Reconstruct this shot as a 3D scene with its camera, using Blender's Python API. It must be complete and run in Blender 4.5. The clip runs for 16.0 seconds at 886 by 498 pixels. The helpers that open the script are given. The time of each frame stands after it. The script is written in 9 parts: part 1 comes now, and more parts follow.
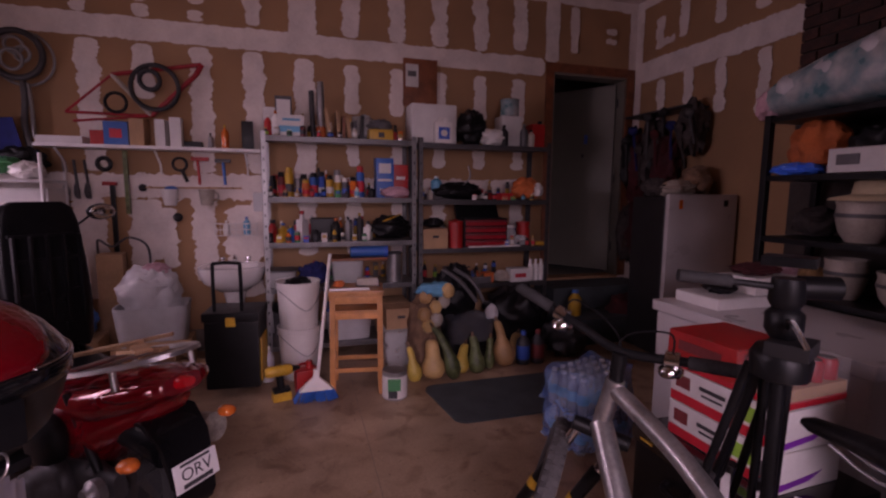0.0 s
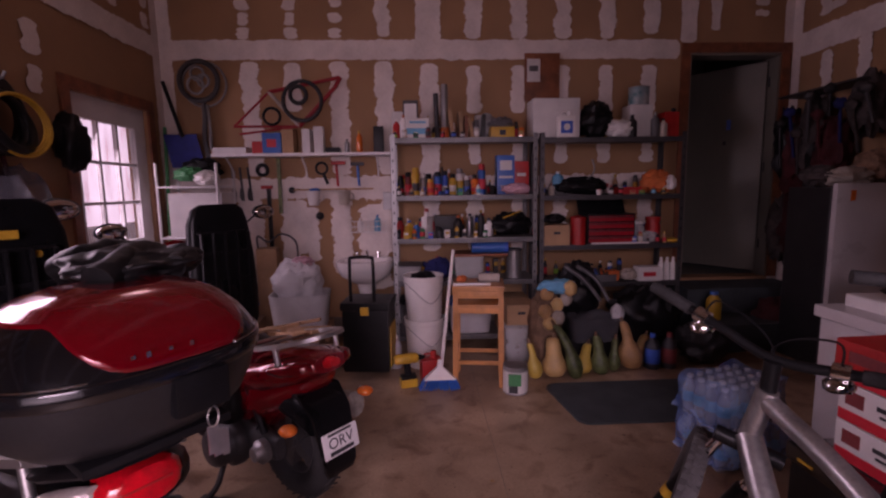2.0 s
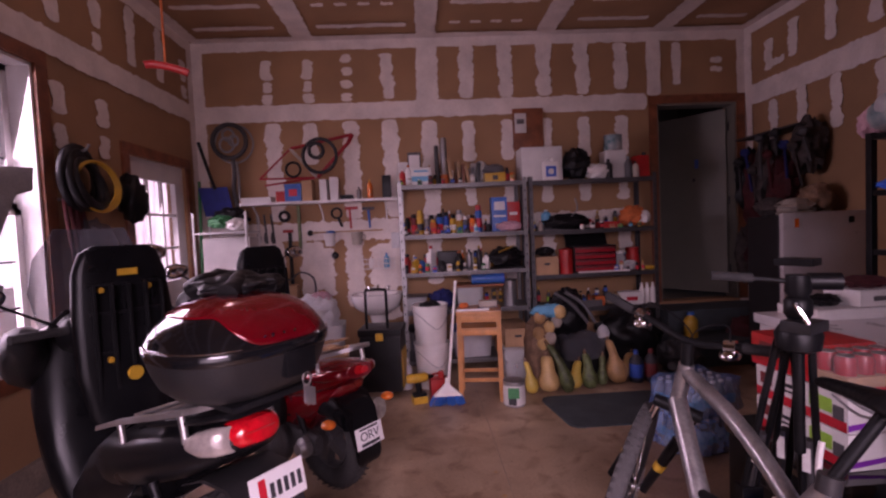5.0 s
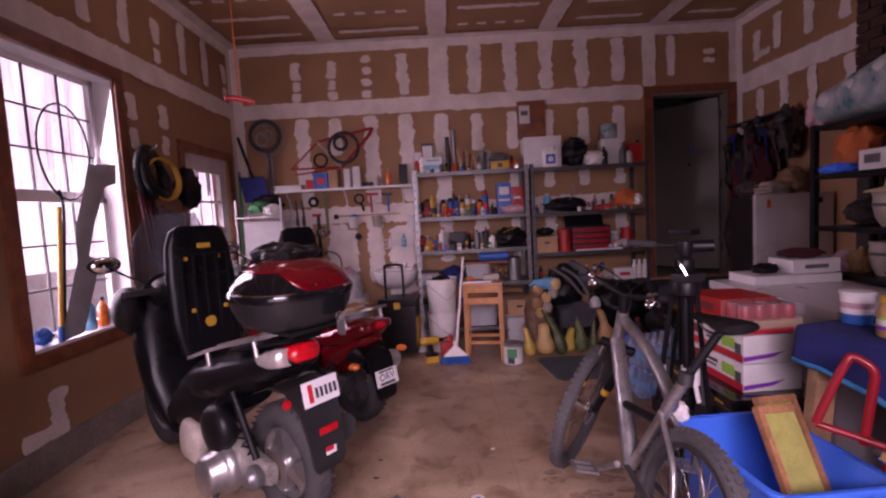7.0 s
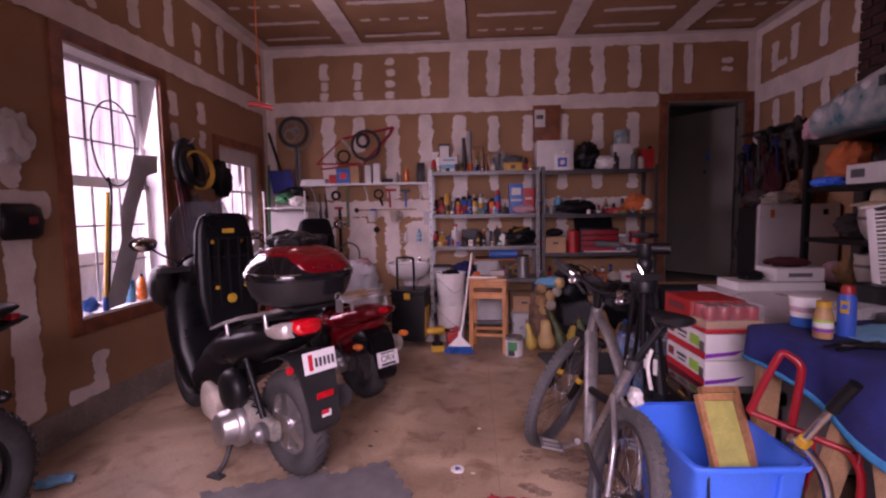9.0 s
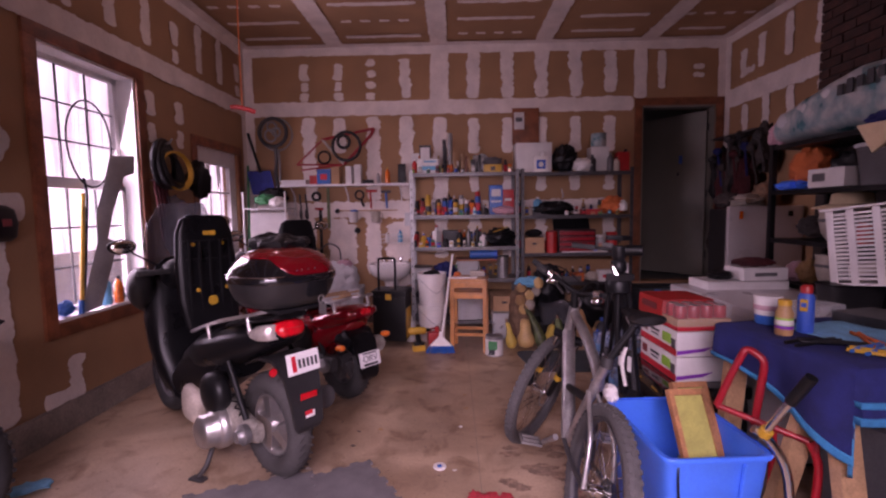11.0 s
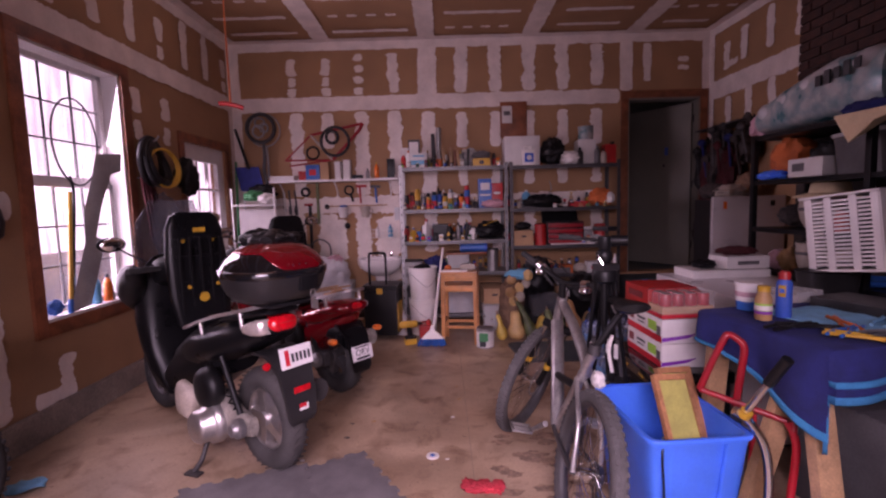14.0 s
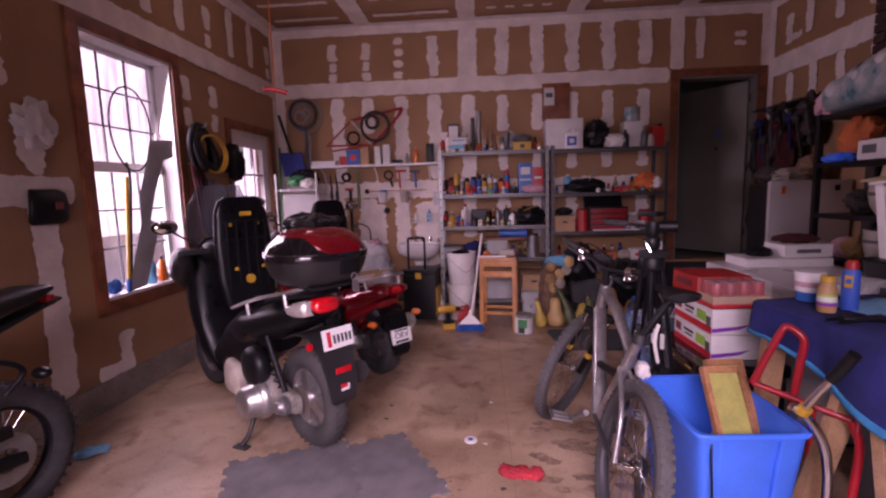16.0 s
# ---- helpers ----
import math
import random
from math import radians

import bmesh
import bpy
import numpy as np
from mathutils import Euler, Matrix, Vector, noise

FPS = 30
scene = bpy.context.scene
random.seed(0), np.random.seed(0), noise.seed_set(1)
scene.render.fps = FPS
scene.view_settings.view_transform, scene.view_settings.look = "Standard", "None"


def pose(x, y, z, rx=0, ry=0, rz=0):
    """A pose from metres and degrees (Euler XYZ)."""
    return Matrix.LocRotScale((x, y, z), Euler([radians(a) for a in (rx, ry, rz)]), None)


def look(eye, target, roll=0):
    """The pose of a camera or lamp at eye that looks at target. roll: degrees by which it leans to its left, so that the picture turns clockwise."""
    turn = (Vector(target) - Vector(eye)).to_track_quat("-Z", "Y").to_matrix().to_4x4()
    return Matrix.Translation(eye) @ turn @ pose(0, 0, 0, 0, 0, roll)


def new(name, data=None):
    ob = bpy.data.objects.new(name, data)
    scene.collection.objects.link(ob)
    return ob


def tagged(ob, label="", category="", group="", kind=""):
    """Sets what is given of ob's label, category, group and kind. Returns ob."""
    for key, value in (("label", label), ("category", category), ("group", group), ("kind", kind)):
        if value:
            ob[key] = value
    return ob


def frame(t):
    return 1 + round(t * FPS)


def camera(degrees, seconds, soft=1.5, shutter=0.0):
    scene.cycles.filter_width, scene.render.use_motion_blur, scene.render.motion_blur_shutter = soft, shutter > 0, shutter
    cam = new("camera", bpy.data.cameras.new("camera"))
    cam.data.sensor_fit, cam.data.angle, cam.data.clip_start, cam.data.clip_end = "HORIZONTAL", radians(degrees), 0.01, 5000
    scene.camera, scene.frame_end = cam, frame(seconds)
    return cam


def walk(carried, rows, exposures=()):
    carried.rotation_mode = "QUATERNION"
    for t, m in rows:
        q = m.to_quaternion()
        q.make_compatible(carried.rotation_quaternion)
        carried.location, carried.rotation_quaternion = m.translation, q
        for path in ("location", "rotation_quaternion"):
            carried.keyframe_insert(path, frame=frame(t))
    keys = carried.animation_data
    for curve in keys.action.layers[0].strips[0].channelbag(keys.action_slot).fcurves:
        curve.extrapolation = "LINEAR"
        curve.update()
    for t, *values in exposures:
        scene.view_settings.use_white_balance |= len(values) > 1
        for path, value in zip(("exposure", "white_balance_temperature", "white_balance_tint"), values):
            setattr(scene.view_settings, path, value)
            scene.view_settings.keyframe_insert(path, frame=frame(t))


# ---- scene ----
cam = camera(86.8, 16.0, 2.3)
PATH = [
    (0, (-0.074, 1.04, 1.374), (0.501, 2.94, 1.134), 0.5),
    (0.5, (-0.07, 1.009, 1.372), (0.413, 2.934, 1.122), -0.3),
    (1, (-0.085, 0.995, 1.376), (0.256, 2.952, 1.14), -0.5),
    (1.5, (-0.102, 0.999, 1.377), (0.065, 2.976, 1.124), -1.3),
    (2, (-0.115, 1.005, 1.379), (-0.026, 2.987, 1.125), -0.9),
    (2.5, (-0.122, 1.004, 1.38), (-0.078, 2.989, 1.137), -0.5),
    (3, (-0.126, 1.004, 1.378), (-0.13, 2.988, 1.126), -0.5),
    (3.5, (-0.128, 1.003, 1.38), (-0.172, 2.989, 1.148), -1.5),
    (4, (-0.155, 0.903, 1.388), (-0.167, 2.9, 1.28), -2.4),
    (4.2, (-0.166, 0.815, 1.373), (-0.065, 2.811, 1.32), -3.4),
    (6.3, (-0.142, 0.08, 1.391), (-0.08, 2.072, 1.229), -1.5),
    (6.5, (-0.125, 0.015, 1.36), (-0.068, 2.009, 1.211), -1.7),
    (7, (-0.061, -0.054, 1.365), (-0.067, 1.94, 1.213), -3.1),
    (7.5, (0.138, -0.161, 1.336), (-0.032, 1.824, 1.16), -0.3),
    (8, (0.201, -0.233, 1.349), (0.033, 1.752, 1.174), 0.8),
    (8.5, (0.168, -0.279, 1.36), (0.012, 1.709, 1.201), 0.3),
    (9, (0.13, -0.297, 1.358), (0.001, 1.692, 1.199), -0.9),
    (9.5, (0.117, -0.335, 1.371), (0.052, 1.658, 1.227), -1.1),
    (11.8, (0.128, -0.349, 1.374), (0.102, 1.644, 1.205), -0.6),
    (12, (0.128, -0.352, 1.371), (0.13, 1.642, 1.212), -0.5),
    (12.5, (0.131, -0.365, 1.371), (0.152, 1.63, 1.225), -1.5),
    (13, (0.124, -0.369, 1.371), (0.138, 1.625, 1.217), -1.5),
    (13.5, (0.128, -0.373, 1.362), (0.184, 1.62, 1.209), -0.5),
    (14, (0.129, -0.379, 1.369), (0.124, 1.612, 1.183), -1.6),
    (14.5, (0.128, -0.382, 1.377), (0.172, 1.607, 1.172), -3.9),
    (15, (0.125, -0.376, 1.374), (0.121, 1.612, 1.157), -3.3),
    (15.5, (0.119, -0.369, 1.372), (-0.039, 1.613, 1.156), -3.4),
    (16, (0.117, -0.362, 1.364), (-0.05, 1.616, 1.121), -1.6),
]
walk(cam, [(t, look(eye, target, roll)) for t, eye, target, roll in PATH], [(0, -1.12, 6700, 63), (3.6, -1.04, 6700, 63), (4.2, -0.80, 6650, 63), (6.4, -0.52, 6500, 63), (16, -0.43, 6500, 63)])

# ---- light ----
world = bpy.data.worlds.new("world")
scene.world = world
world.use_nodes = True
wn = world.node_tree.nodes
sky = wn.new("ShaderNodeTexSky")
sky.sky_type = "NISHITA"
sky.sun_disc = False
sky.sun_elevation, sky.sun_rotation = radians(38), radians(-75)
world.node_tree.links.new(sky.outputs[0], wn["Background"].inputs[0])
wn["Background"].inputs[1].default_value = 0.05


def lamp(name, kind, energy, colour, m, **kw):
    data = bpy.data.lights.new(name, kind)
    data.energy, data.color = energy, colour
    for key, value in kw.items():
        setattr(data, key, value)
    ob = new(name, data)
    ob.matrix_world = m
    return ob


# overcast sun, low over the window side
lamp("sun", "SUN", 0.8, (1.0, 0.96, 0.92), look((-9, 1, 8), (0, 2, 0)), angle=radians(14))
# sky and horizon light through the open garage door, the window and the door's glass
lamp("doorway_skylight", "AREA", 53, (1.0, 0.97, 0.97), look((-0.15, -1.38, 2.0), (-0.05, 1.1, 0.15)), shape="RECTANGLE", size=1.9, size_y=0.8, spread=radians(82))
lamp("doorway_horizon", "AREA", 10.5, (1.0, 0.96, 0.94), look((-0.5, -1.40, 1.1), (-0.5, 5.4, 2.1)), shape="RECTANGLE", size=3.1, size_y=1.6, spread=radians(70))
lamp("window_skylight", "AREA", 56, (1.0, 0.97, 0.98), look((-2.60, 2.95, 1.6), (0.0, 2.9, 0.9)), spread=radians(150), shape="RECTANGLE", size=0.86, size_y=1.7)
lamp("door_skylight", "AREA", 10, (0.97, 0.97, 1.0), look((-2.50, 4.63, 1.45), (0.0, 4.3, 0.8)), shape="RECTANGLE", size=0.55, size_y=0.9)


# ---- materials ----
def mat(name, col, rough=0.6, metal=0.0, var=0.18, scale=6.0, bump=0.15, fine=90.0, col2=None, coat=0.0, glow=0.0, alpha=1.0, trans=0.0, rv=0.12, spec=0.5):
    """A surface with broad stains and fine grain."""
    m = bpy.data.materials.new(name)
    m.use_nodes = True
    nt = m.node_tree
    nd, ln = nt.nodes, nt.links
    b = nd["Principled BSDF"]
    tc = nd.new("ShaderNodeTexCoord")
    info = nd.new("ShaderNodeObjectInfo")
    big, small = nd.new("ShaderNodeTexNoise"), nd.new("ShaderNodeTexNoise")
    big.inputs["Scale"].default_value, big.inputs["Detail"].default_value = scale, 6
    small.inputs["Scale"].default_value, small.inputs["Detail"].default_value = fine, 3
    for t in (big, small):
        ln.new(tc.outputs["Object"], t.inputs["Vector"])
    ramp = nd.new("ShaderNodeValToRGB")
    c2 = col2 or tuple(min(1, c * (1 + var)) for c in col)
    ramp.color_ramp.elements[0].position, ramp.color_ramp.elements[1].position = 0.34, 0.66
    ramp.color_ramp.elements[0].color = (*[c * (1 - var) for c in col], 1)
    ramp.color_ramp.elements[1].color = (*c2, 1)
    ln.new(big.outputs["Fac"], ramp.inputs["Fac"])
    mix = nd.new("ShaderNodeMixRGB")
    mix.blend_type = "OVERLAY"
    mix.inputs["Fac"].default_value = min(0.6, var * 1.6)
    ln.new(ramp.outputs["Color"], mix.inputs[1])
    ln.new(small.outputs["Fac"], mix.inputs[2])
    hsv = nd.new("ShaderNodeHueSaturation")
    mr = nd.new("ShaderNodeMapRange")
    mr.inputs["To Min"].default_value, mr.inputs["To Max"].default_value = 1 - var * 0.6, 1 + var * 0.6
    ln.new(info.outputs["Random"], mr.inputs["Value"])
    ln.new(mr.outputs["Result"], hsv.inputs["Value"])
    ln.new(mix.outputs["Color"], hsv.inputs["Color"])
    ln.new(hsv.outputs["Color"], b.inputs["Base Color"])
    rr = nd.new("ShaderNodeMapRange")
    rr.inputs["To Min"].default_value, rr.inputs["To Max"].default_value = max(0.02, rough - rv), min(1, rough + rv)
    ln.new(big.outputs["Fac"], rr.inputs["Value"])
    ln.new(rr.outputs["Result"], b.inputs["Roughness"])
    b.inputs["Metallic"].default_value = metal
    b.inputs["Specular IOR Level"].default_value = spec
    if bump:
        bp = nd.new("ShaderNodeBump")
        bp.inputs["Strength"].default_value, bp.inputs["Distance"].default_value = bump, 0.004
        ln.new(small.outputs["Fac"], bp.inputs["Height"])
        ln.new(bp.outputs["Normal"], b.inputs["Normal"])
    if coat:
        b.inputs["Coat Weight"].default_value, b.inputs["Coat Roughness"].default_value = coat, 0.06
    if glow:
        b.inputs["Emission Color"].default_value, b.inputs["Emission Strength"].default_value = (*col, 1), glow
    if trans:
        b.inputs["Transmission Weight"].default_value = trans
    if alpha < 1:
        b.inputs["Alpha"].default_value = alpha
    return m


def slab_material():
    """Worn concrete: broad stains, blotches, fine grit and a few dark specks."""
    m = mat("concrete_slab", (0.43, 0.305, 0.205), 0.42, var=0.16, scale=2.2, bump=0.2, fine=70, rv=0.18)
    nd, ln = m.node_tree.nodes, m.node_tree.links
    b = nd["Principled BSDF"]
    src = b.inputs["Base Color"].links[0].from_socket
    tc = nd.new("ShaderNodeTexCoord")
    for sc, lo, hi, dark, det in ((1.1, 0.40, 0.64, (0.42, 0.34, 0.29), 10), (5.5, 0.52, 0.70, (0.50, 0.41, 0.36), 9), (46, 0.66, 0.74, (0.42, 0.38, 0.36), 2)):
        tx, rp, mx = nd.new("ShaderNodeTexNoise"), nd.new("ShaderNodeValToRGB"), nd.new("ShaderNodeMixRGB")
        tx.inputs["Scale"].default_value, tx.inputs["Detail"].default_value = sc, det
        tx.inputs["Distortion"].default_value = 0.6
        ln.new(tc.outputs["Object"], tx.inputs["Vector"])
        rp.color_ramp.elements[0].position, rp.color_ramp.elements[1].position = lo, hi
        rp.color_ramp.elements[0].color, rp.color_ramp.elements[1].color = (1, 1, 1, 1), (*dark, 1)
        ln.new(tx.outputs["Fac"], rp.inputs["Fac"])
        mx.blend_type = "MULTIPLY"
        mx.inputs["Fac"].default_value = 0.9
        ln.new(src, mx.inputs[1])
        ln.new(rp.outputs["Color"], mx.inputs[2])
        src = mx.outputs["Color"]
    ln.new(src, b.inputs["Base Color"])
    return m


PAPER = mat("drywall_paper", (0.375, 0.21, 0.107), 0.9, var=0.10, scale=2.2, bump=0.08, fine=160)
MUD = mat("joint_compound", (0.74, 0.65, 0.60), 0.85, var=0.10, scale=5, bump=0.3, fine=40)
CONC = slab_material()
CURB = mat("concrete_curb", (0.23, 0.19, 0.16), 0.85, var=0.25, scale=4, bump=0.35, fine=60)
CEDAR = mat("stained_trim_wood", (0.23, 0.075, 0.03), 0.5, var=0.3, scale=9, bump=0.2, fine=120)
PINE = mat("pine_wood", (0.42, 0.25, 0.13), 0.6, var=0.25, scale=9, bump=0.2, fine=120)
OAK = mat("orange_varnished_wood", (0.52, 0.22, 0.07), 0.35, var=0.2, scale=10, bump=0.12, fine=110)
WHITEP = mat("white_paint", (0.72, 0.69, 0.68), 0.45, var=0.07, scale=5, bump=0.06)
WHITEPL = mat("white_plastic", (0.74, 0.70, 0.67), 0.35, var=0.07, scale=7, bump=0.04)
ENAMEL = mat("white_enamel", (0.56, 0.52, 0.52), 0.3, var=0.06, scale=3, bump=0.03)
CERAM = mat("white_ceramic", (0.78, 0.74, 0.72), 0.12, var=0.05, scale=4, bump=0.0, coat=0.5)
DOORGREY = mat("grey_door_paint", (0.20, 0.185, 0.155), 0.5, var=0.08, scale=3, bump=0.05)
STEEL = mat("galvanised_steel", (0.31, 0.30, 0.30), 0.42, 0.75, var=0.15, scale=8, bump=0.05)
DSTEEL = mat("dark_grey_steel", (0.055, 0.052, 0.054), 0.5, 0.3, var=0.2, scale=8, bump=0.05)
CHROME = mat("chrome", (0.72, 0.71, 0.70), 0.14, 1.0, var=0.05, scale=8, bump=0.0, rv=0.06)
ALU = mat("brushed_aluminium", (0.55, 0.53, 0.52), 0.34, 0.9, var=0.1, scale=12, bump=0.05)
BLACKP = mat("black_plastic", (0.007, 0.007, 0.008), 0.42, var=0.25, scale=9, bump=0.1, spec=0.28)
BLACKG = mat("gloss_black", (0.006, 0.006, 0.007), 0.12, var=0.2, scale=6, bump=0.0, coat=0.6)
BLACKM = mat("matt_black_metal", (0.009, 0.009, 0.010), 0.45, 0.3, var=0.25, scale=9, bump=0.08, spec=0.28)
RUBBER = mat("tyre_rubber", (0.035, 0.034, 0.035), 0.8, var=0.3, scale=9, bump=0.3, fine=120, spec=0.3)
GREYRUB = mat("dusty_tyre_rubber", (0.075, 0.07, 0.07), 0.85, var=0.2, scale=9, bump=0.3, fine=120)
REDP = mat("metallic_red_paint", (0.19, 0.003, 0.007), 0.16, 0.3, var=0.12, scale=5, bump=0.0, coat=0.8)
REDENAM = mat("red_enamel", (0.34, 0.012, 0.018), 0.35, var=0.15, scale=7, bump=0.05)
REDPL = mat("red_plastic", (0.42, 0.02, 0.015), 0.4, var=0.15, scale=7, bump=0.05)
BLUEPL = mat("blue_plastic", (0.045, 0.20, 0.88), 0.38, var=0.1, scale=5, bump=0.05)
BLUEP = mat("mid_blue_plastic", (0.02, 0.12, 0.42), 0.4, var=0.15, scale=7, bump=0.05)
NAVY = mat("navy_terry_cloth", (0.014, 0.02, 0.115), 0.95, var=0.25, scale=12, bump=0.6, fine=260)
AQUA = mat("turquoise_trim", (0.015, 0.20, 0.42), 0.9, var=0.2, scale=14, bump=0.4, fine=200)
YEL = mat("yellow_plastic", (0.52, 0.29, 0.02), 0.42, var=0.15, scale=7, bump=0.05)
ORANGE = mat("orange_fabric", (0.55, 0.13, 0.03), 0.8, var=0.2, scale=8, bump=0.2)
GREEN = mat("green_plastic", (0.03, 0.22, 0.08), 0.45, var=0.15, scale=7, bump=0.05)
TEAL = mat("teal_film", (0.09, 0.25, 0.28), 0.3, var=0.2, scale=8, bump=0.5, fine=22, col2=(0.46, 0.45, 0.44))
CARD = mat("cardboard", (0.40, 0.24, 0.13), 0.85, var=0.15, scale=6, bump=0.1)
KRAFT = mat("kraft_paper", (0.62, 0.48, 0.30), 0.85, var=0.12, scale=6, bump=0.1)
GREYPL = mat("grey_plastic", (0.09, 0.086, 0.09), 0.5, var=0.2, scale=6, bump=0.1)
DGREYPL = mat("satin_dark_grey_plastic", (0.022, 0.021, 0.022), 0.42, var=0.15, scale=6, bump=0.06, spec=0.35)
FOAM = mat("grey_foam_mat", (0.165, 0.152, 0.155), 0.85, var=0.2, scale=7, bump=0.4, fine=180)
SLATE = mat("slate_green_mat", (0.055, 0.068, 0.075), 0.9, var=0.2, scale=6, bump=0.5, fine=200)
BRICK = mat("brown_brick", (0.05, 0.019, 0.014), 0.85, var=0.35, scale=14, bump=0.5, fine=90)
MORTAR = mat("mortar", (0.042, 0.032, 0.028), 0.9, var=0.2, scale=8, bump=0.4)
CLEARPL = mat("clear_plastic", (0.80, 0.80, 0.80), 0.18, var=0.05, scale=8, bump=0.1, alpha=0.32, fine=25)
SMOKY = mat("smoky_plastic_film", (0.10, 0.10, 0.11), 0.12, var=0.3, scale=12, bump=0.5, fine=25, alpha=0.6)
MILKY = mat("milky_plastic", (0.66, 0.65, 0.66), 0.35, var=0.08, scale=8, bump=0.1, alpha=0.75, fine=25)
BLUEFILM = mat("blue_shrink_film", (0.012, 0.13, 0.62), 0.08, var=0.5, scale=11, bump=1.0, fine=38, alpha=0.45, col2=(0.40, 0.60, 0.95))
LENSRED = mat("red_lens", (0.55, 0.01, 0.012), 0.1, var=0.2, scale=30, bump=0.2, fine=150, coat=0.8)
LENSCLR = mat("clear_lens", (0.46, 0.40, 0.37), 0.08, 0.35, var=0.1, scale=40, bump=0.3, fine=150, coat=0.8)
AMBER = mat("amber_lens", (0.75, 0.16, 0.02), 0.12, var=0.2, scale=30, bump=0.2, coat=0.8)
PAPERW = mat("white_paper", (0.64, 0.61, 0.59), 0.7, var=0.06, scale=8, bump=0.05)
PLATE = mat("plate_white", (0.78, 0.76, 0.76), 0.4, var=0.04, scale=8, bump=0.02)
INK = mat("dark_print_and_hole", (0.03, 0.03, 0.035), 0.5, var=0.1, bump=0.0)
REDINK = mat("red_print", (0.55, 0.02, 0.03), 0.5, var=0.1, bump=0.0)
PURPLE = mat("purple_print", (0.22, 0.03, 0.35), 0.5, var=0.1, bump=0.0)
LIME = mat("lime_print", (0.25, 0.5, 0.05), 0.5, var=0.1, bump=0.0)
BLUEINK = mat("blue_print", (0.03, 0.10, 0.45), 0.5, var=0.1, bump=0.0)
CYANINK = mat("cyan_print", (0.10, 0.36, 0.55), 0.5, var=0.1, bump=0.0)
WAX = mat("yellow_wax_sheet", (0.37, 0.35, 0.09), 0.6, var=0.15, scale=14, bump=0.4, fine=150)
RAGRED = mat("red_cloth", (0.42, 0.03, 0.04), 0.9, var=0.25, scale=14, bump=0.5, fine=150)
RAGBLUE = mat("pale_blue_fabric", (0.16, 0.42, 0.62), 0.85, var=0.15, scale=14, bump=0.3)
LEATHER = mat("black_leather", (0.009, 0.0085, 0.009), 0.45, var=0.3, scale=14, bump=0.45, fine=60, spec=0.28)
BUTTER = mat("butternut_skin", (0.62, 0.40, 0.16), 0.5, var=0.15, scale=10, bump=0.1)
ZUKE = mat("green_squash_skin", (0.095, 0.12, 0.045), 0.45, var=0.5, scale=26, bump=0.1)
YSQ = mat("yellow_squash_skin", (0.62, 0.44, 0.08), 0.45, var=0.15, scale=10, bump=0.1)
TAN = mat("tan_skin_squash", (0.42, 0.24, 0.10), 0.5, var=0.2, scale=10, bump=0.1)
JUTE = mat("brown_netting", (0.22, 0.13, 0.08), 0.9, var=0.3, scale=18, bump=0.5)
TYREDUST = mat("worn_scooter_tyre", (0.06, 0.056, 0.055), 0.85, var=0.2, scale=9, bump=0.3, fine=120, spec=0.3)
DUSTALU = mat("dusty_cast_aluminium", (0.36, 0.33, 0.29), 0.5, 0.55, var=0.3, scale=22, bump=0.3, fine=120)
BLACKS = mat("satin_black_fairing", (0.006, 0.006, 0.007), 0.3, var=0.2, scale=7, bump=0.03, spec=0.22)
FILM = mat("clear_stretch_film", (0.9, 0.9, 0.9), 0.08, var=0.05, scale=8, bump=0.5, alpha=0.10, fine=30)
HIVE = mat("aged_hive_wood", (0.33, 0.145, 0.06), 0.6, var=0.3, scale=12, bump=0.25, fine=110)
FRAMEALU = mat("dusty_bike_aluminium", (0.40, 0.385, 0.38), 0.36, 0.8, var=0.2, scale=14, bump=0.1)
GALV = mat("weathered_shelf_steel", (0.17, 0.165, 0.165), 0.45, 0.6, var=0.2, scale=8, bump=0.08)
SHEET = mat("dull_sheet_metal", (0.34, 0.33, 0.33), 0.45, 0.25, var=0.15, scale=5, bump=0.06)
DIRT = mat("dried_mud", (0.22, 0.145, 0.10), 0.95, var=0.4, scale=22, bump=0.8, fine=60)
PINKF = mat("pink_fabric", (0.55, 0.32, 0.36), 0.85, var=0.2, scale=10, bump=0.3)
STONEC = mat("cream_stoneware", (0.42, 0.36, 0.30), 0.5, var=0.15, scale=9, bump=0.1)
GREYCLOTH = mat("mottled_grey_cloth", (0.045, 0.035, 0.033), 0.9, var=0.5, scale=16, bump=0.5)
REDCLOTH = mat("dark_red_cloth", (0.065, 0.010, 0.012), 0.9, var=0.3, scale=12, bump=0.4)
MAROON = mat("maroon_print", (0.20, 0.03, 0.03), 0.6, var=0.2, bump=0.0)
GLASS = mat("window_glass", (1, 1, 1), 0.02, var=0.0, bump=0.0, alpha=0.12, rv=0.0)
SMOKE = mat("smoked_acrylic", (0.12, 0.12, 0.14), 0.08, var=0.1, bump=0.0, alpha=0.45)
MIRROR = mat("mirror_glass", (0.8, 0.8, 0.8), 0.03, 1.0, var=0.0, bump=0.0, rv=0.0)
BULB = mat("lit_lamp_glass", (1.0, 0.93, 0.84), 0.3, var=0.02, bump=0.0, glow=3.0)


# ---- building helpers ----
LOCAL = {}


def thing(name, at=(0, 0, 0), rz=0.0, label="", category="", group="", world=False):
    """An Empty at the base of a thing. world: its parts are given in world coordinates."""
    ob = new(name)
    ob.empty_display_size = 0.05
    ob.matrix_basis = pose(*at, 0, 0, rz)
    if world:
        LOCAL[ob.name] = ob.matrix_basis.inverted()
    return tagged(ob, label, category, group)


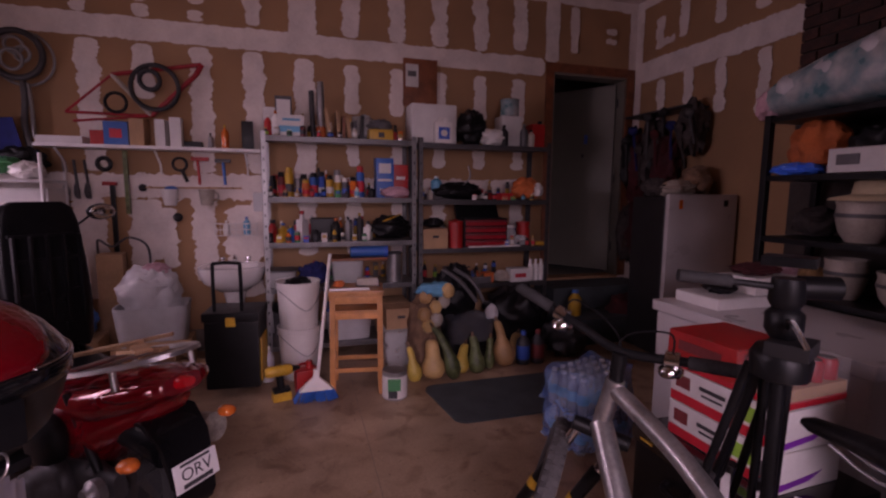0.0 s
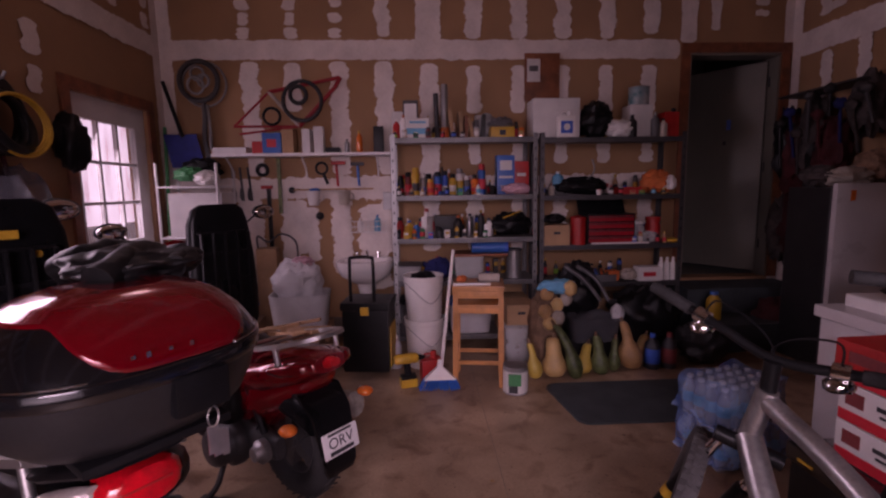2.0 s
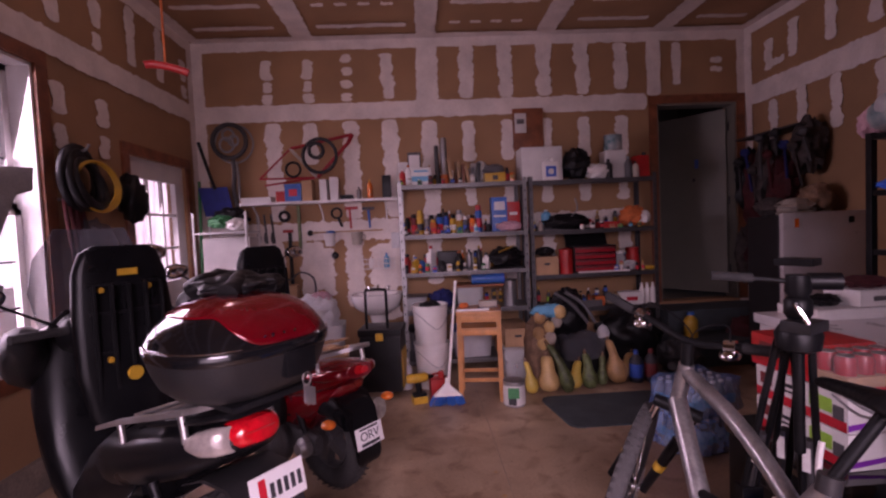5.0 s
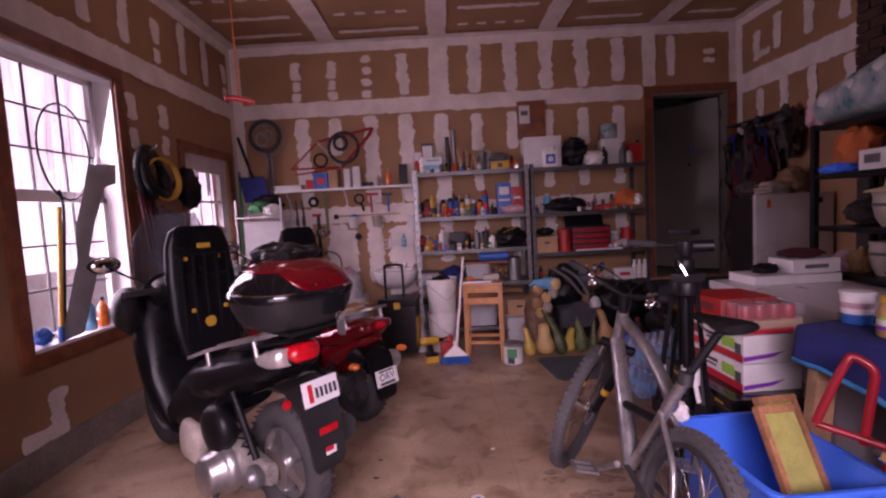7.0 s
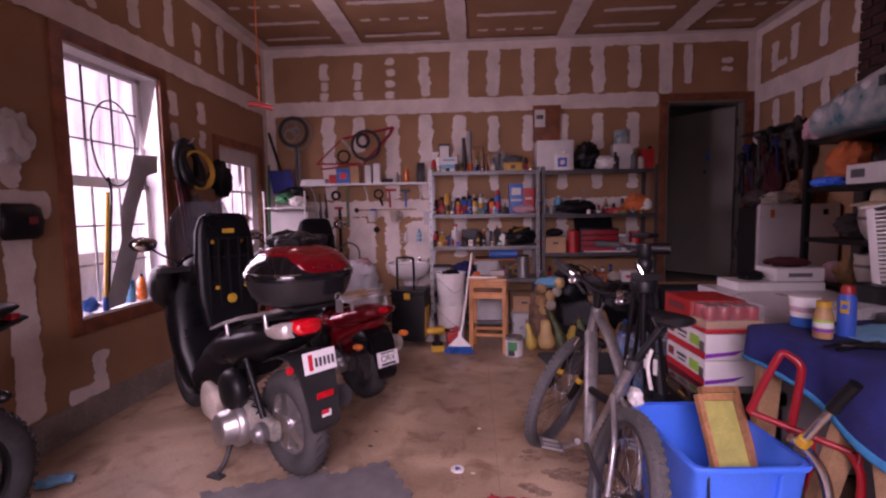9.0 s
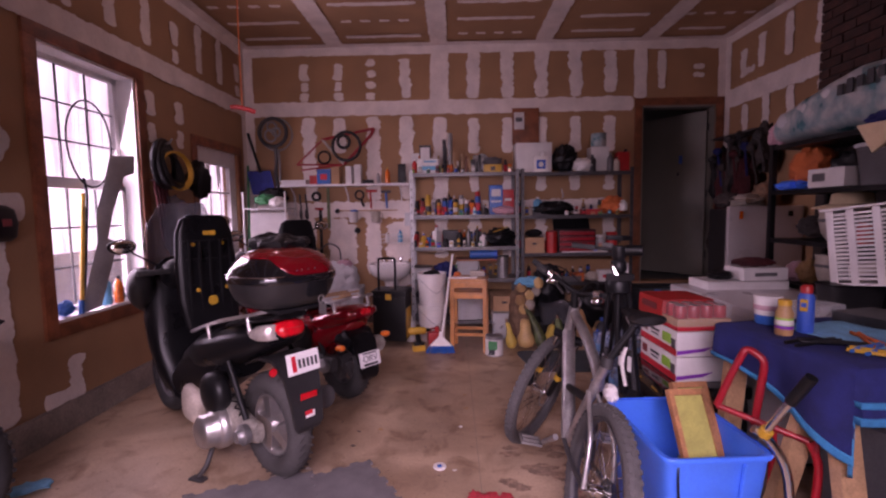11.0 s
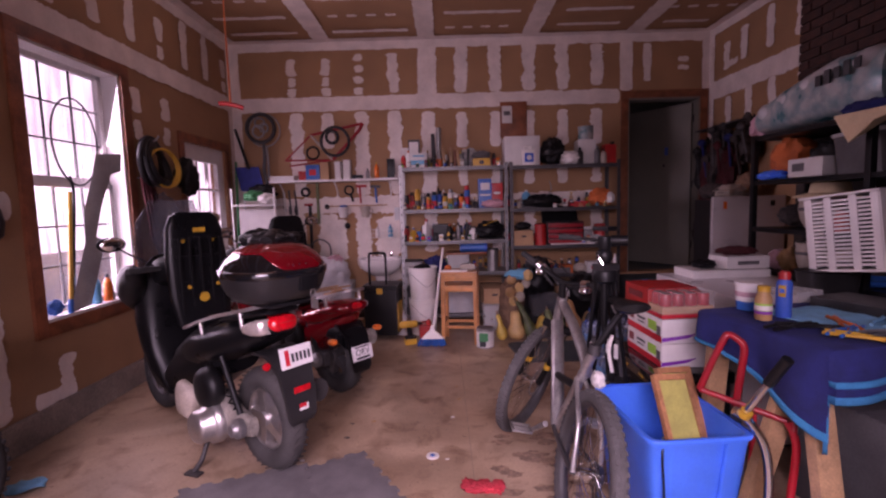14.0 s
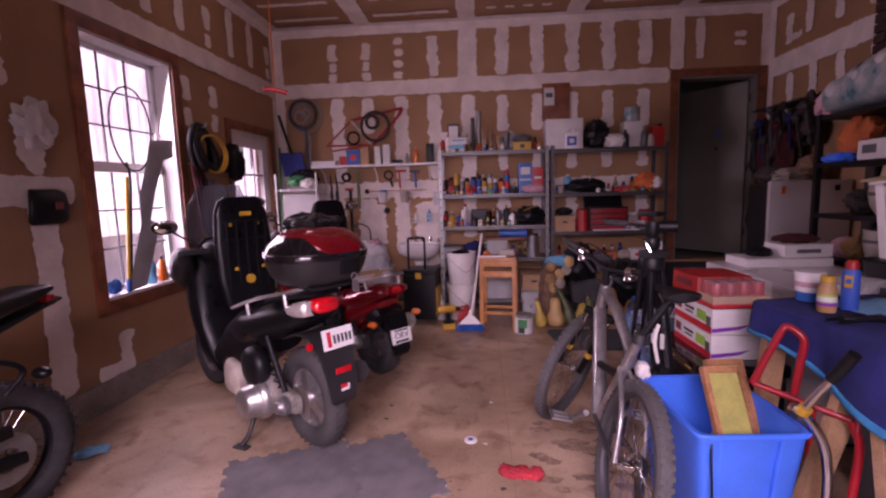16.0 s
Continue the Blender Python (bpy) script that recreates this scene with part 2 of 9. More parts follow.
def finish(bm, name, material, smooth=True):
    bmesh.ops.recalc_face_normals(bm, faces=bm.faces)
    if smooth:
        for f in bm.faces:
            f.smooth = True
        for e in bm.edges:
            if len(e.link_faces) == 2 and e.calc_face_angle(0) > 1.0:
                e.smooth = False
    me = bpy.data.meshes.new(name)
    bm.to_mesh(me)
    bm.free()
    me.materials.append(material)
    return me


def part(name, bm, material, parent, label="", smooth=True):
    top = parent
    while top.parent:
        top = top.parent
    if top.name in LOCAL:
        bmesh.ops.transform(bm, matrix=LOCAL[top.name], verts=bm.verts)
    ob = new(name, finish(bm, name, material, smooth))
    ob.parent = parent
    return tagged(ob, label)


def single(name, bm, material, label="", category="", group="", kind="", smooth=True):
    """A thing of one mesh, in world coordinates, with its origin at its base."""
    zs = min(v.co.z for v in bm.verts)
    c = sum((v.co for v in bm.verts), Vector()) / len(bm.verts)
    o = Vector((c.x, c.y, zs))
    bmesh.ops.translate(bm, vec=-o, verts=bm.verts)
    ob = new(name, finish(bm, name, material, smooth))
    ob.location = o
    return tagged(ob, label, category, group, kind)


def B():
    return bmesh.new()


def add(bm, vs, fs, m=None):
    vs = [bm.verts.new((m @ Vector(v)) if m else v) for v in vs]
    return vs, [bm.faces.new([vs[i] for i in f]) for f in fs if len(set(f)) == len(f)]


def box(bm, c, s, rz=0.0, bev=0.0, m=None):
    x, y, z = (a / 2 for a in s)
    mm = pose(*c, 0, 0, rz)
    if m:
        mm = m @ mm
    vs = [(-x, -y, -z), (x, -y, -z), (x, y, -z), (-x, y, -z), (-x, -y, z), (x, -y, z), (x, y, z), (-x, y, z)]
    fs = [(0, 3, 2, 1), (4, 5, 6, 7), (0, 1, 5, 4), (1, 2, 6, 5), (2, 3, 7, 6), (3, 0, 4, 7)]
    v, f = add(bm, vs, fs, mm)
    if bev:
        es = list({e for q in f for e in q.edges})
        bmesh.ops.bevel(bm, geom=es, offset=bev, segments=2, affect="EDGES", profile=0.7)
    return bm


def bb(x0, x1, y0, y1, z0, z1, bev=0.0, bm=None):
    return box(bm or B(), ((x0 + x1) / 2, (y0 + y1) / 2, (z0 + z1) / 2), (x1 - x0, y1 - y0, z1 - z0), 0, bev)


def basis(d):
    d = Vector(d).normalized()
    a = Vector((0, 0, 1)) if abs(d.z) < 0.9 else Vector((1, 0, 0))
    u = d.cross(a).normalized()
    return u, d.cross(u).normalized()


def cyl(bm, p0, p1, r0, r1=None, n=14, cap=True):
    p0, p1 = Vector(p0), Vector(p1)
    r1 = r0 if r1 is None else r1
    u, w = basis(p1 - p0)
    vs = []
    for p, r in ((p0, r0), (p1, r1)):
        vs += [p + (u * math.cos(a) + w * math.sin(a)) * r for a in (2 * math.pi * i / n for i in range(n))]
    fs = [(i, (i + 1) % n, n + (i + 1) % n, n + i) for i in range(n)]
    if cap:
        fs += [tuple(range(n))[::-1], tuple(range(n, 2 * n))]
    add(bm, vs, fs)
    return bm


def curve_pts(pts, per=5):
    """A smooth line through the points."""
    pts = [Vector(p) for p in pts]
    out = []
    for i in range(len(pts) - 1):
        p0, p1, p2, p3 = pts[max(0, i - 1)], pts[i], pts[i + 1], pts[min(len(pts) - 1, i + 2)]
        for k in range(per):
            t = k / per
            out.append(0.5 * ((2 * p1) + (p2 - p0) * t + (2 * p0 - 5 * p1 + 4 * p2 - p3) * t * t + (3 * p1 - p0 - 3 * p2 + p3) * t ** 3))
    return out + [pts[-1]]


def tube(bm, pts, r, n=8, per=5, closed=False, taper=None):
    pts = curve_pts(pts, per) if per else [Vector(p) for p in pts]
    rings, u = [], None
    for i, p in enumerate(pts):
        d = (pts[min(i + 1, len(pts) - 1)] - pts[max(0, i - 1)]).normalized()
        if u is None:
            u, w = basis(d)
        else:
            u = (u - d * u.dot(d)).normalized()
            w = d.cross(u)
        rr = r if taper is None else r + (taper - r) * i / (len(pts) - 1)
        rings.append([p + (u * math.cos(2 * math.pi * k / n) + w * math.sin(2 * math.pi * k / n)) * rr for k in range(n)])
    return loft(bm, rings, cap=not closed)


def flat_bar(bm, pts, w, t):
    """A flat bar lying along the points, w wide and t thick."""
    pts = curve_pts(pts, 5)
    rings = []
    for i, p in enumerate(pts):
        d = pts[min(i + 1, len(pts) - 1)] - pts[max(0, i - 1)]
        q = Vector((-d.y, d.x, 0)).normalized() * w / 2
        rings.append([p - q - Vector((0, 0, t / 2)), p + q - Vector((0, 0, t / 2)), p + q * 0.8 + Vector((0, 0, t / 2)), p - q * 0.8 + Vector((0, 0, t / 2))])
    return loft(bm, rings)


def loft(bm, rings, cap=True, wrap=False):
    n = len(rings[0])
    vs = [v for r in rings for v in r]
    fs = []
    m = len(rings)
    for j in range(m if wrap else m - 1):
        a, b = j * n, ((j + 1) % m) * n
        fs += [(a + i, a + (i + 1) % n, b + (i + 1) % n, b + i) for i in range(n)]
    if cap and not wrap:
        fs += [tuple(range(n))[::-1], tuple(range((m - 1) * n, m * n))]
    add(bm, vs, fs)
    return bm


def lathe(bm, prof, c=(0, 0, 0), n=18, m=None, cap=True):
    """prof: (radius, height) from the bottom up."""
    base = m if m else pose(*c)
    rings = [[base @ Vector((max(r, 1e-4) * math.cos(2 * math.pi * k / n), max(r, 1e-4) * math.sin(2 * math.pi * k / n), z)) for k in range(n)] for r, z in prof]
    return loft(bm, rings, cap)


def torus(bm, c, axis, R, r, n=36, k=10, squash=1.0):
    c, ax = Vector(c), Vector(axis).normalized()
    u, w = basis(ax)
    rings = []
    for i in range(n):
        a = 2 * math.pi * i / n
        d = u * math.cos(a) + w * math.sin(a)
        rings.append([c + d * (R + r * math.cos(2 * math.pi * q / k)) + ax * r * squash * math.sin(2 * math.pi * q / k) for q in range(k)])
    return loft(bm, rings, wrap=True)


def blob(bm, c, s, seed=0, amp=0.2, nu=18, nv=11, freq=2.5, m=None, floor_z=None):
    c = Vector(c)
    rings = []
    for j in range(nv):
        th = math.pi * (j + 0.35) / (nv - 0.3)
        ring = []
        for i in range(nu):
            ph = 2 * math.pi * i / nu
            d = Vector((math.sin(th) * math.cos(ph), math.sin(th) * math.sin(ph), -math.cos(th)))
            k = 1 + amp * noise.noise(d * freq + Vector((seed * 3.1, seed * 1.7, 0)))
            p = Vector((d.x * s[0] * k, d.y * s[1] * k, d.z * s[2] * k))
            p = (m @ p if m else p) + c
            if floor_z is not None:
                p.z = max(p.z, floor_z)
            ring.append(p)
        rings.append(ring)
    return loft(bm, rings)


def poly(bm, pts, thick):
    """A flat outline given thickness along the vector thick."""
    n = len(pts)
    t = Vector(thick)
    vs = [Vector(p) for p in pts] + [Vector(p) + t for p in pts]
    fs = [tuple(range(n))[::-1], tuple(range(n, 2 * n))] + [(i, (i + 1) % n, n + (i + 1) % n, n + i) for i in range(n)]
    add(bm, vs, fs)
    return bm


def structure(name, bm, material, label, smooth=False):
    return tagged(new(name, finish(bm, name, material, smooth)), label, "", "", "structure")


# ---- the room ----
LW, RW, BW, FW, CEIL = -2.38, 3.37, 5.40, -1.45, 3.35
floor = structure("floor", bb(LW - 0.4, RW + 0.4, FW - 0.2, BW + 0.2, -0.15, 0), CONC, "stained brown-grey concrete garage floor")
ground = structure("ground", bb(-300, 300, -300, 300, -0.5, -0.155), CURB, "grey ground outside the garage")

WT = 0.18


def wall_with_holes(name, axis, at, out, u0, u1, z0, z1, holes, label):
    """A wall in the plane axis = at, thick towards out, with openings (u0, u1, z0, z1)."""
    us = sorted({u0, u1, *[h[0] for h in holes], *[h[1] for h in holes]})
    zs = sorted({z0, z1, *[h[2] for h in holes], *[h[3] for h in holes]})
    bm = B()
    for a, b in zip(us, us[1:]):
        runs = []
        for c, d in zip(zs, zs[1:]):
            if any(h[0] <= a and b <= h[1] and h[2] <= c and d <= h[3] for h in holes):
                continue
            if runs and runs[-1][1] == c:
                runs[-1][1] = d
            else:
                runs.append([c, d])
        for c, d in runs:
            lo, hi = min(at, at + out), max(at, at + out)
            if axis == "x":
                bb(lo, hi, a, b, c, d, 0, bm)
            else:
                bb(a, b, lo, hi, c, d, 0, bm)
    return structure(name, bm, PAPER, label)


DOOR = (2.39, 3.26, 0.48, 2.585)
WIN = (2.50, 3.39, 0.70, 2.45)
LDOOR = (4.24, 5.12, 0.0, 2.06)
GATE = (-2.1, 1.1, 0.0, 2.4)
wall_north = wall_with_holes("wall_north", "y", BW, WT, LW - WT, RW + WT, 0, CEIL, [DOOR], "unpainted brown drywall with white taped joints")
wall_west = wall_with_holes("wall_west", "x", LW, -WT, FW, BW, 0.0, CEIL, [WIN, LDOOR], "unpainted brown drywall with white taped joints and a window")
wall_east = structure("wall_east", bb(RW, RW + WT, FW, BW, 0, CEIL), PAPER, "unpainted brown drywall with white taped joints beside brickwork")
wall_south = wall_with_holes("wall_south", "y", FW, -WT, LW - WT, RW + WT, 0, CEIL, [GATE], "front wall round the open garage doorway")
ceiling = structure("ceiling", bb(LW - WT, RW + WT, FW - WT, BW + WT, CEIL, CEIL + 0.15), PAPER, "unpainted brown drywall ceiling with white taped joints")
# concrete curb under the drywall
curb = structure("baseboard", bb(LW, LW + 0.035, FW, LDOOR[0] - 0.09, 0, 0.185, 0.004), CURB, "rough concrete curb along the wall")
structure("baseboard_north", bb(LW + 0.04, 2.2, BW - 0.03, BW, 0, 0.185, 0.004), CURB, "rough concrete curb along the wall")


# joint compound: wavering strips, a few millimetres proud
LAYER = [0]


def smear(bm, P, u, v, du, dv, seed, wob=0.25, off=0.003):
    """A strip centred on (u, v), du wide and dv long along v, with ragged edges."""
    LAYER[0] += 1
    off += 0.00022 * (LAYER[0] % 60)
    n = max(8, int(dv / 0.016))
    left, right = [], []
    for i in range(n + 1):
        t = i / n
        vv = v - dv / 2 + dv * t
        end = min(1.0, 0.45 + 4 * min(t, 1 - t) * dv / max(du, 0.05))
        a = 1 + wob * (1.3 * noise.noise((seed * 7.3, vv * 11, 0.5)) + noise.noise((seed * 2.1, vv * 37, 3.5)) + 0.7 * noise.noise((seed * 3.3, vv * 90, 1.5)))
        b = 1 + wob * (1.3 * noise.noise((seed * 5.7, vv * 11, 9.5)) + noise.noise((seed * 4.9, vv * 37, 7.5)) + 0.7 * noise.noise((seed * 6.1, vv * 90, 2.5)))
        left.append(P(u - du / 2 * a * end, vv, off))
        right.append(P(u + du / 2 * b * end, vv, off))
    vs = left + right
    add(bm, vs, [(i, i + 1, n + 2 + i, n + 1 + i) for i in range(n)])


def smear_h(bm, P, u, v, du, dv, seed, wob=0.25, off=0.003):
    smear(bm, lambda a, b, o: P(b, a, o), v, u, dv, du, seed, wob, off)


def mud_on(name, wall, bm):
    me = finish(bm, name, MUD, False)
    ob = new(name, me)
    ob.parent = wall
    tagged(ob, "white joint compound smears")


NP = lambda u, v, o: (u, BW - o, v)
WP = lambda u, v, o: (LW + o, u, v)
EP = lambda u, v, o: (RW - o, u, v)
CP = lambda u, v, o: (u, v, CEIL - o)
STUDS = [-0.02 + 0.405 * k for k in range(-5, 9)]
rnd = random.Random(4)

bm = B()
smear_h(bm, NP, -0.04, 2.62, 4.66, 0.17, 1, 0.10)                      # long upper joint
smear_h(bm, NP, 0.5, 3.30, 5.74, 0.12, 2, 0.12)                        # along the ceiling
smear_h(bm, NP, -1.36, 1.40, 2.0, 0.20, 3, 0.18)
smear_h(bm, NP, 0.9, 1.41, 2.6, 0.18, 4, 0.15)
smear(bm, NP, LW + 0.05, 1.7, 0.12, 3.3, 5, 0.10)
smear(bm, NP, RW - 0.05, 1.7, 0.10, 3.3, 6, 0.10)
for i, u in enumerate(STUDS):
    s = 20 + i
    if i == 5:
        smear(bm, NP, u, 2.98, 0.22, 0.66, s, 0.10, 0.004)
    elif i == 11:
        smear(bm, NP, 2.36, 2.98, 0.15, 0.62, s, 0.10, 0.004)
        smear(bm, NP, 2.61, 3.00, 0.09, 0.44, s, 0.25)
    elif i in (1, 2, 4) or (i == 3):
        if i == 4:
            smear(bm, NP, u, 2.96, 0.12, 0.46, s, 0.3)
        elif i == 3:
            for k in range(4):
                smear(bm, NP, u + rnd.uniform(-0.02, 0.02), 2.76 + 0.13 * k, 0.10, 0.085, s + k, 0.3)
        else:
            smear(bm, NP, u, 3.05, 0.11, 0.20, s, 0.35)
            smear(bm, NP, u, 2.88, 0.09, 0.11, s + 40, 0.35)
            smear(bm, NP, u, 2.76, 0.10, 0.10, s + 80, 0.35)
    elif 5 < i < 11:
        smear(bm, NP, u, 2.99, 0.15, 0.56 if i != 10 else 0.48, s, 0.22)
    elif i == 12:
        for k in range(2):
            smear_h(bm, NP, 3.04, 2.93 + 0.10 * k, 0.13, 0.055, s + k, 0.3)
    # below the long joint
    if 0 < i < 11:
        w, l, c = ((0.16, 1.0, 2.02) if i in (1, 3, 4) else (0.14, 0.42, 2.30) if i in (2,) else (0.17, 1.0, 2.0) if i == 5 else (0.13, 0.42, 2.27))
        smear(bm, NP, u + (0.03 if i == 1 else 0), c, w, l, s + 120, 0.22, 0.0035)
        if i > 5:
            smear(bm, NP, u, 1.75, 0.11, 0.3, s + 150, 0.3, 0.0035)
        smear(bm, NP, u, 1.05, 0.14, 0.5, s + 170, 0.3, 0.0035)
# wide patches round the sink
for u, v, du, dv, s in ((-1.68, 0.95, 0.20, 0.9, 301), (-1.33, 1.02, 0.15, 0.55, 302), (-0.86, 0.98, 0.17, 0.75, 303), (-0.55, 0.85, 0.26, 0.8, 304), (-1.95, 1.1, 0.2, 0.6, 305), (-1.12, 0.98, 0.12, 0.5, 306)):
    smear(bm, NP, u, v, du, dv, s, 0.3, 0.0045)
mud_on("joint_compound", wall_north, bm)

bm = B()
smear_h(bm, WP, 1.4, 2.62, 7.8, 0.17, 401, 0.10)
smear_h(bm, WP, 1.4, 3.30, 7.9, 0.12, 402, 0.10)
smear_h(bm, WP, 1.9, 1.43, 0.9, 0.17, 403, 0.12)
smear(bm, WP, BW - 0.05, 1.75, 0.12, 3.2, 404, 0.12)
for i in range(-2, 12):
    u = 1.95 + 0.405 * (i - 1) * 1.0
    smear(bm, WP, u, 3.0, 0.12, 0.46 if i % 3 else 0.2, 410 + i, 0.28)
    if i % 3 == 0:
        smear(bm, WP, u, 2.80, 0.10, 0.12, 450 + i, 0.3)
    if not 2.35 < u < 3.5:
        if u < 4.15:
            smear(bm, WP, u, 2.30, 0.12, 0.20, 430 + i, 0.3)
            smear(bm, WP, u, 2.06, 0.12, 0.16, 480 + i, 0.35)
smear(bm, WP, 2.12, 0.8, 0.17, 1.2, 470, 0.12)
smear(bm, WP, 2.62, 0.36, 0.12, 0.22, 471, 0.3)
smear_h(bm, WP, 2.52, 0.23, 0.32, 0.09, 472, 0.3)
smear_h(bm, WP, 3.6, 0.25, 0.16, 0.08, 473, 0.3)
mud_on("joint_compound", wall_west, bm)

bm = B()
smear_h(bm, EP, 4.32, 2.62, 2.1, 0.20, 501, 0.10)
smear_h(bm, EP, 4.32, 3.30, 2.1, 0.10, 502, 0.10)
smear(bm, EP, BW - 0.05, 1.75, 0.12, 3.2, 503, 0.10)
for i, (u, v, l) in enumerate(((5.05, 2.95, 0.3), (4.75, 3.0, 0.34), (4.35, 3.02, 0.4), (5.0, 2.2, 0.6), (4.65, 2.3, 0.45), (4.3, 2.3, 0.45), (3.95, 2.98, 0.36), (3.55, 3.0, 0.4), (3.9, 2.25, 0.5), (3.5, 2.3, 0.4))):
    smear(bm, EP, u, v, 0.11, l, 510 + i, 0.3)
smear_h(bm, EP, 4.95, 2.85, 0.2, 0.06, 520, 0.3)
mud_on("joint_compound", wall_east, bm)

bm = B()
for i, u in enumerate((-1.24, -0.02, 1.20, 2.42)):
    smear(bm, CP, u, 1.4, 0.20, 7.9, 601 + i, 0.10, 0.0045)
smear_h(bm, CP, 0.5, BW - 0.06, 5.7, 0.12, 610, 0.12)
smear(bm, CP, LW + 0.06, 1.4, 0.12, 7.9, 611, 0.12)
smear(bm, CP, RW - 0.06, 1.4, 0.12, 7.9, 612, 0.12)
for r in range(9):
    v = BW - 0.33 - 0.405 * r
    for k, u in enumerate((-1.82, -0.63, 0.59, 1.81, 2.9)):
        l = (0.75, 0.85, 0.80, 0.7, 0.5)[k]
        if (r + k) % 3 == 2:
            for q in range(4):
                smear_h(bm, CP, u - 0.33 + 0.2 * q, v, 0.11, 0.06, 640 + 11 * r + k + q, 0.3)
        else:
            smear_h(bm, CP, u, v, l, 0.075, 640 + 11 * r + k, 0.3)
smear_h(bm, CP, 0.5, 3.0, 5.6, 0.16, 690, 0.1, 0.0052)
mud_on("joint_compound", ceiling, bm)


# ---- door to the house ----
def casing(name, axis, at, out, u0, u1, z0, z1, w, t, label, sill=False):
    ob = thing(name, (at, u0, z0) if axis == "x" else (u0, at, z0), 0, label, "", "", True)
    ob["kind"] = "structure"
    lo, hi = min(at, at + out * t), max(at, at + out * t)

    def piece(nm, a, b, c, d):
        part(nm, bb(lo, hi, a, b, c, d, 0.006) if axis == "x" else bb(a, b, lo, hi, c, d, 0.006), CEDAR, ob)
    piece("side_casing", u0 - w, u0, z0 - (w if sill else 0), z1)
    piece("side_casing", u1, u1 + w, z0 - (w if sill else 0), z1)
    piece("head_casing", u0 - w, u1 + w, z1, z1 + w)
    if sill:
        piece("sill_casing", u0, u1, z0 - w, z0)
    return ob


dr = casing("door_1", "y", BW, -1, DOOR[0], DOOR[1], DOOR[2], DOOR[3], 0.088, 0.02, "open grey door in a stained wood frame")
part("jamb", bb(DOOR[0], DOOR[0] + 0.02, BW, BW + WT, DOOR[2], DOOR[3]), DOORGREY, dr)
part("jamb", bb(DOOR[1] - 0.02, DOOR[1], BW, BW + WT, DOOR[2], DOOR[3]), DOORGREY, dr)
part("jamb", bb(DOOR[0], DOOR[1], BW, BW + WT, DOOR[3] - 0.02, DOOR[3]), DOORGREY, dr)
hinge = Vector((DOOR[1] - 0.03, BW + 0.12, 0))
mdoor = Matrix.Translation(hinge) @ pose(0, 0, 0, 0, 0, 126)
bm = B()
box(bm, (0.42, 0, 1.53), (0.84, 0.044, 2.02), 0, 0.004, mdoor)
slab = part("door_slab", bm, DOORGREY, dr, "grey-blue painted door standing open")
bm = B()
box(bm, (0.30, 0.024, 1.98), (0.055, 0.004, 0.10), 20, 0, mdoor)
part("sticker", bm, BLUEINK, slab, "small blue sticker")
bm = B()
box(bm, (0.34, 0.024, 1.80), (0.03, 0.004, 0.04), 0, 0, mdoor)
part("sticker", bm, INK, slab)
for z in (0.75, 1.5, 2.3):
    part("hinge", cyl(B(), (hinge.x, BW + 0.095, z), (hinge.x, BW + 0.095, z + 0.09), 0.008), DSTEEL, dr)
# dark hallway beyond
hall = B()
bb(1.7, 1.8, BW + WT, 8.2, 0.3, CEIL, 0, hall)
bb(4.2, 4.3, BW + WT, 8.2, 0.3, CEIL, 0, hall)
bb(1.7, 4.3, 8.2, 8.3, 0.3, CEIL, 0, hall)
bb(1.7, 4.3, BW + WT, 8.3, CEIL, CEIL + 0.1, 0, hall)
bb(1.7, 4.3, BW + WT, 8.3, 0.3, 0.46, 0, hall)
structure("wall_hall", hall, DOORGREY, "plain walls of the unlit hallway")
bm = bb(2.25, 3.34, 4.62, BW, 0, 0.24, 0.006)
bb(2.25, 3.34, 5.0, BW, 0.24, 0.455, 0.006, bm)
structure("step", bm, SLATE, "dark grey steps below the house door")

# ---- window ----
wn1 = casing("window_1", "x", LW, 1, WIN[0], WIN[1], WIN[2], WIN[3], 0.09, 0.022, "white sash window in a stained wood frame", True)
GX = LW - 0.13
for nm, a in (("window_frame", (LW - WT, LW - 0.001, WIN[0], WIN[0] + 0.018, WIN[2], WIN[3])), ("window_frame", (LW - WT, LW - 0.001, WIN[1] - 0.018, WIN[1], WIN[2], WIN[3])),
              ("window_frame", (LW - WT, LW - 0.001, WIN[0], WIN[1], WIN[3] - 0.018, WIN[3])), ("window_sill", (LW - WT, LW + 0.012, WIN[0], WIN[1], WIN[2], WIN[2] + 0.02))):
    part(nm, bb(*a, 0.003), WHITEP, wn1)
mid = 1.60
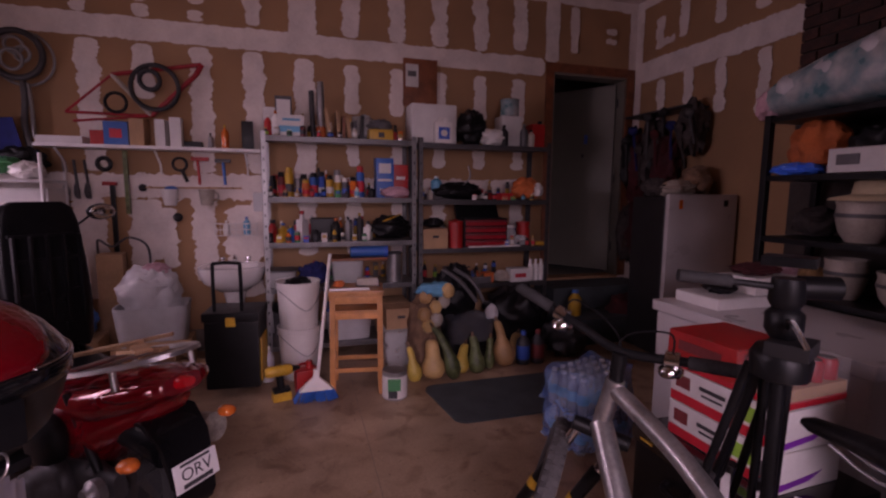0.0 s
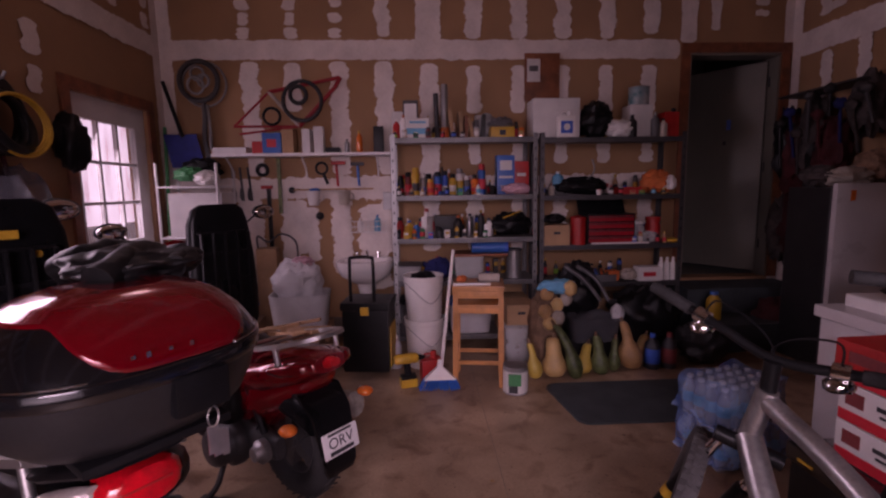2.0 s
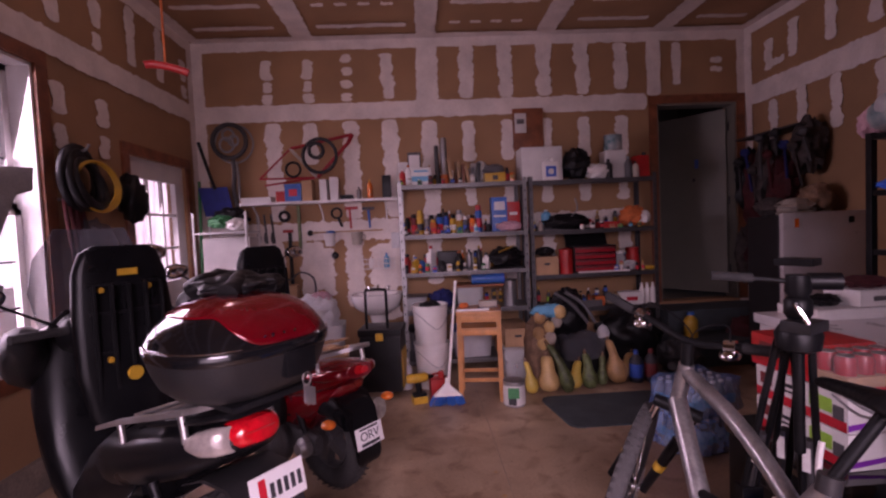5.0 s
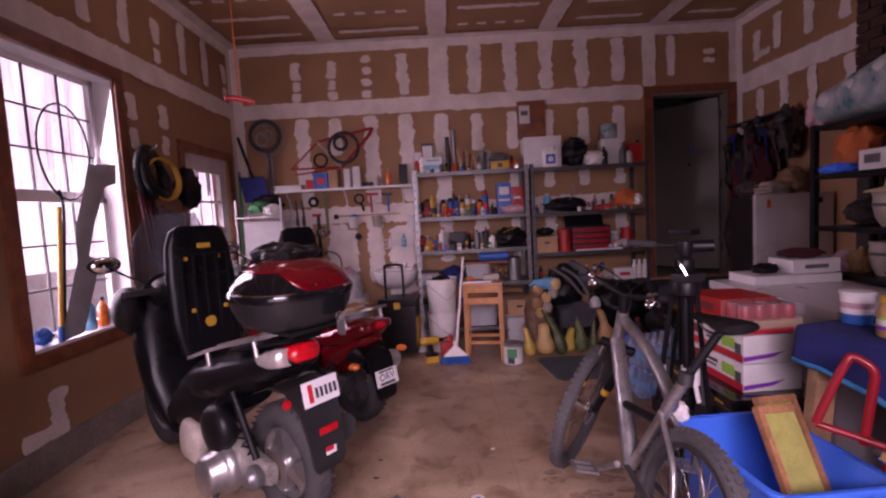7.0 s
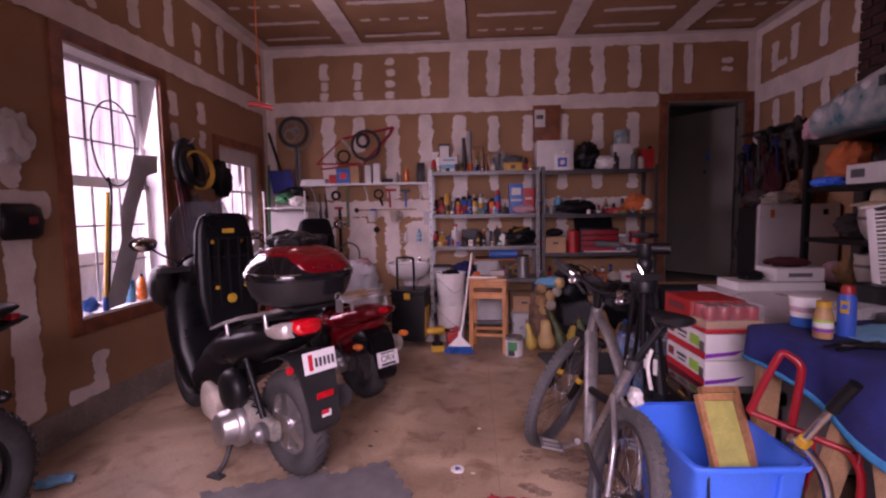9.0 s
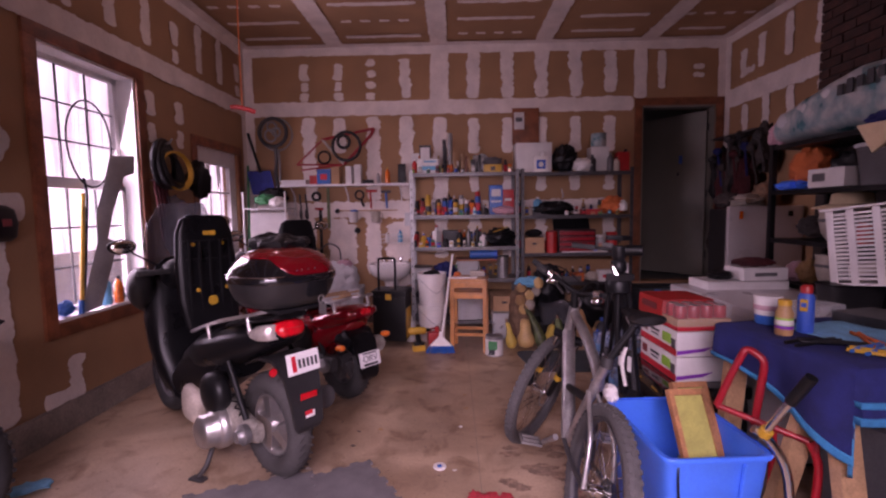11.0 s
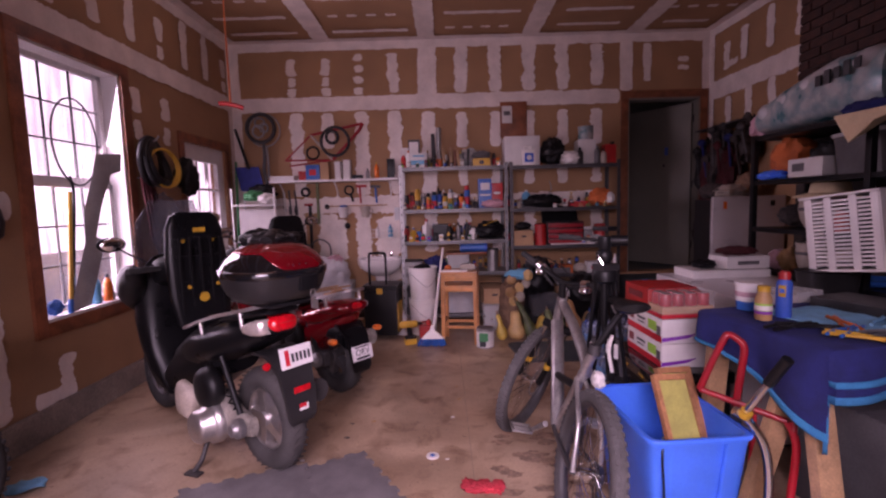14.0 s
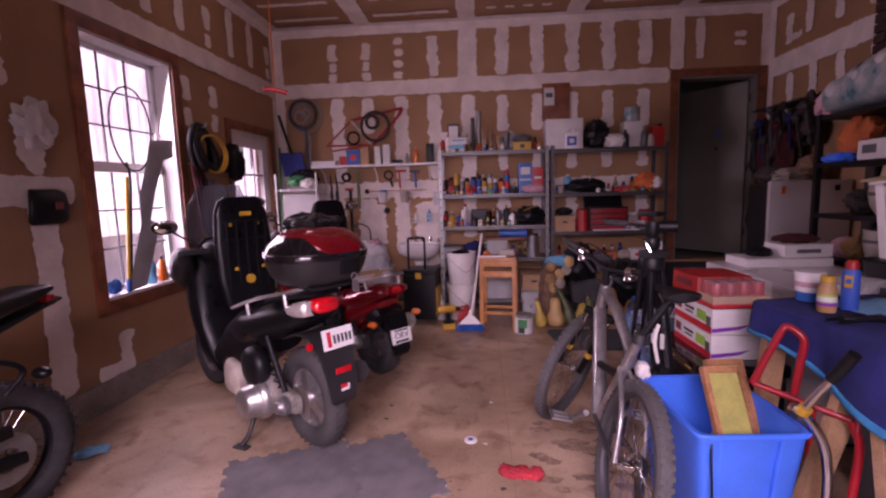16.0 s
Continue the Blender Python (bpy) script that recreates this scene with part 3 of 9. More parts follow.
for k, (z0, z1) in enumerate(((WIN[2] + 0.02, mid), (mid, WIN[3] - 0.018))):
    gx = GX - 0.02 * k
    y0, y1 = WIN[0] + 0.018, WIN[1] - 0.018
    bm = B()
    for a in ((y0, y0 + 0.045, z0, z1), (y1 - 0.045, y1, z0, z1), (y0, y1, z0, z0 + 0.04), (y0, y1, z1 - 0.035, z1)):
        bb(gx - 0.02, gx + 0.02, *a, 0, bm)
    sash = part("sash", bm, WHITEP, wn1)
    bm = B()
    for q in (1, 2):
        yy = y0 + 0.045 + (y1 - y0 - 0.09) * q / 3
        bb(gx - 0.006, gx + 0.006, yy - 0.006, yy + 0.006, z0 + 0.04, z1 - 0.035, 0, bm)
    for q in (1, 2):
        zz = z0 + 0.04 + (z1 - z0 - 0.075) * q / 3
        bb(gx - 0.005, gx + 0.005, y0 + 0.045, y1 - 0.045, zz - 0.006, zz + 0.006, 0, bm)
    part("glazing_bar", bm, GREYPL, sash)
    pane = part("pane", bb(gx - 0.002, gx + 0.002, y0 + 0.045, y1 - 0.045, z0 + 0.04, z1 - 0.035), GLASS, sash)
    pane.visible_shadow = False

# ---- side door with a glazed upper half ----
dl = casing("door_2", "x", LW, 1, LDOOR[0], LDOOR[1], LDOOR[2], LDOOR[3], 0.085, 0.02, "white side door with a nine-pane window")
bm = B()
gy0, gy1, gz0, gz1 = LDOOR[0] + 0.09, LDOOR[1] - 0.14, 1.02, 1.90
for a in ((LDOOR[0], gy0, 0.01, LDOOR[3]), (gy1, LDOOR[1], 0.01, LDOOR[3]), (gy0, gy1, 0.01, gz0), (gy0, gy1, gz1, LDOOR[3])):
    bb(LW - 0.075, LW - 0.03, *a, 0, bm)
leaf = part("door_leaf", bm, WHITEP, dl)
bm = B()
for q in (1, 2):
    yy = gy0 + (gy1 - gy0) * q / 3
    bb(LW - 0.065, LW - 0.035, yy - 0.012, yy + 0.012, gz0, gz1, 0, bm)
    zz = gz0 + (gz1 - gz0) * q / 3
    bb(LW - 0.064, LW - 0.036, gy0, gy1, zz - 0.012, zz + 0.012, 0, bm)
part("glazing_bar", bm, WHITEP, leaf)
pane = part("pane", bb(LW - 0.052, LW - 0.048, gy0, gy1, gz0, gz1), GLASS, leaf)
pane.visible_shadow = False
part("door_knob", lathe(B(), [(0.012, 0), (0.012, 0.03), (0.028, 0.035), (0.03, 0.055), (0.015, 0.07)], m=pose(LW - 0.03, LDOOR[1] - 0.06, 0.95, 0, 90, 0)), CHROME, leaf)


# ---- bright outdoors ----
def outdoors(name, bm, cols, strength, scale):
    m = bpy.data.materials.new(name)
    m.use_nodes = True
    nd, ln = m.node_tree.nodes, m.node_tree.links
    nd.remove(nd["Principled BSDF"])
    em, ramp, tx, tc, mp = (nd.new(k) for k in ("ShaderNodeEmission", "ShaderNodeValToRGB", "ShaderNodeTexNoise", "ShaderNodeTexCoord", "ShaderNodeMapping"))
    mp.inputs["Scale"].default_value = scale
    tx.inputs["Scale"].default_value, tx.inputs["Detail"].default_value = 1.0, 7
    ln.new(tc.outputs["Object"], mp.inputs["Vector"])
    ln.new(mp.outputs["Vector"], tx.inputs["Vector"])
    ln.new(tx.outputs["Fac"], ramp.inputs["Fac"])
    ramp.color_ramp.elements[0].position, ramp.color_ramp.elements[1].position = 0.38, 0.58
    ramp.color_ramp.elements[0].color, ramp.color_ramp.elements[1].color = (*cols[0], 1), (*cols[1], 1)
    ln.new(ramp.outputs["Color"], em.inputs["Color"])
    em.inputs["Strength"].default_value = strength
    ln.new(em.outputs["Emission"], nd["Material Output"].inputs["Surface"])
    return structure(name, bm, m, "overexposed bare trees and pale sky outdoors")


outdoors("backdrop", bb(-16.1, -16, -14, 40, -0.15, 14), ((0.70, 0.58, 0.60), (1.0, 0.96, 1.0)), 2.2, (1.0, 2.6, 0.35))


# ---- scooters ----
def rounded(w, h, x, z, n=20, k=2.6, y=0.0):
    """An upright rounded outline across the vehicle at x, centred on height z."""
    out = []
    for i in range(n):
        a = 2 * math.pi * i / n
        ca, sa = math.cos(a), math.sin(a)
        out.append((x, y + w / 2 * math.copysign(abs(ca) ** (2 / k), ca), z + h / 2 * math.copysign(abs(sa) ** (2 / k), sa)))
    return out


def wheel_parts(ob, c, R, r, spokes, rimmat=ALU, axis=(0, 1, 0), wire=False, tyre=RUBBER, knobs=0):
    c, ax = Vector(c), Vector(axis).normalized()
    u, w = basis(ax)
    bm = torus(B(), c, ax, R - r, r, 44, 12, 1.0)
    if knobs:
        for i in range(knobs):
            a = 2 * math.pi * i / knobs
            d = u * math.cos(a) + w * math.sin(a)
            t = ax.cross(d)
            for q in (-0.55, 0, 0.55):
                p = c + d * (R - 0.004 - abs(q) * r * 0.35) + ax * q * r * 1.05 + t * (0.006 if q == 0 else -0.006)
                m = Matrix((t, ax, d)).transposed().to_4x4()
                m.translation = p
                box(bm, (0, 0, 0), (R * 0.05, r * 0.5, 0.014), 0, 0, m)
    wh = part("tyre", bm, tyre, ob)
    bm = torus(B(), c, ax, R - 2 * r - (0.0 if not wire else -0.002), 0.017 if not wire else 0.012, 40, 8, 1.9)
    rim = part("rim", bm, rimmat, wh)
    bm = B()
    cyl(bm, c - ax * 0.05, c + ax * 0.05, 0.04 if not wire else 0.022)
    for i in range(spokes):
        a = 2 * math.pi * i / spokes
        d = u * math.cos(a) + w * math.sin(a)
        if wire:
            a2 = a + (0.5 if i % 2 else -0.5)
            d0 = u * math.cos(a2) + w * math.sin(a2)
            cyl(bm, c + d0 * 0.022 + ax * (0.03 if i % 4 < 2 else -0.03), c + d * (R - 2 * r), 0.0016, n=5)
        else:
            t = ax.cross(d)
            loft(bm, [[c + d * s + t * tw * q + ax * aw * p for q, p in ((-1, -1), (1, -1), (1, 1), (-1, 1))] for s, tw, aw in ((0.03, 0.030, 0.034), (R * 0.4, 0.022, 0.026), (R - 2 * r + 0.004, 0.032, 0.026))])
    part("spoke", bm, rimmat if not wire else CHROME, rim)
    return wh


def text_part(body, m, size, material, parent, name="lettering"):
    cu = bpy.data.curves.new(name, "FONT")
    cu.body, cu.size, cu.extrude, cu.align_x, cu.align_y = body, size, 0.0006, "CENTER", "CENTER"
    tmp = bpy.data.objects.new(name, cu)
    me = bpy.data.meshes.new_from_object(tmp)
    bpy.data.objects.remove(tmp)
    top = parent
    while top.parent:
        top = top.parent
    me.transform((LOCAL[top.name] if top.name in LOCAL else Matrix()) @ m)
    me.materials.append(material)
    ob = new(name, me)
    ob.parent = parent
    return ob


def scooter(at, rz, label, paint, seat_x, seat_w, seat_top, case, lean=0.0):
    ob = thing("scooter", at, rz, label, "scooter", "scooters parked by the window")
    ob.matrix_basis = ob.matrix_basis @ pose(0, 0, 0, lean, 0, 0)
    metal = DUSTALU if case else DSTEEL
    rear = wheel_parts(ob, (0, 0, 0.275), 0.275, 0.060, 5, ALU if case else DSTEEL, tyre=TYREDUST if case else RUBBER)
    bm = B()
    for i in range(40):
        a = 2 * math.pi * i / 40
        for sgn in (-1, 1):
            m = pose(0, 0, 0.275) @ Matrix.Rotation(a, 4, "Y") @ pose(0, sgn * 0.022, 0.2735, 0, 0, sgn * 35)
            box(bm, (0, 0, 0), (0.008, 0.045, 0.004), 0, 0, m)
    part("tread", bm, TYREDUST, rear)
    fx = 1.34
    wheel_parts(ob, (fx, 0, 0.26), 0.26, 0.052, 6, GREYPL)
    # engine, belt case and silencer on the swinging arm
    bm = B()
    loft(bm, [rounded(0.05, 0.10, -0.05, 0.28, y=0.12), rounded(0.09, 0.14, 0.05, 0.285, y=0.135), rounded(0.12, 0.19, 0.25, 0.34, y=0.14), rounded(0.10, 0.17, 0.48, 0.33, y=0.13)])
    eng = part("belt_case", bm, metal, ob, "dusty cast aluminium belt case")
    bm = lathe(B(), [(0.0, 0.0), (0.105, 0.0), (0.112, 0.02), (0.108, 0.055), (0.095, 0.064), (0.088, 0.07), (0.085, 0.120), (0.070, 0.138), (0.0, 0.143)], m=pose(0.21, 0.165, 0.27, -90, 0, 0), n=32)
    part("belt_case_cover", bm, ALU if case else DSTEEL, eng, "silver round cover")
    bm = lathe(B(), [(0.0, 0.0), (0.05, 0.0), (0.052, 0.03), (0.035, 0.04), (0.03, 0.06), (0.0, 0.062)], m=pose(0.0, 0.16, 0.28, -90, 0, 0), n=20)
    part("hub_cover", bm, STEEL, eng)
    bm = lathe(B(), [(0.0, 0.0), (0.100, 0.0), (0.112, 0.015), (0.114, 0.05), (0.100, 0.075), (0.060, 0.088), (0.0, 0.09)], m=pose(0.25, 0.155, 0.44, -90, 0, 0), n=30)
    part("air_filter_box", bm, BLACKP, eng, "round black air filter cover")
    bm = B()
    loft(bm, [rounded(0.04, 0.10, 0.37, 0.33, y=0.22), rounded(0.085, 0.19, 0.41, 0.33, y=0.22), rounded(0.085, 0.20, 0.51, 0.34, y=0.22), rounded(0.04, 0.1, 0.57, 0.34, y=0.21)])
    part("fan_cover", bm, STONEC if case else DSTEEL, eng, "pale grey cover" if case else "")
    bm = cyl(B(), (0.25, -0.17, 0.33), (-0.18, -0.19, 0.40), 0.055, 0.06)
    part("silencer", bm, DUSTALU if paint is REDP else DSTEEL, ob)
    bm = tube(B(), [(0.30, 0.12, 0.22), (0.29, 0.20, 0.14), (0.27, 0.25, 0.06), (0.28, 0.29, 0.012)], 0.013)
    box(bm, (0.27, 0.295, 0.008), (0.09, 0.045, 0.012), 20, 0.003)
    part("side_stand", bm, DSTEEL, ob, "kinked steel side stand")
    # shock absorber
    bm = cyl(B(), (0.02, 0.15, 0.34), (0.16, 0.16, 0.62), 0.016)
    part("shock_absorber", tube(bm, [(0.03 + 0.011 * i + 0.0, 0.15 + 0.032 * math.cos(i * 1.57), 0.37 + 0.0072 * i + 0.032 * math.sin(i * 1.57) * 0.3) for i in range(0, 28)][:28], 0.005, 5, 1), BLACKM, ob)
    # rear mudguard with the plate
    rings = []
    for x, z, w in ((0.10, 0.60, 0.20), (-0.05, 0.66, 0.22), (-0.17, 0.66, 0.21), (-0.25, 0.58, 0.19), (-0.285, 0.46, 0.17), (-0.30, 0.36, 0.155), (-0.30, 0.33, 0.12)):
        rings.append([(x - 0.006, y, z + 0.004) for y in (-w / 2, -w / 4, 0, w / 4, w / 2)] + [(x + 0.010, y, z - 0.008) for y in (w / 2, w / 4, 0, -w / 4, -w / 2)])
    guard = part("mudguard", loft(B(), rings), DGREYPL if case else BLACKS, ob)
    mp = pose(-0.262, 0.0, 0.655, 90 - 12, 0, -90) if case else pose(-0.30, 0.0, 0.47, 90 - 12, 0, -90)
    bm = box(B(), (0, 0, 0.006), (0.178, 0.102, 0.003), 0, 0.001, mp)
    plate = part("number_plate", bm, PLATE, guard, "white plate with plain dark bars")
    bm = B()
    if case:
        box(bm, (-0.052, 0, 0.0085), (0.022, 0.075, 0.001), 0, 0, mp)
        part("print", bm, REDINK, plate)
        for k in range(5):
            part("print", box(B(), (-0.022 + 0.023 * k, -0.004, 0.0085), (0.014, 0.042, 0.001), 0, 0, mp), INK, plate)
        part("reflector", lathe(B(), [(0.0, 0), (0.02, 0), (0.019, 0.008), (0, 0.010)], m=pose(-0.22, 0.135, 0.63, 0, -90, 0), n=14), LENSRED, guard)
        part("reflector", box(B(), (-0.303, 0, 0.50), (0.008, 0.09, 0.03), 0, 0.002), LENSRED, guard)
        part("sticker", box(B(), (-0.311, 0.0, 0.41), (0.002, 0.05, 0.03)), PLATE, guard)
        part("sticker", box(B(), (-0.3125, 0.008, 0.42), (0.002, 0.04, 0.02), 0, 0, None), REDINK, guard)
    else:
        text_part("ORV", mp @ pose(0, 0.002, 0.0085), 0.062, INK, plate)
        part("print", box(B(), (0, 0.040, 0.0085), (0.12, 0.010, 0.001), 0, 0, mp), INK, plate)
        part("print", box(B(), (0, -0.036, 0.0085), (0.12, 0.016, 0.001), 0, 0, mp), INK, plate)
        part("indicator", blob(B(), (-0.24, -0.20, 0.60), (0.04, 0.035, 0.022), 3, 0.05, 14, 9), AMBER, guard)
        part("indicator", blob(B(), (-0.24, 0.20, 0.58), (0.04, 0.035, 0.022), 4, 0.05, 14, 9), AMBER, guard)
    # tail fairing and body
    bm = B()
    loft(bm, [rounded(0.16, 0.07, -0.24, 0.80), rounded(0.27, 0.13, -0.16, 0.795), rounded(0.34, 0.19, 0.05, 0.775), rounded(0.37, 0.22, 0.30, 0.755), rounded(0.36, 0.24, 0.50, 0.74), rounded(0.30, 0.20, 0.66, 0.72)])
    body = part("tail_fairing", bm, paint if not case else BLACKS, ob)
    if case:
        # side rings of the lamp: clear turn lens outside, red lens in the middle
        for s in (-1, 1):
            k = 1.0 if s > 0 else 0.72
            bm = loft(B(), [rounded(0.05 * k, 0.075, -0.228 * k, 0.808, 14, 2.4, s * 0.085), rounded(0.06 * k, 0.082 * k, -0.205 * k, 0.81, 14, 2.4, s * 0.108 * k), rounded(0.055 * k, 0.076 * k, -0.16 * k, 0.812, 14, 2.4, s * 0.132 * k), rounded(0.03, 0.04, -0.11, 0.815, 14, 2.4, s * 0.148 * k)])
            part("turn_lens", bm, LENSCLR, body, "clear turn lamp lens")
        bm = loft(B(), [rounded(0.12, 0.070, -0.262, 0.812, 16, 2.6), rounded(0.17, 0.086, -0.240, 0.812, 16, 2.6), rounded(0.19, 0.090, -0.16, 0.812, 16, 2.6)])
        tl = part("tail_lamp", bm, LENSRED, body, "red tail lamp lens")
        part("lens_rib", box(B(), (-0.262, 0, 0.812), (0.006, 0.10, 0.004), 0, 0.001), REDPL, tl)
        part("tail_tray", loft(B(), [rounded(0.20, 0.03, -0.25, 0.872), rounded(0.30, 0.036, -0.16, 0.875), rounded(0.34, 0.036, 0.10, 0.878)]), BLACKP, body)
    else:
        for s in (-1, 1):
            bm = loft(B(), [rounded(0.03, 0.035, -0.232, 0.80, 12, 2.2, s * 0.085), rounded(0.05, 0.052, -0.205, 0.805, 12, 2.2, s * 0.112), rounded(0.04, 0.05, -0.12, 0.805, 12, 2.2, s * 0.152), rounded(0.02, 0.03, -0.05, 0.81, 12, 2.2, s * 0.168)])
            part("turn_lens", bm, REDP, body)
        part("tail_lamp", loft(B(), [rounded(0.05, 0.035, -0.275, 0.803, 14, 2.2), rounded(0.075, 0.05, -0.25, 0.803, 14, 2.2), rounded(0.09, 0.05, -0.19, 0.803, 14, 2.2)]), LENSRED, body, "small red tail lamp lens")
    if not case:
        bm = loft(B(), [rounded(0.14, 0.06, -0.17, 0.745), rounded(0.26, 0.16, -0.06, 0.72), rounded(0.35, 0.27, 0.14, 0.67), rounded(0.38, 0.34, 0.40, 0.60), rounded(0.34, 0.30, 0.62, 0.56)])
        part("side_skirt", bm, paint, body, "dark red lower fairing")
        part("mudguard_skirt", loft(B(), [rounded(0.24, 0.12, 0.10, 0.60), rounded(0.25, 0.16, -0.10, 0.61), rounded(0.22, 0.16, -0.22, 0.56)]), BLACKS, guard)
    # grab rail and rack
    bm = B()
    for s in (-1, 1):
        flat_bar(bm, [(0.50, s * 0.165, 0.872), (0.25, s * 0.178, 0.895), (0.0, s * 0.168, 0.905), (-0.17, s * 0.125, 0.91), (-0.25, s * 0.05, 0.915), (-0.262, 0, 0.915)], 0.036, 0.016)
    for x in (-0.12, 0.05, 0.2):
        cyl(bm, (x, -0.16, 0.905), (x, 0.16, 0.905), 0.008)
    for x, y in ((0.3, 0.17), (-0.1, 0.15)):
        for s in (-1, 1):
            cyl(bm, (x, s * y, 0.82), (x, s * y, 0.90), 0.012)
    part("grab_rail", bm, ALU, ob, "satin silver rear rack rail")
    # underseat body, floor and leg shield
    bm = B()
    loft(bm, [rounded(0.28, 0.20, 0.30, 0.56), rounded(0.33, 0.36, 0.50, 0.52), rounded(0.34, 0.36, 0.76, 0.42), rounded(0.36, 0.16, 0.92, 0.32), rounded(0.36, 0.14, 1.02, 0.33)])
    part("side_fairing", bm, BLACKS, ob)
    bm = B()
    loft(bm, [rounded(0.36, 0.14, 0.84, 0.30), rounded(0.42, 0.34, 0.98, 0.43), rounded(0.46, 0.66, 1.05, 0.63, 20, 2.2), rounded(0.44, 0.78, 1.13, 0.72, 20, 2.2), rounded(0.34, 0.66, 1.23, 0.76, 20, 2.2), rounded(0.14, 0.34, 1.33, 0.82, 20, 2.2)])
    part("leg_shield", bm, BLACKS if case else REDP, ob, "broad front shield")
    bm = B()
    loft(bm, [rounded(0.14, 0.05, 1.12, 0.50), rounded(0.16, 0.07, 1.28, 0.545), rounded(0.16, 0.07, 1.42, 0.53), rounded(0.13, 0.05, 1.56, 0.45)])
    part("front_mudguard", bm, BLACKP if case else REDP, ob)
    for s in (-1, 1):
        part("fork_leg", cyl(B(), (1.33, s * 0.085, 0.26), (1.16, s * 0.085, 0.72), 0.022), DSTEEL, ob)
    # handlebar, cowl, mirrors and screen
    bm = B()
    loft(bm, [rounded(0.10, 0.10, 0.84, 1.03), rounded(0.26, 0.16, 0.92, 1.03), rounded(0.30, 0.2, 1.02, 1.0), rounded(0.16, 0.18, 1.14, 0.97)])
    cowl = part("handlebar_cowl", bm, BLACKP, ob)
    for s in (-1, 1):
        part("hand_guard", loft(B(), [rounded(0.05, 0.08, 0.90, 1.0, 14, 2.2, s * 0.30), rounded(0.12, 0.17, 0.96, 0.98, 14, 2.2, s * 0.28), rounded(0.17, 0.25, 1.08, 0.93, 14, 2.2, s * 0.24), rounded(0.12, 0.22, 1.22, 0.86, 14, 2.2, s * 0.18)]), DGREYPL, cowl, "dark grey hand guard")
    for s in (-1, 1):
        part("grip", cyl(B(), (0.93, s * 0.13, 1.03), (0.88, s * 0.32, 1.035), 0.018), RUBBER, cowl)
        part("brake_lever", tube(B(), [(0.96, s * 0.15, 1.03), (0.97, s * 0.22, 1.03), (0.93, s * 0.31, 1.035)], 0.006, 6), BLACKM, cowl)
        mx, my, mz = (0.83, 0.40, 1.20) if s > 0 else (0.98, -0.225, 1.325) if case else (0.84, -0.40, 1.26)
        bm = tube(B(), [(0.93, s * 0.16, 1.05), (0.92, my * 0.75, 0.5 * mz + 0.54), (mx + 0.03, my * 0.92, mz - 0.015)], 0.006, 6)
        stem = part("mirror_stem", bm, BLACKM, cowl)
        part("mirror", blob(B(), (mx, my, mz), (0.028, 0.072, 0.043), 5, 0.05, 18, 10), BLACKP, stem)
        part("mirror_glass", blob(B(), (mx - 0.018, my, mz), (0.014, 0.062, 0.036), 5, 0.02, 18, 10), MIRROR, stem)
    rings = []
    for z, w, x in ((1.02, 0.34, 1.30), (1.18, 0.42, 1.25), (1.32, 0.40, 1.20), (1.45, 0.26, 1.16)):
        rings.append([(x - 0.16 * (abs(t) ** 2), w / 2 * t, z) for t in [(-1 + 2 * k / 10) for k in range(11)]] + [(x + 0.004 - 0.16 * (abs(t) ** 2), w / 2 * t, z) for t in [(1 - 2 * k / 10) for k in range(11)]])
    if case:
        part("windscreen", loft(B(), rings), SMOKE, ob, "smoked clear windscreen")
    # seat tipped up on its front hinge, underside showing
    base = 0.68
    hgt = seat_top - base
    bm = B()
    rings = []
    for t, w, d in ((0.0, 0.72, 0.03), (0.06, 0.88, 0.06), (0.3, 1.0, 0.085), (0.6, 1.0, 0.095), (0.85, 0.92, 0.085), (0.96, 0.78, 0.06), (1.0, 0.55, 0.03)):
        z, xx = base + hgt * t, seat_x + 0.07 * t
        rings.append([(xx + d * (0.5 + 0.5 * math.cos(a)) * (1.0 if math.cos(a) > 0 else 0.7), seat_w / 2 * w * math.sin(a), z) for a in [2 * math.pi * k / 20 for k in range(20)]])
    seat = part("seat", loft(B(), rings), BLACKS, ob, "tipped-up black seat with its underside showing")
    bm = B()
    for k in (-0.12, -0.06, 0.0, 0.06, 0.12):
        if abs(k) < seat_w / 2 - 0.03:
            box(bm, (seat_x + 0.025, k, base + hgt * 0.45), (0.02, 0.012, hgt * 0.66), 0, 0.003, None)
    for q in (0.2, 0.4, 0.62, 0.78):
        box(bm, (seat_x + 0.02 + 0.05 * q, 0, base + hgt * q), (0.02, seat_w * 0.72, 0.012), 0, 0.003)
    part("rib", bm, BLACKP, seat)
    if case:
        for y, z, r in ((0.0, 0.86, 0.030), (-0.09, 0.93, 0.012), (0.08, 0.93, 0.012), (0.09, 1.20, 0.012), (-0.08, 1.20, 0.012)):
            part("rubber_stop", lathe(B(), [(0, 0), (r, 0), (r * 0.9, 0.010), (0, 0.011)], m=pose(seat_x + 0.004 + 0.06 * (z - base) / hgt, y, z, 0, -90, 0), n=14), YEL, seat, "yellow rubber stop")
        part("label_tag", box(B(), (seat_x + 0.028, 0.0, 1.265), (0.004, 0.07, 0.025)), YEL, seat, "amber tag")
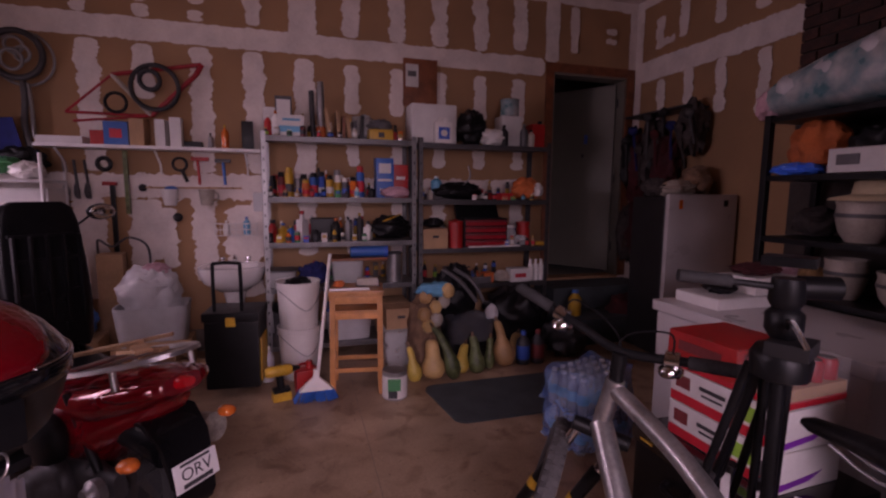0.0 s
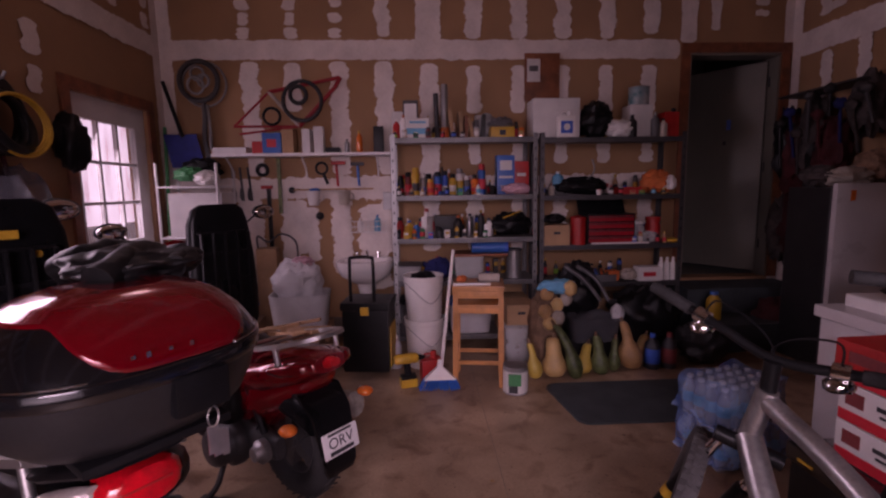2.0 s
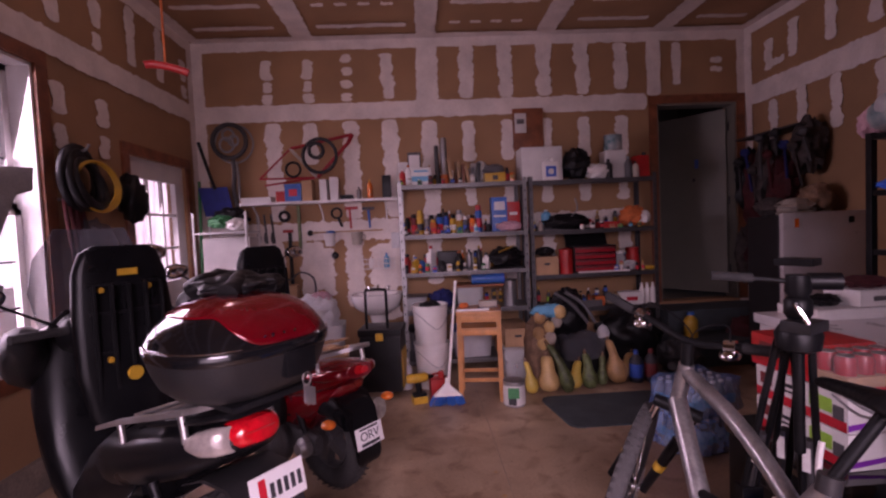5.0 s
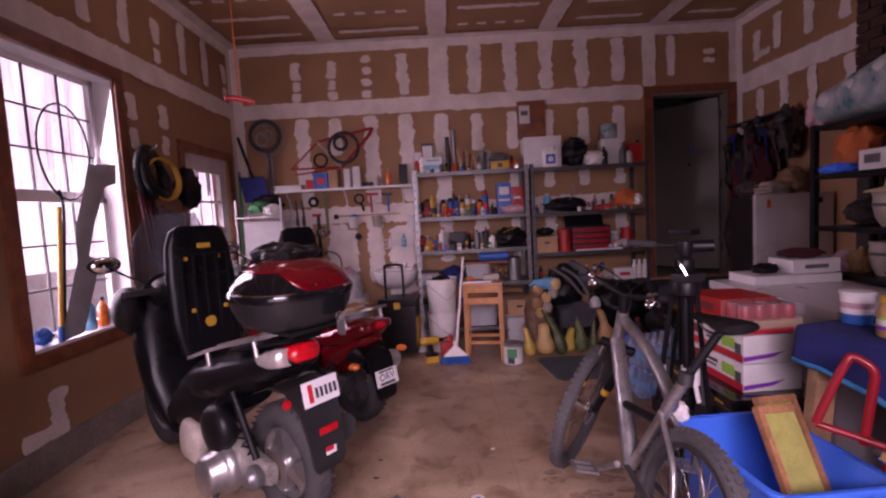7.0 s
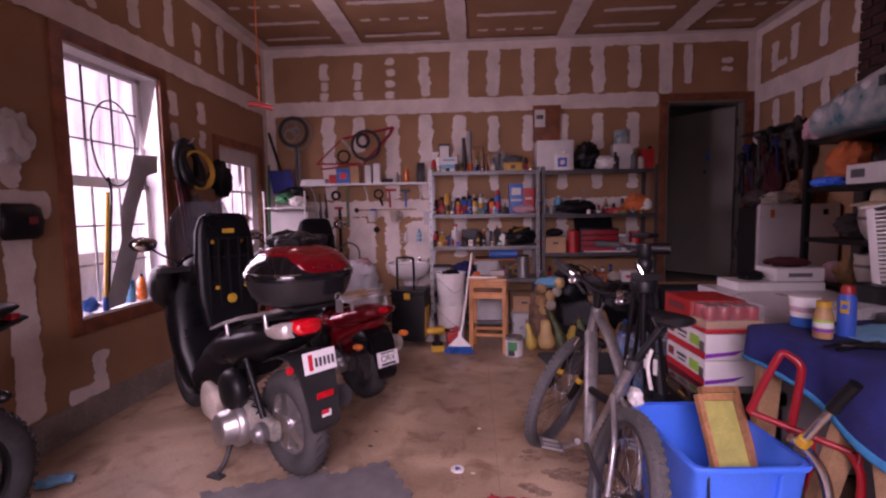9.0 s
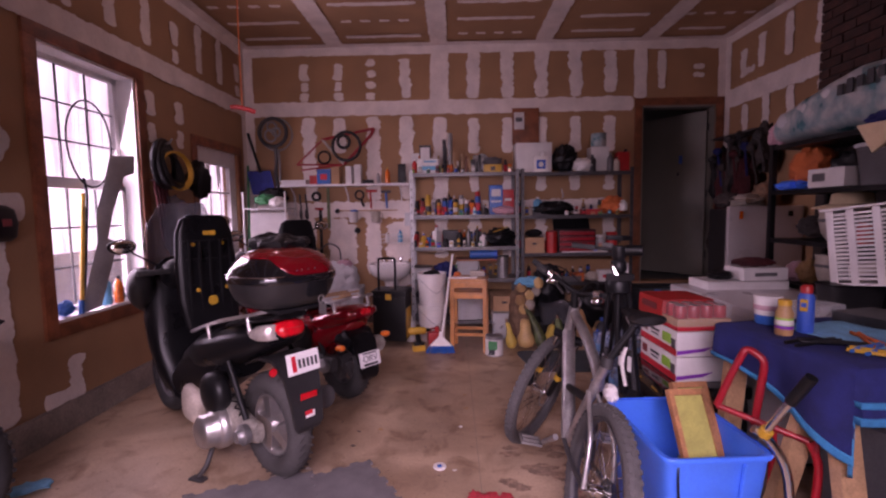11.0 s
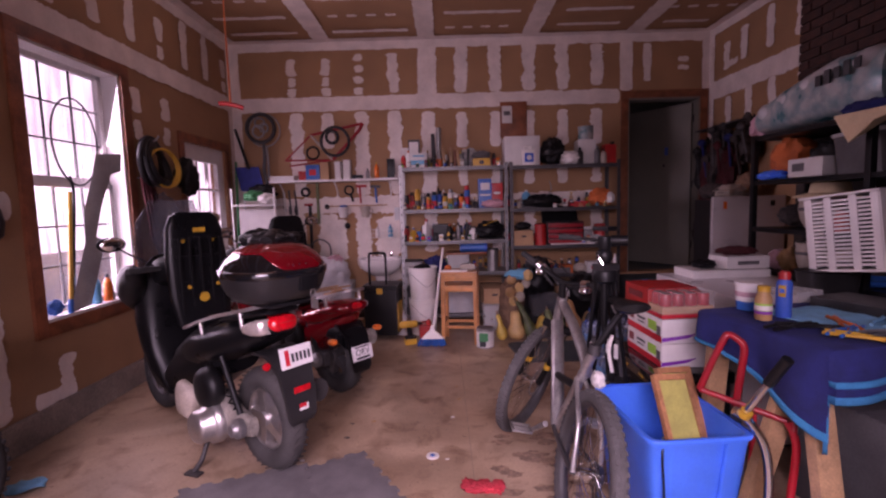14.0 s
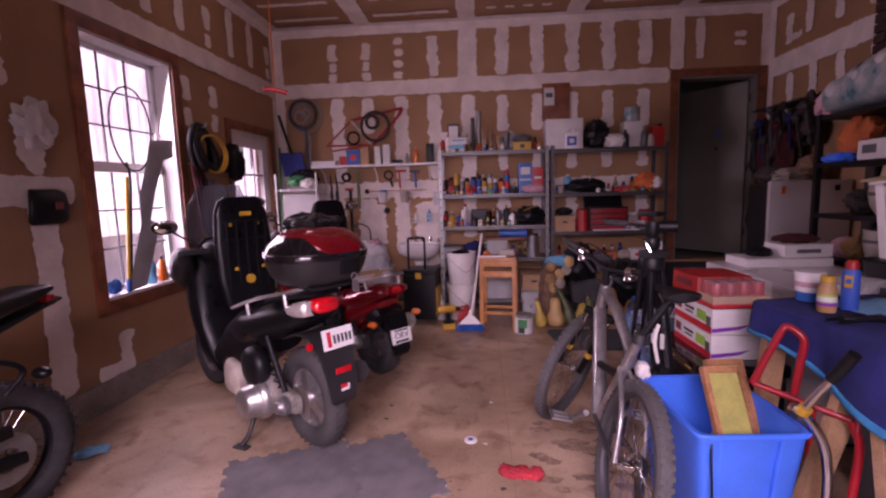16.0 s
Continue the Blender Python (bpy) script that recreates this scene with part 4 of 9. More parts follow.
    if case:
        # top case: dark tub, red lid, clear black side windows
        cx = -0.115
        prof = ((0.928, 0.30, 0.28), (0.934, 0.36, 0.33), (0.965, 0.425, 0.385), (1.01, 0.462, 0.425), (1.052, 0.485, 0.448), (1.056, 0.490, 0.452), (1.082, 0.494, 0.456), (1.086, 0.488, 0.450), (1.11, 0.470, 0.428), (1.14, 0.430, 0.382), (1.168, 0.370, 0.318), (1.19, 0.295, 0.245), (1.204, 0.20, 0.165), (1.21, 0.09, 0.07))

        def size_at(z):
            for (z0, w0, d0), (z1, w1, d1) in zip(prof, prof[1:]):
                if z <= z1:
                    k = (z - z0) / (z1 - z0)
                    return w0 + (w1 - w0) * k, d0 + (d1 - d0) * k
            return prof[-1][1:]

        def rim(z, phi, out=0.0):
            """A point of the case's outline at height z, phi from straight back."""
            w, d = size_at(z)
            c, q = -math.cos(phi), math.sin(phi)
            return Vector((cx + (d / 2 + out) * math.copysign(abs(c) ** 0.8, c), (w / 2 + out) * math.copysign(abs(q) ** 0.72, q), z))

        turn = [2 * math.pi * k / 48 for k in range(48)]
        tub = part("top_case", loft(B(), [[rim(z, a) for a in turn] for z, _, _ in prof[:5]]), DGREYPL, ob, "grey and black top case with a red lid")
        part("case_band", loft(B(), [[rim(z, a, 0.003) for a in turn] for z in (1.0525, 1.056, 1.082, 1.0855)]), BLACKG, tub)
        part("case_lid", loft(B(), [[rim(z, a) for a in turn] for z, _, _ in prof[7:]]), BLACKG, tub, "glossy black lid sides")
        # red skin: a saddle over the lid that sweeps down to the rear edge
        n, m = 72, 14
        vs = []
        for k in range(n):
            phi = 2 * math.pi * k / n
            off = abs((phi + radians(8) + math.pi) % (2 * math.pi) - math.pi)
            e = min(1.0, max(0.0, (off - radians(14)) / radians(40)))
            low = 1.089 + 0.080 * (e * e * (3 - 2 * e))
            vs += [rim(low + (1.2105 - low) * (j / m) ** 0.8, phi, 0.0035) for j in range(m + 1)]
        bm = B()
        add(bm, vs, [(k * (m + 1) + j, ((k + 1) % n) * (m + 1) + j, ((k + 1) % n) * (m + 1) + j + 1, k * (m + 1) + j + 1) for k in range(n) for j in range(m)])
        red = part("lid_skin", bm, REDP, tub, "glossy dark red lid skin")
        red.modifiers.new("thick", "SOLIDIFY").thickness = 0.003
        for s in (-1, 1):
            part("chrome_line", tube(B(), [rim(1.089, s * radians(22 + 9 * k), 0.004) for k in range(11)], 0.0022, 6, 2), CHROME, tub, "thin chrome line under the lid window")
        for k in range(4):
            p = rim(1.112, radians(8 - 4 * k), 0.009)
            part("badge", box(B(), p, (0.002, 0.007, 0.006 + 0.003 * (k % 2))), CHROME, tub)
        x0 = cx - 0.235
        part("latch", box(B(), (x0 + 0.016, -0.045, 1.02), (0.03, 0.10, 0.075), 0, 0.008), BLACKP, tub)
        bm = torus(B(), (x0 - 0.002, -0.055, 0.968), (0, 1, 0.3), 0.018, 0.002, 18, 6)
        for k, (a, l) in enumerate(((-14, 0.055), (4, 0.06), (22, 0.05), (40, 0.05))):
            box(bm, (x0 - 0.004, -0.055 - 0.03 * math.sin(radians(a)), 0.925 - 0.005 * k), (0.003, 0.012, l), 0, 0, None)
        part("key_ring", bm, ALU, tub, "bunch of keys in the lock")
        part("case_plate", box(B(), (-0.10, 0, 0.919), (0.36, 0.26, 0.018), 0, 0.006), BLACKP, ob)
    return ob


ANG = 142.0
sc1 = scooter((-0.82, 2.02, 0), ANG, "black scooter with a red-lidded top case, seat tipped up", BLACKP, 0.625, 0.36, 1.37, True)
sc2 = scooter((-0.70, 3.05, 0), 139.2, "dark red scooter with a chrome rear rack, seat up", REDP, 0.50, 0.34, 1.32, False)
# the tails rise towards the back
TILT = pose(-0.26, 0, 0.90) @ Matrix.Rotation(radians(12), 4, "Y") @ pose(0.26, 0, -0.90)
for sc, fore, drop in ((sc1, 0.055, 0.008), (sc2, 0.0, -0.12)):
    for o in sc.children:
        kind = o.name.split(".")[0]
        if kind in ("tail_fairing", "grab_rail"):
            o.matrix_basis = pose(fore, 0.3 * fore, drop) @ TILT @ Matrix.Diagonal((1, 0.92 if fore else 1, 1, 1))
        elif kind == "mudguard":
            o.location.z += min(drop, 0.0)

# leather jacket folded on the top case
mj = pose(-0.82, 2.02, 0, 0, 0, ANG)


def creased(bm, a, b):
    for v in bm.verts:
        v.co.z += a * (0.35 - abs(noise.noise(v.co * 13))) + b * (0.3 - abs(noise.noise(v.co * 31 + Vector((3, 1, 0)))))
    return bm


mk = mj @ pose(0, 0, -0.018)
jk = thing("leather_jacket", (-0.82, 2.02, 1.2), 0, "crumpled black leather jacket lying on the top case", "jacket", "", True)
part("body", creased(blob(B(), mk @ Vector((0.02, -0.09, 1.238)), (0.135, 0.135, 0.036), 11, 0.3, 84, 44, 2.2, pose(0, 0, 0, 0, 0, ANG)), 0.020, 0.006), LEATHER, jk)
for nm, pts, r in (("sleeve", [(-0.10, 0.02, 1.222), (-0.05, -0.04, 1.245), (0.03, -0.11, 1.25), (0.09, -0.19, 1.225)], 0.032), ("sleeve", [(0.13, 0.02, 1.225), (0.09, -0.02, 1.25), (0.11, -0.09, 1.255), (0.07, -0.18, 1.235)], 0.034), ("collar", [(-0.09, -0.13, 1.232), (-0.04, -0.18, 1.242), (0.03, -0.22, 1.228)], 0.024)):
    part(nm, creased(tube(B(), [mk @ Vector(p) for p in pts], r, 22, 12), 0.016, 0.005), LEATHER, jk)
part("zip", tube(B(), [mk @ Vector(p) for p in ((-0.105, -0.03, 1.248), (-0.10, -0.07, 1.252), (-0.09, -0.11, 1.248))], 0.003, 6, 4), STEEL, jk, "steel zip")

# scraps of wood on the red scooter's rack
m2 = pose(-0.70, 3.05, -0.12, 0, 0, 139.2) @ TILT
for k in range(4):
    bm = B()
    r = random.Random(50 + k)
    box(bm, (0.02 + r.uniform(-0.12, 0.14), r.uniform(-0.09, 0.09), 0.922 + 0.0142 * k), (r.uniform(0.2, 0.36), r.uniform(0.03, 0.06), 0.014), r.uniform(-50, 50), 0.002, m2)
    single("wood_offcut", bm, PINE if k % 2 else CARD, "thin raw wooden offcut lying on the scooter rack", "wood", "offcuts on the rack")


# ---- motorcycle at the edge ----
def motorcycle():
    ob = thing("motorcycle", (-1.90, 1.30, 0), -98, "black dirt motorcycle with spoked wheels", "motorcycle")
    wheel_parts(ob, (0, 0, 0.315), 0.315, 0.055, 28, BLACKM, wire=True, knobs=44)
    wheel_parts(ob, (1.40, 0, 0.33), 0.33, 0.045, 28, BLACKM, wire=True, knobs=44)
    part("brake_disc", lathe(B(), [(0.05, 0), (0.11, 0), (0.11, 0.004), (0.05, 0.004)], m=pose(0, 0.06, 0.315, 90, 0, 0), n=30, cap=False), STEEL, ob)
    for s in (-1, 1):
        part("swing_arm", loft(B(), [rounded(0.03, 0.05, -0.04, 0.315, 10, 3, s * 0.10), rounded(0.035, 0.08, 0.25, 0.36, 10, 3, s * 0.10), rounded(0.03, 0.08, 0.52, 0.42, 10, 3, s * 0.09)]), BLACKM, ob)
        part("fork_leg", cyl(B(), (1.40, s * 0.09, 0.33), (1.10, s * 0.09, 1.05), 0.025), CHROME, ob)
        part("footpeg", cyl(B(), (0.55, s * 0.12, 0.34), (0.55, s * 0.24, 0.34), 0.014), DSTEEL, ob)
        part("indicator", blob(B(), (-0.10, s * 0.16, 0.66), (0.03, 0.045, 0.025), 8, 0.05, 12, 8), BLACKP, ob)
        part("grab_bar", tube(B(), [(0.25, s * 0.12, 0.80), (0.05, s * 0.14, 0.76), (-0.06, s * 0.12, 0.68), (0.0, s * 0.10, 0.6)], 0.012), BLACKM, ob)
    part("chain_guard", box(B(), (0.2, 0.1, 0.45), (0.4, 0.03, 0.05), 0, 0.008), BLACKP, ob)
    part("engine", loft(B(), [rounded(0.22, 0.28, 0.42, 0.42), rounded(0.30, 0.36, 0.60, 0.45), rounded(0.28, 0.34, 0.80, 0.46), rounded(0.16, 0.2, 0.92, 0.5)]), DSTEEL, ob)
    part("silencer", cyl(B(), (0.4, -0.17, 0.5), (-0.12, -0.18, 0.66), 0.045, 0.05), DSTEEL, ob)
    part("seat", loft(B(), [rounded(0.14, 0.03, -0.26, 0.985), rounded(0.20, 0.07, -0.18, 0.975), rounded(0.25, 0.11, 0.05, 0.93), rounded(0.24, 0.12, 0.35, 0.90), rounded(0.18, 0.12, 0.62, 0.89)]), LEATHER, ob, "narrow black seat")
    part("rear_mudguard", loft(B(), [rounded(0.12, 0.02, -0.30, 0.93), rounded(0.16, 0.04, -0.10, 0.88), rounded(0.18, 0.05, 0.15, 0.80)]), BLACKP, ob)
    part("tail_lamp", box(B(), (-0.26, 0, 0.93), (0.04, 0.09, 0.05), 0, 0.01), LENSRED, ob)
    part("fuel_tank", loft(B(), [rounded(0.16, 0.12, 0.55, 0.93), rounded(0.27, 0.24, 0.72, 0.95), rounded(0.28, 0.26, 0.90, 0.96), rounded(0.16, 0.16, 1.06, 0.95)]), BLACKG, ob)
    bar = part("handlebar", tube(B(), [(0.98, -0.38, 1.12), (1.04, -0.2, 1.12), (1.08, 0, 1.08), (1.04, 0.2, 1.12), (0.98, 0.38, 1.12)], 0.012), BLACKM, ob)
    for s in (-1, 1):
        part("grip", cyl(B(), (1.0, s * 0.27, 1.12), (0.98, s * 0.39, 1.12), 0.018), RUBBER, bar)
    part("side_stand", tube(B(), [(0.6, 0.12, 0.3), (0.55, 0.22, 0.1), (0.54, 0.26, 0.012)], 0.012), DSTEEL, ob)
    part("front_mudguard", loft(B(), [rounded(0.10, 0.02, 1.15, 0.74), rounded(0.14, 0.03, 1.40, 0.77), rounded(0.10, 0.02, 1.65, 0.72)]), BLACKP, ob)


motorcycle()


# ---- mountain bike, leaning, with its fork turned right round ----
def mountain_bike():
    ob = thing("mountain_bike", (0.67, 1.32, 0), 0, "dusty silver mountain bike with knobbly tyres, leaning", "bicycle", "", True)
    BBk, SC, HT, HB = Vector((0.645, 1.76, 0.31)), Vector((0.735, 1.50, 0.76)), Vector((0.755, 2.10, 0.86)), Vector((0.735, 2.13, 0.72))
    RA, FA = Vector((0.655, 1.35, 0.315)), Vector((0.605, 2.28, 0.345))
    side = (HT - BBk).cross(RA - BBk).normalized()
    if side.x < 0:
        side = -side
    fdir = Vector((0.6, 0.8, 0.0)).normalized()
    fax = Vector((fdir.y, -fdir.x, -0.28)).normalized()
    wheel_parts(ob, RA, 0.318, 0.028, 32, DSTEEL, side, True, GREYRUB, 60)
    wheel_parts(ob, FA, 0.325, 0.028, 32, DSTEEL, fax, True, GREYRUB, 60)
    bm = B()
    tube(bm, [HB, HB.lerp(BBk, 0.5) + Vector((0, 0.0, 0.01)), BBk], 0.033, 12, 4)
    part("down_tube", bm, FRAMEALU, ob, "thick dusty silver tube")
    part("top_tube", tube(B(), [HT - Vector((0, 0, 0.03)), HT.lerp(SC, 0.45) - Vector((0, 0, 0.05)), SC.lerp(HT, 0.2) - Vector((0, 0, 0.13)), SC.lerp(BBk, 0.30)], 0.025, 12, 5), FRAMEALU, ob)
    part("seat_tube", cyl(B(), BBk, SC, 0.020), FRAMEALU, ob)
    part("head_tube", cyl(B(), HB, HT, 0.026), FRAMEALU, ob)
    for s in (-1, 1):
        o = side * 0.035 * s
        part("chain_stay", tube(B(), [BBk + o * 0.6, BBk.lerp(RA, 0.5) + o * 1.3, RA + o * 1.6], 0.011, 8, 4), DSTEEL, ob)
        part("seat_stay", tube(B(), [SC.lerp(BBk, 0.35) + o * 0.5, SC.lerp(RA, 0.6) + o * 1.3, RA + o * 1.6], 0.010, 8, 4), FRAMEALU, ob)
    part("rear_shock", cyl(B(), SC.lerp(BBk, 0.45), BBk.lerp(HB, 0.4) + Vector((0, 0, 0.03)), 0.018), BLACKM, ob)
    crown = HB - Vector((0, 0, 0.03))
    for s in (-1, 1):
        o = fax * 0.06 * s
        leg = part("fork_leg", cyl(B(), crown + o + (FA - crown) * 0.32, FA + o, 0.021, 0.017), BLACKM, ob, "black suspension fork leg")
        part("stanchion", cyl(B(), crown + o, crown + o + (FA - crown) * 0.36, 0.014), CHROME, leg)
        part("decal", cyl(B(), crown + o + (FA - crown) * 0.62, crown + o + (FA - crown) * 0.70, 0.0215, 0.0208), YEL, leg)
    part("fork_crown", cyl(B(), crown + fax * 0.08, crown - fax * 0.08, 0.022), BLACKM, ob)
    stem = HT + Vector((0.02, 0.0, 0.05))
    part("stem", cyl(B(), HT, stem + Vector((-0.02, -0.01, 0.03)), 0.02), BLACKM, ob)
    L, R_ = Vector((0.60, 2.40, 1.07)), Vector((0.955, 1.87, 0.945))
    c = stem + Vector((-0.01, 0, 0.03))
    bar = part("handlebar", tube(B(), [L, L.lerp(c, 0.6) + Vector((0, 0, 0.0)), c, R_.lerp(c, 0.5) + Vector((0, 0, 0.0)), R_], 0.013, 10, 5), BLACKM, ob)
    for e in (L, R_):
        d = (c - e).normalized()
        part("grip", cyl(B(), e, e + d * 0.13, 0.018), RUBBER, bar)
        part("brake_clamp", cyl(B(), e + d * 0.15, e + d * 0.185, 0.022), CHROME, bar, "shiny brake clamp")
        part("shifter_pod", blob(B(), e + d * 0.17 - Vector((0, 0, 0.03)), (0.035, 0.03, 0.02), 5, 0.2, 14, 8), CHROME, bar)
        part("brake_lever", tube(B(), [e + d * 0.16, e + d * 0.12 + fdir * 0.05 - Vector((0, 0, 0.01)), e + d * 0.02 + fdir * 0.055 - Vector((0, 0, 0.02))], 0.006, 6, 3), CHROME, bar)
        part("cable", tube(B(), [e + d * 0.17, c.lerp(e, 0.4) + Vector((0, 0, 0.07)), c + fdir * 0.1, crown + Vector((0.02, 0, 0.06))], 0.003, 5, 6), BLACKP, bar)
    post_top = Vector((0.835, 1.47, 0.925))
    part("seat_post", cyl(B(), SC, post_top, 0.014), BLACKM, ob)
    part("seat_clamp", cyl(B(), SC - Vector((0.004, 0, 0.02)), SC + Vector((0.004, 0, 0.02)), 0.026), DSTEEL, ob)
    nose, tail = Vector((0.86, 1.67, 0.935)), Vector((0.85, 1.38, 0.955))
    d = (tail - nose)
    rings = []
    for t, w, h in ((0, 0.02, 0.015), (0.06, 0.038, 0.03), (0.4, 0.05, 0.04), (0.7, 0.11, 0.05), (0.92, 0.145, 0.05), (1.0, 0.11, 0.03)):
        p = nose + d * t
        rings.append([p + Vector((w / 2 * math.cos(a), 0, h / 2 * math.sin(a))) for a in [2 * math.pi * k / 14 for k in range(14)]])
    part("saddle", loft(B(), rings), LEATHER, ob, "slim black saddle")
    for s in (-1, 1):
        part("saddle_rail", tube(B(), [nose + d * 0.2 + Vector((0.012 * s, 0, -0.02)), nose + d * 0.5 + Vector((0.02 * s, 0, -0.045)), nose + d * 0.85 + Vector((0.03 * s, 0, -0.02))], 0.0035, 6, 3), STEEL, ob)
    part("chain_ring", torus(B(), BBk + side * 0.05, side, 0.085, 0.006, 36, 6, 0.6), DSTEEL, ob)
    part("sprocket", lathe(B(), [(0.02, 0), (0.055, 0), (0.035, 0.03), (0.02, 0.03)], m=Matrix.Translation(RA + side * 0.03) @ side.to_track_quat("Z", "Y").to_matrix().to_4x4(), n=24), DSTEEL, ob)
    for s, dirv in ((-1, Vector((-0.02, 0.14, -0.10))), (1, Vector((0.02, -0.14, 0.10)))):
        e = BBk + side * 0.075 * s + dirv
        crank = part("crank", cyl(B(), BBk + side * 0.06 * s, e, 0.014, 0.011), FRAMEALU, ob)
        mp = Matrix.Translation(e + side * s * 0.06) @ side.to_track_quat("X", "Z").to_matrix().to_4x4()
        bm = B()
        for a in ((0, 0.04, 0, 0.1, 0.012, 0.012), (0, -0.04, 0, 0.1, 0.012, 0.012), (0.045, 0, 0, 0.012, 0.09, 0.014), (-0.045, 0, 0, 0.012, 0.09, 0.014), (0, 0, 0, 0.1, 0.016, 0.016)):
            box(bm, a[:3], a[3:], 0, 0.002, mp)
        part("pedal", bm, STEEL, crank, "open metal cage pedal")
    part("derailleur", blob(B(), RA + side * 0.05 + Vector((0, 0.02, -0.10)), (0.02, 0.03, 0.07), 3, 0.3, 12, 8), DSTEEL, ob)
    part("brake_disc", torus(B(), FA + fax * 0.045, fax, 0.075, 0.006, 32, 6, 0.3), STEEL, ob)


mountain_bike()


# ---- tripod ----
def tripod():
    ob = thing("tripod", (0.86, 1.74, 0), 0, "black camera tripod with folded legs and fluid head", "tripod", "", True)
    top = Vector((0.85, 1.72, 1.02))
    for k, foot in enumerate((Vector((0.84, 2.06, 0.0)), Vector((1.06, 1.90, 0.0)), Vector((1.06, 2.12, 0.0)))):
        d = foot - top
        s = top + Vector((foot.x - top.x, foot.y - top.y, 0)).normalized() * 0.05
        u = d.cross(Vector((0, 0, 1))).normalized()
        leg = part("leg", cyl(B(), s + u * 0.02, s.lerp(foot, 0.52) + u * 0.02, 0.010), BLACKM, ob)
        part("leg_tube", cyl(B(), s - u * 0.02, s.lerp(foot, 0.52) - u * 0.02, 0.010), BLACKM, leg)
        part("lower_tube", cyl(B(), s.lerp(foot, 0.3), foot + Vector((0, 0, 0.02)), 0.012), DSTEEL, leg)
        part("leg_lock", box(B(), s.lerp(foot, 0.52), (0.07, 0.05, 0.06), 40 * k, 0.008), BLACKP, leg)
        part("sticker", box(B(), s.lerp(foot, 0.36) + Vector((-0.018, -0.012, 0)), (0.006, 0.02, 0.07), 30, 0.001), PAPERW, leg)
        part("rubber_foot", cyl(B(), foot, foot + Vector((0, 0, 0.03)), 0.02), RUBBER, leg)
    part("shoulder", lathe(B(), [(0.03, 0), (0.052, 0.01), (0.056, 0.05), (0.045, 0.07), (0.03, 0.075)], top - Vector((0, 0, 0.02))), BLACKP, ob)
    part("bowl_bracket", box(B(), top + Vector((0, -0.02, 0.055)), (0.095, 0.075, 0.03), 25, 0.006), DGREYPL, ob)
    part("centre_column", cyl(B(), top - Vector((0, 0, 0.3)), top + Vector((0, 0, 0.12)), 0.014), BLACKM, ob)
    head = part("pan_head", loft(B(), [[(top.x + r * math.cos(a), top.y + r * math.sin(a), z) for a in [2 * math.pi * q / 14 for q in range(14)]] for r, z in ((0.025, 1.09), (0.034, 1.105), (0.034, 1.14), (0.024, 1.15), (0.032, 1.165), (0.028, 1.21))]), BLACKP, ob)
    part("tilt_knob", cyl(B(), top + Vector((0.03, 0.0, 0.17)), top + Vector((0.095, -0.03, 0.17)), 0.024), BLACKP, head)
    part("quick_plate", box(B(), top + Vector((0, 0, 0.225)), (0.06, 0.09, 0.02), 30, 0.004), BLACKM, head)
    part("pan_handle", cyl(B(), top + Vector((0, 0, 0.17)), top + Vector((-0.14, 0.075, 0.185)), 0.007), BLACKM, head)
    part("handle_grip", cyl(B(), top + Vector((-0.09, 0.05, 0.18)), top + Vector((-0.18, 0.095, 0.188)), 0.013), RUBBER, head)
    part("lever", tube(B(), [top + Vector((-0.03, -0.03, 0.10)), top + Vector((-0.05, -0.05, 0.12)), top + Vector((-0.03, -0.07, 0.07))], 0.006, 6, 3), CHROME, head, "bright steel lever")
    part("plastic_strip", tube(B(), [top + Vector((0.02, -0.05, -0.25)), top + Vector((0.0, -0.06, -0.32)), top + Vector((0.02, -0.05, -0.42))], 0.008, 6, 3), WHITEPL, ob, "torn white strip")


tripod()


# ---- small goods ----
def bottle(x, y, z, r, h, body, cap, label, cat="bottle", group="", neck=0.35, band=None, square=False):
    ob = thing("bottle", (x, y, z), random.uniform(0, 90), label, cat, group)
    if square:
        bm = box(B(), (0, 0, h * 0.36), (r * 2, r * 1.4, h * 0.72), 0, r * 0.25)
        lathe(bm, [(r * 0.6, h * 0.70), (r * neck, h * 0.84), (r * neck, h * 0.9)], n=12)
    else:
        bm = lathe(B(), [(r * 0.92, 0), (r, h * 0.03), (r, h * 0.66), (r * 0.85, h * 0.74), (r * neck, h * 0.84), (r * neck, h * 0.9)], n=16)
    b = part("body", bm, body, ob)
    part("cap", cyl(B(), (0, 0, h * 0.885), (0, 0, h), r * neck * 1.15, r * neck * 1.05, 14), cap, ob)
    if band:
        part("paper_label", lathe(B(), [(r * 1.012, h * 0.16), (r * 1.012, h * 0.58)], n=16, cap=False), band, b)
    return ob


def spray_can(x, y, z, r, h, body, cap, label, group="spray cans and bottles on the shelf"):
    ob = thing("spray_can", (x, y, z), 0, label, "spray can", group)
    part("body", lathe(B(), [(r * 0.95, 0), (r, 0.004), (r, h * 0.76), (r * 0.8, h * 0.81)], n=16), body, ob)
    part("cap", lathe(B(), [(r * 0.82, h * 0.80), (r * 0.8, h * 0.97), (r * 0.7, h), (0.001, h)], n=16), cap, ob)
    part("rim", lathe(B(), [(r * 1.03, 0.0), (r * 1.03, 0.006)], n=16), STEEL, ob)
    part("paper_label", lathe(B(), [(r * 1.015, h * 0.18), (r * 1.015, h * (0.36 + 0.2 * (h * 53 % 1)))], n=16, cap=False), (PAPERW, INK, REDINK, YEL, BLUEINK, PAPERW)[int(h * 1000) % 6], ob)
    return ob


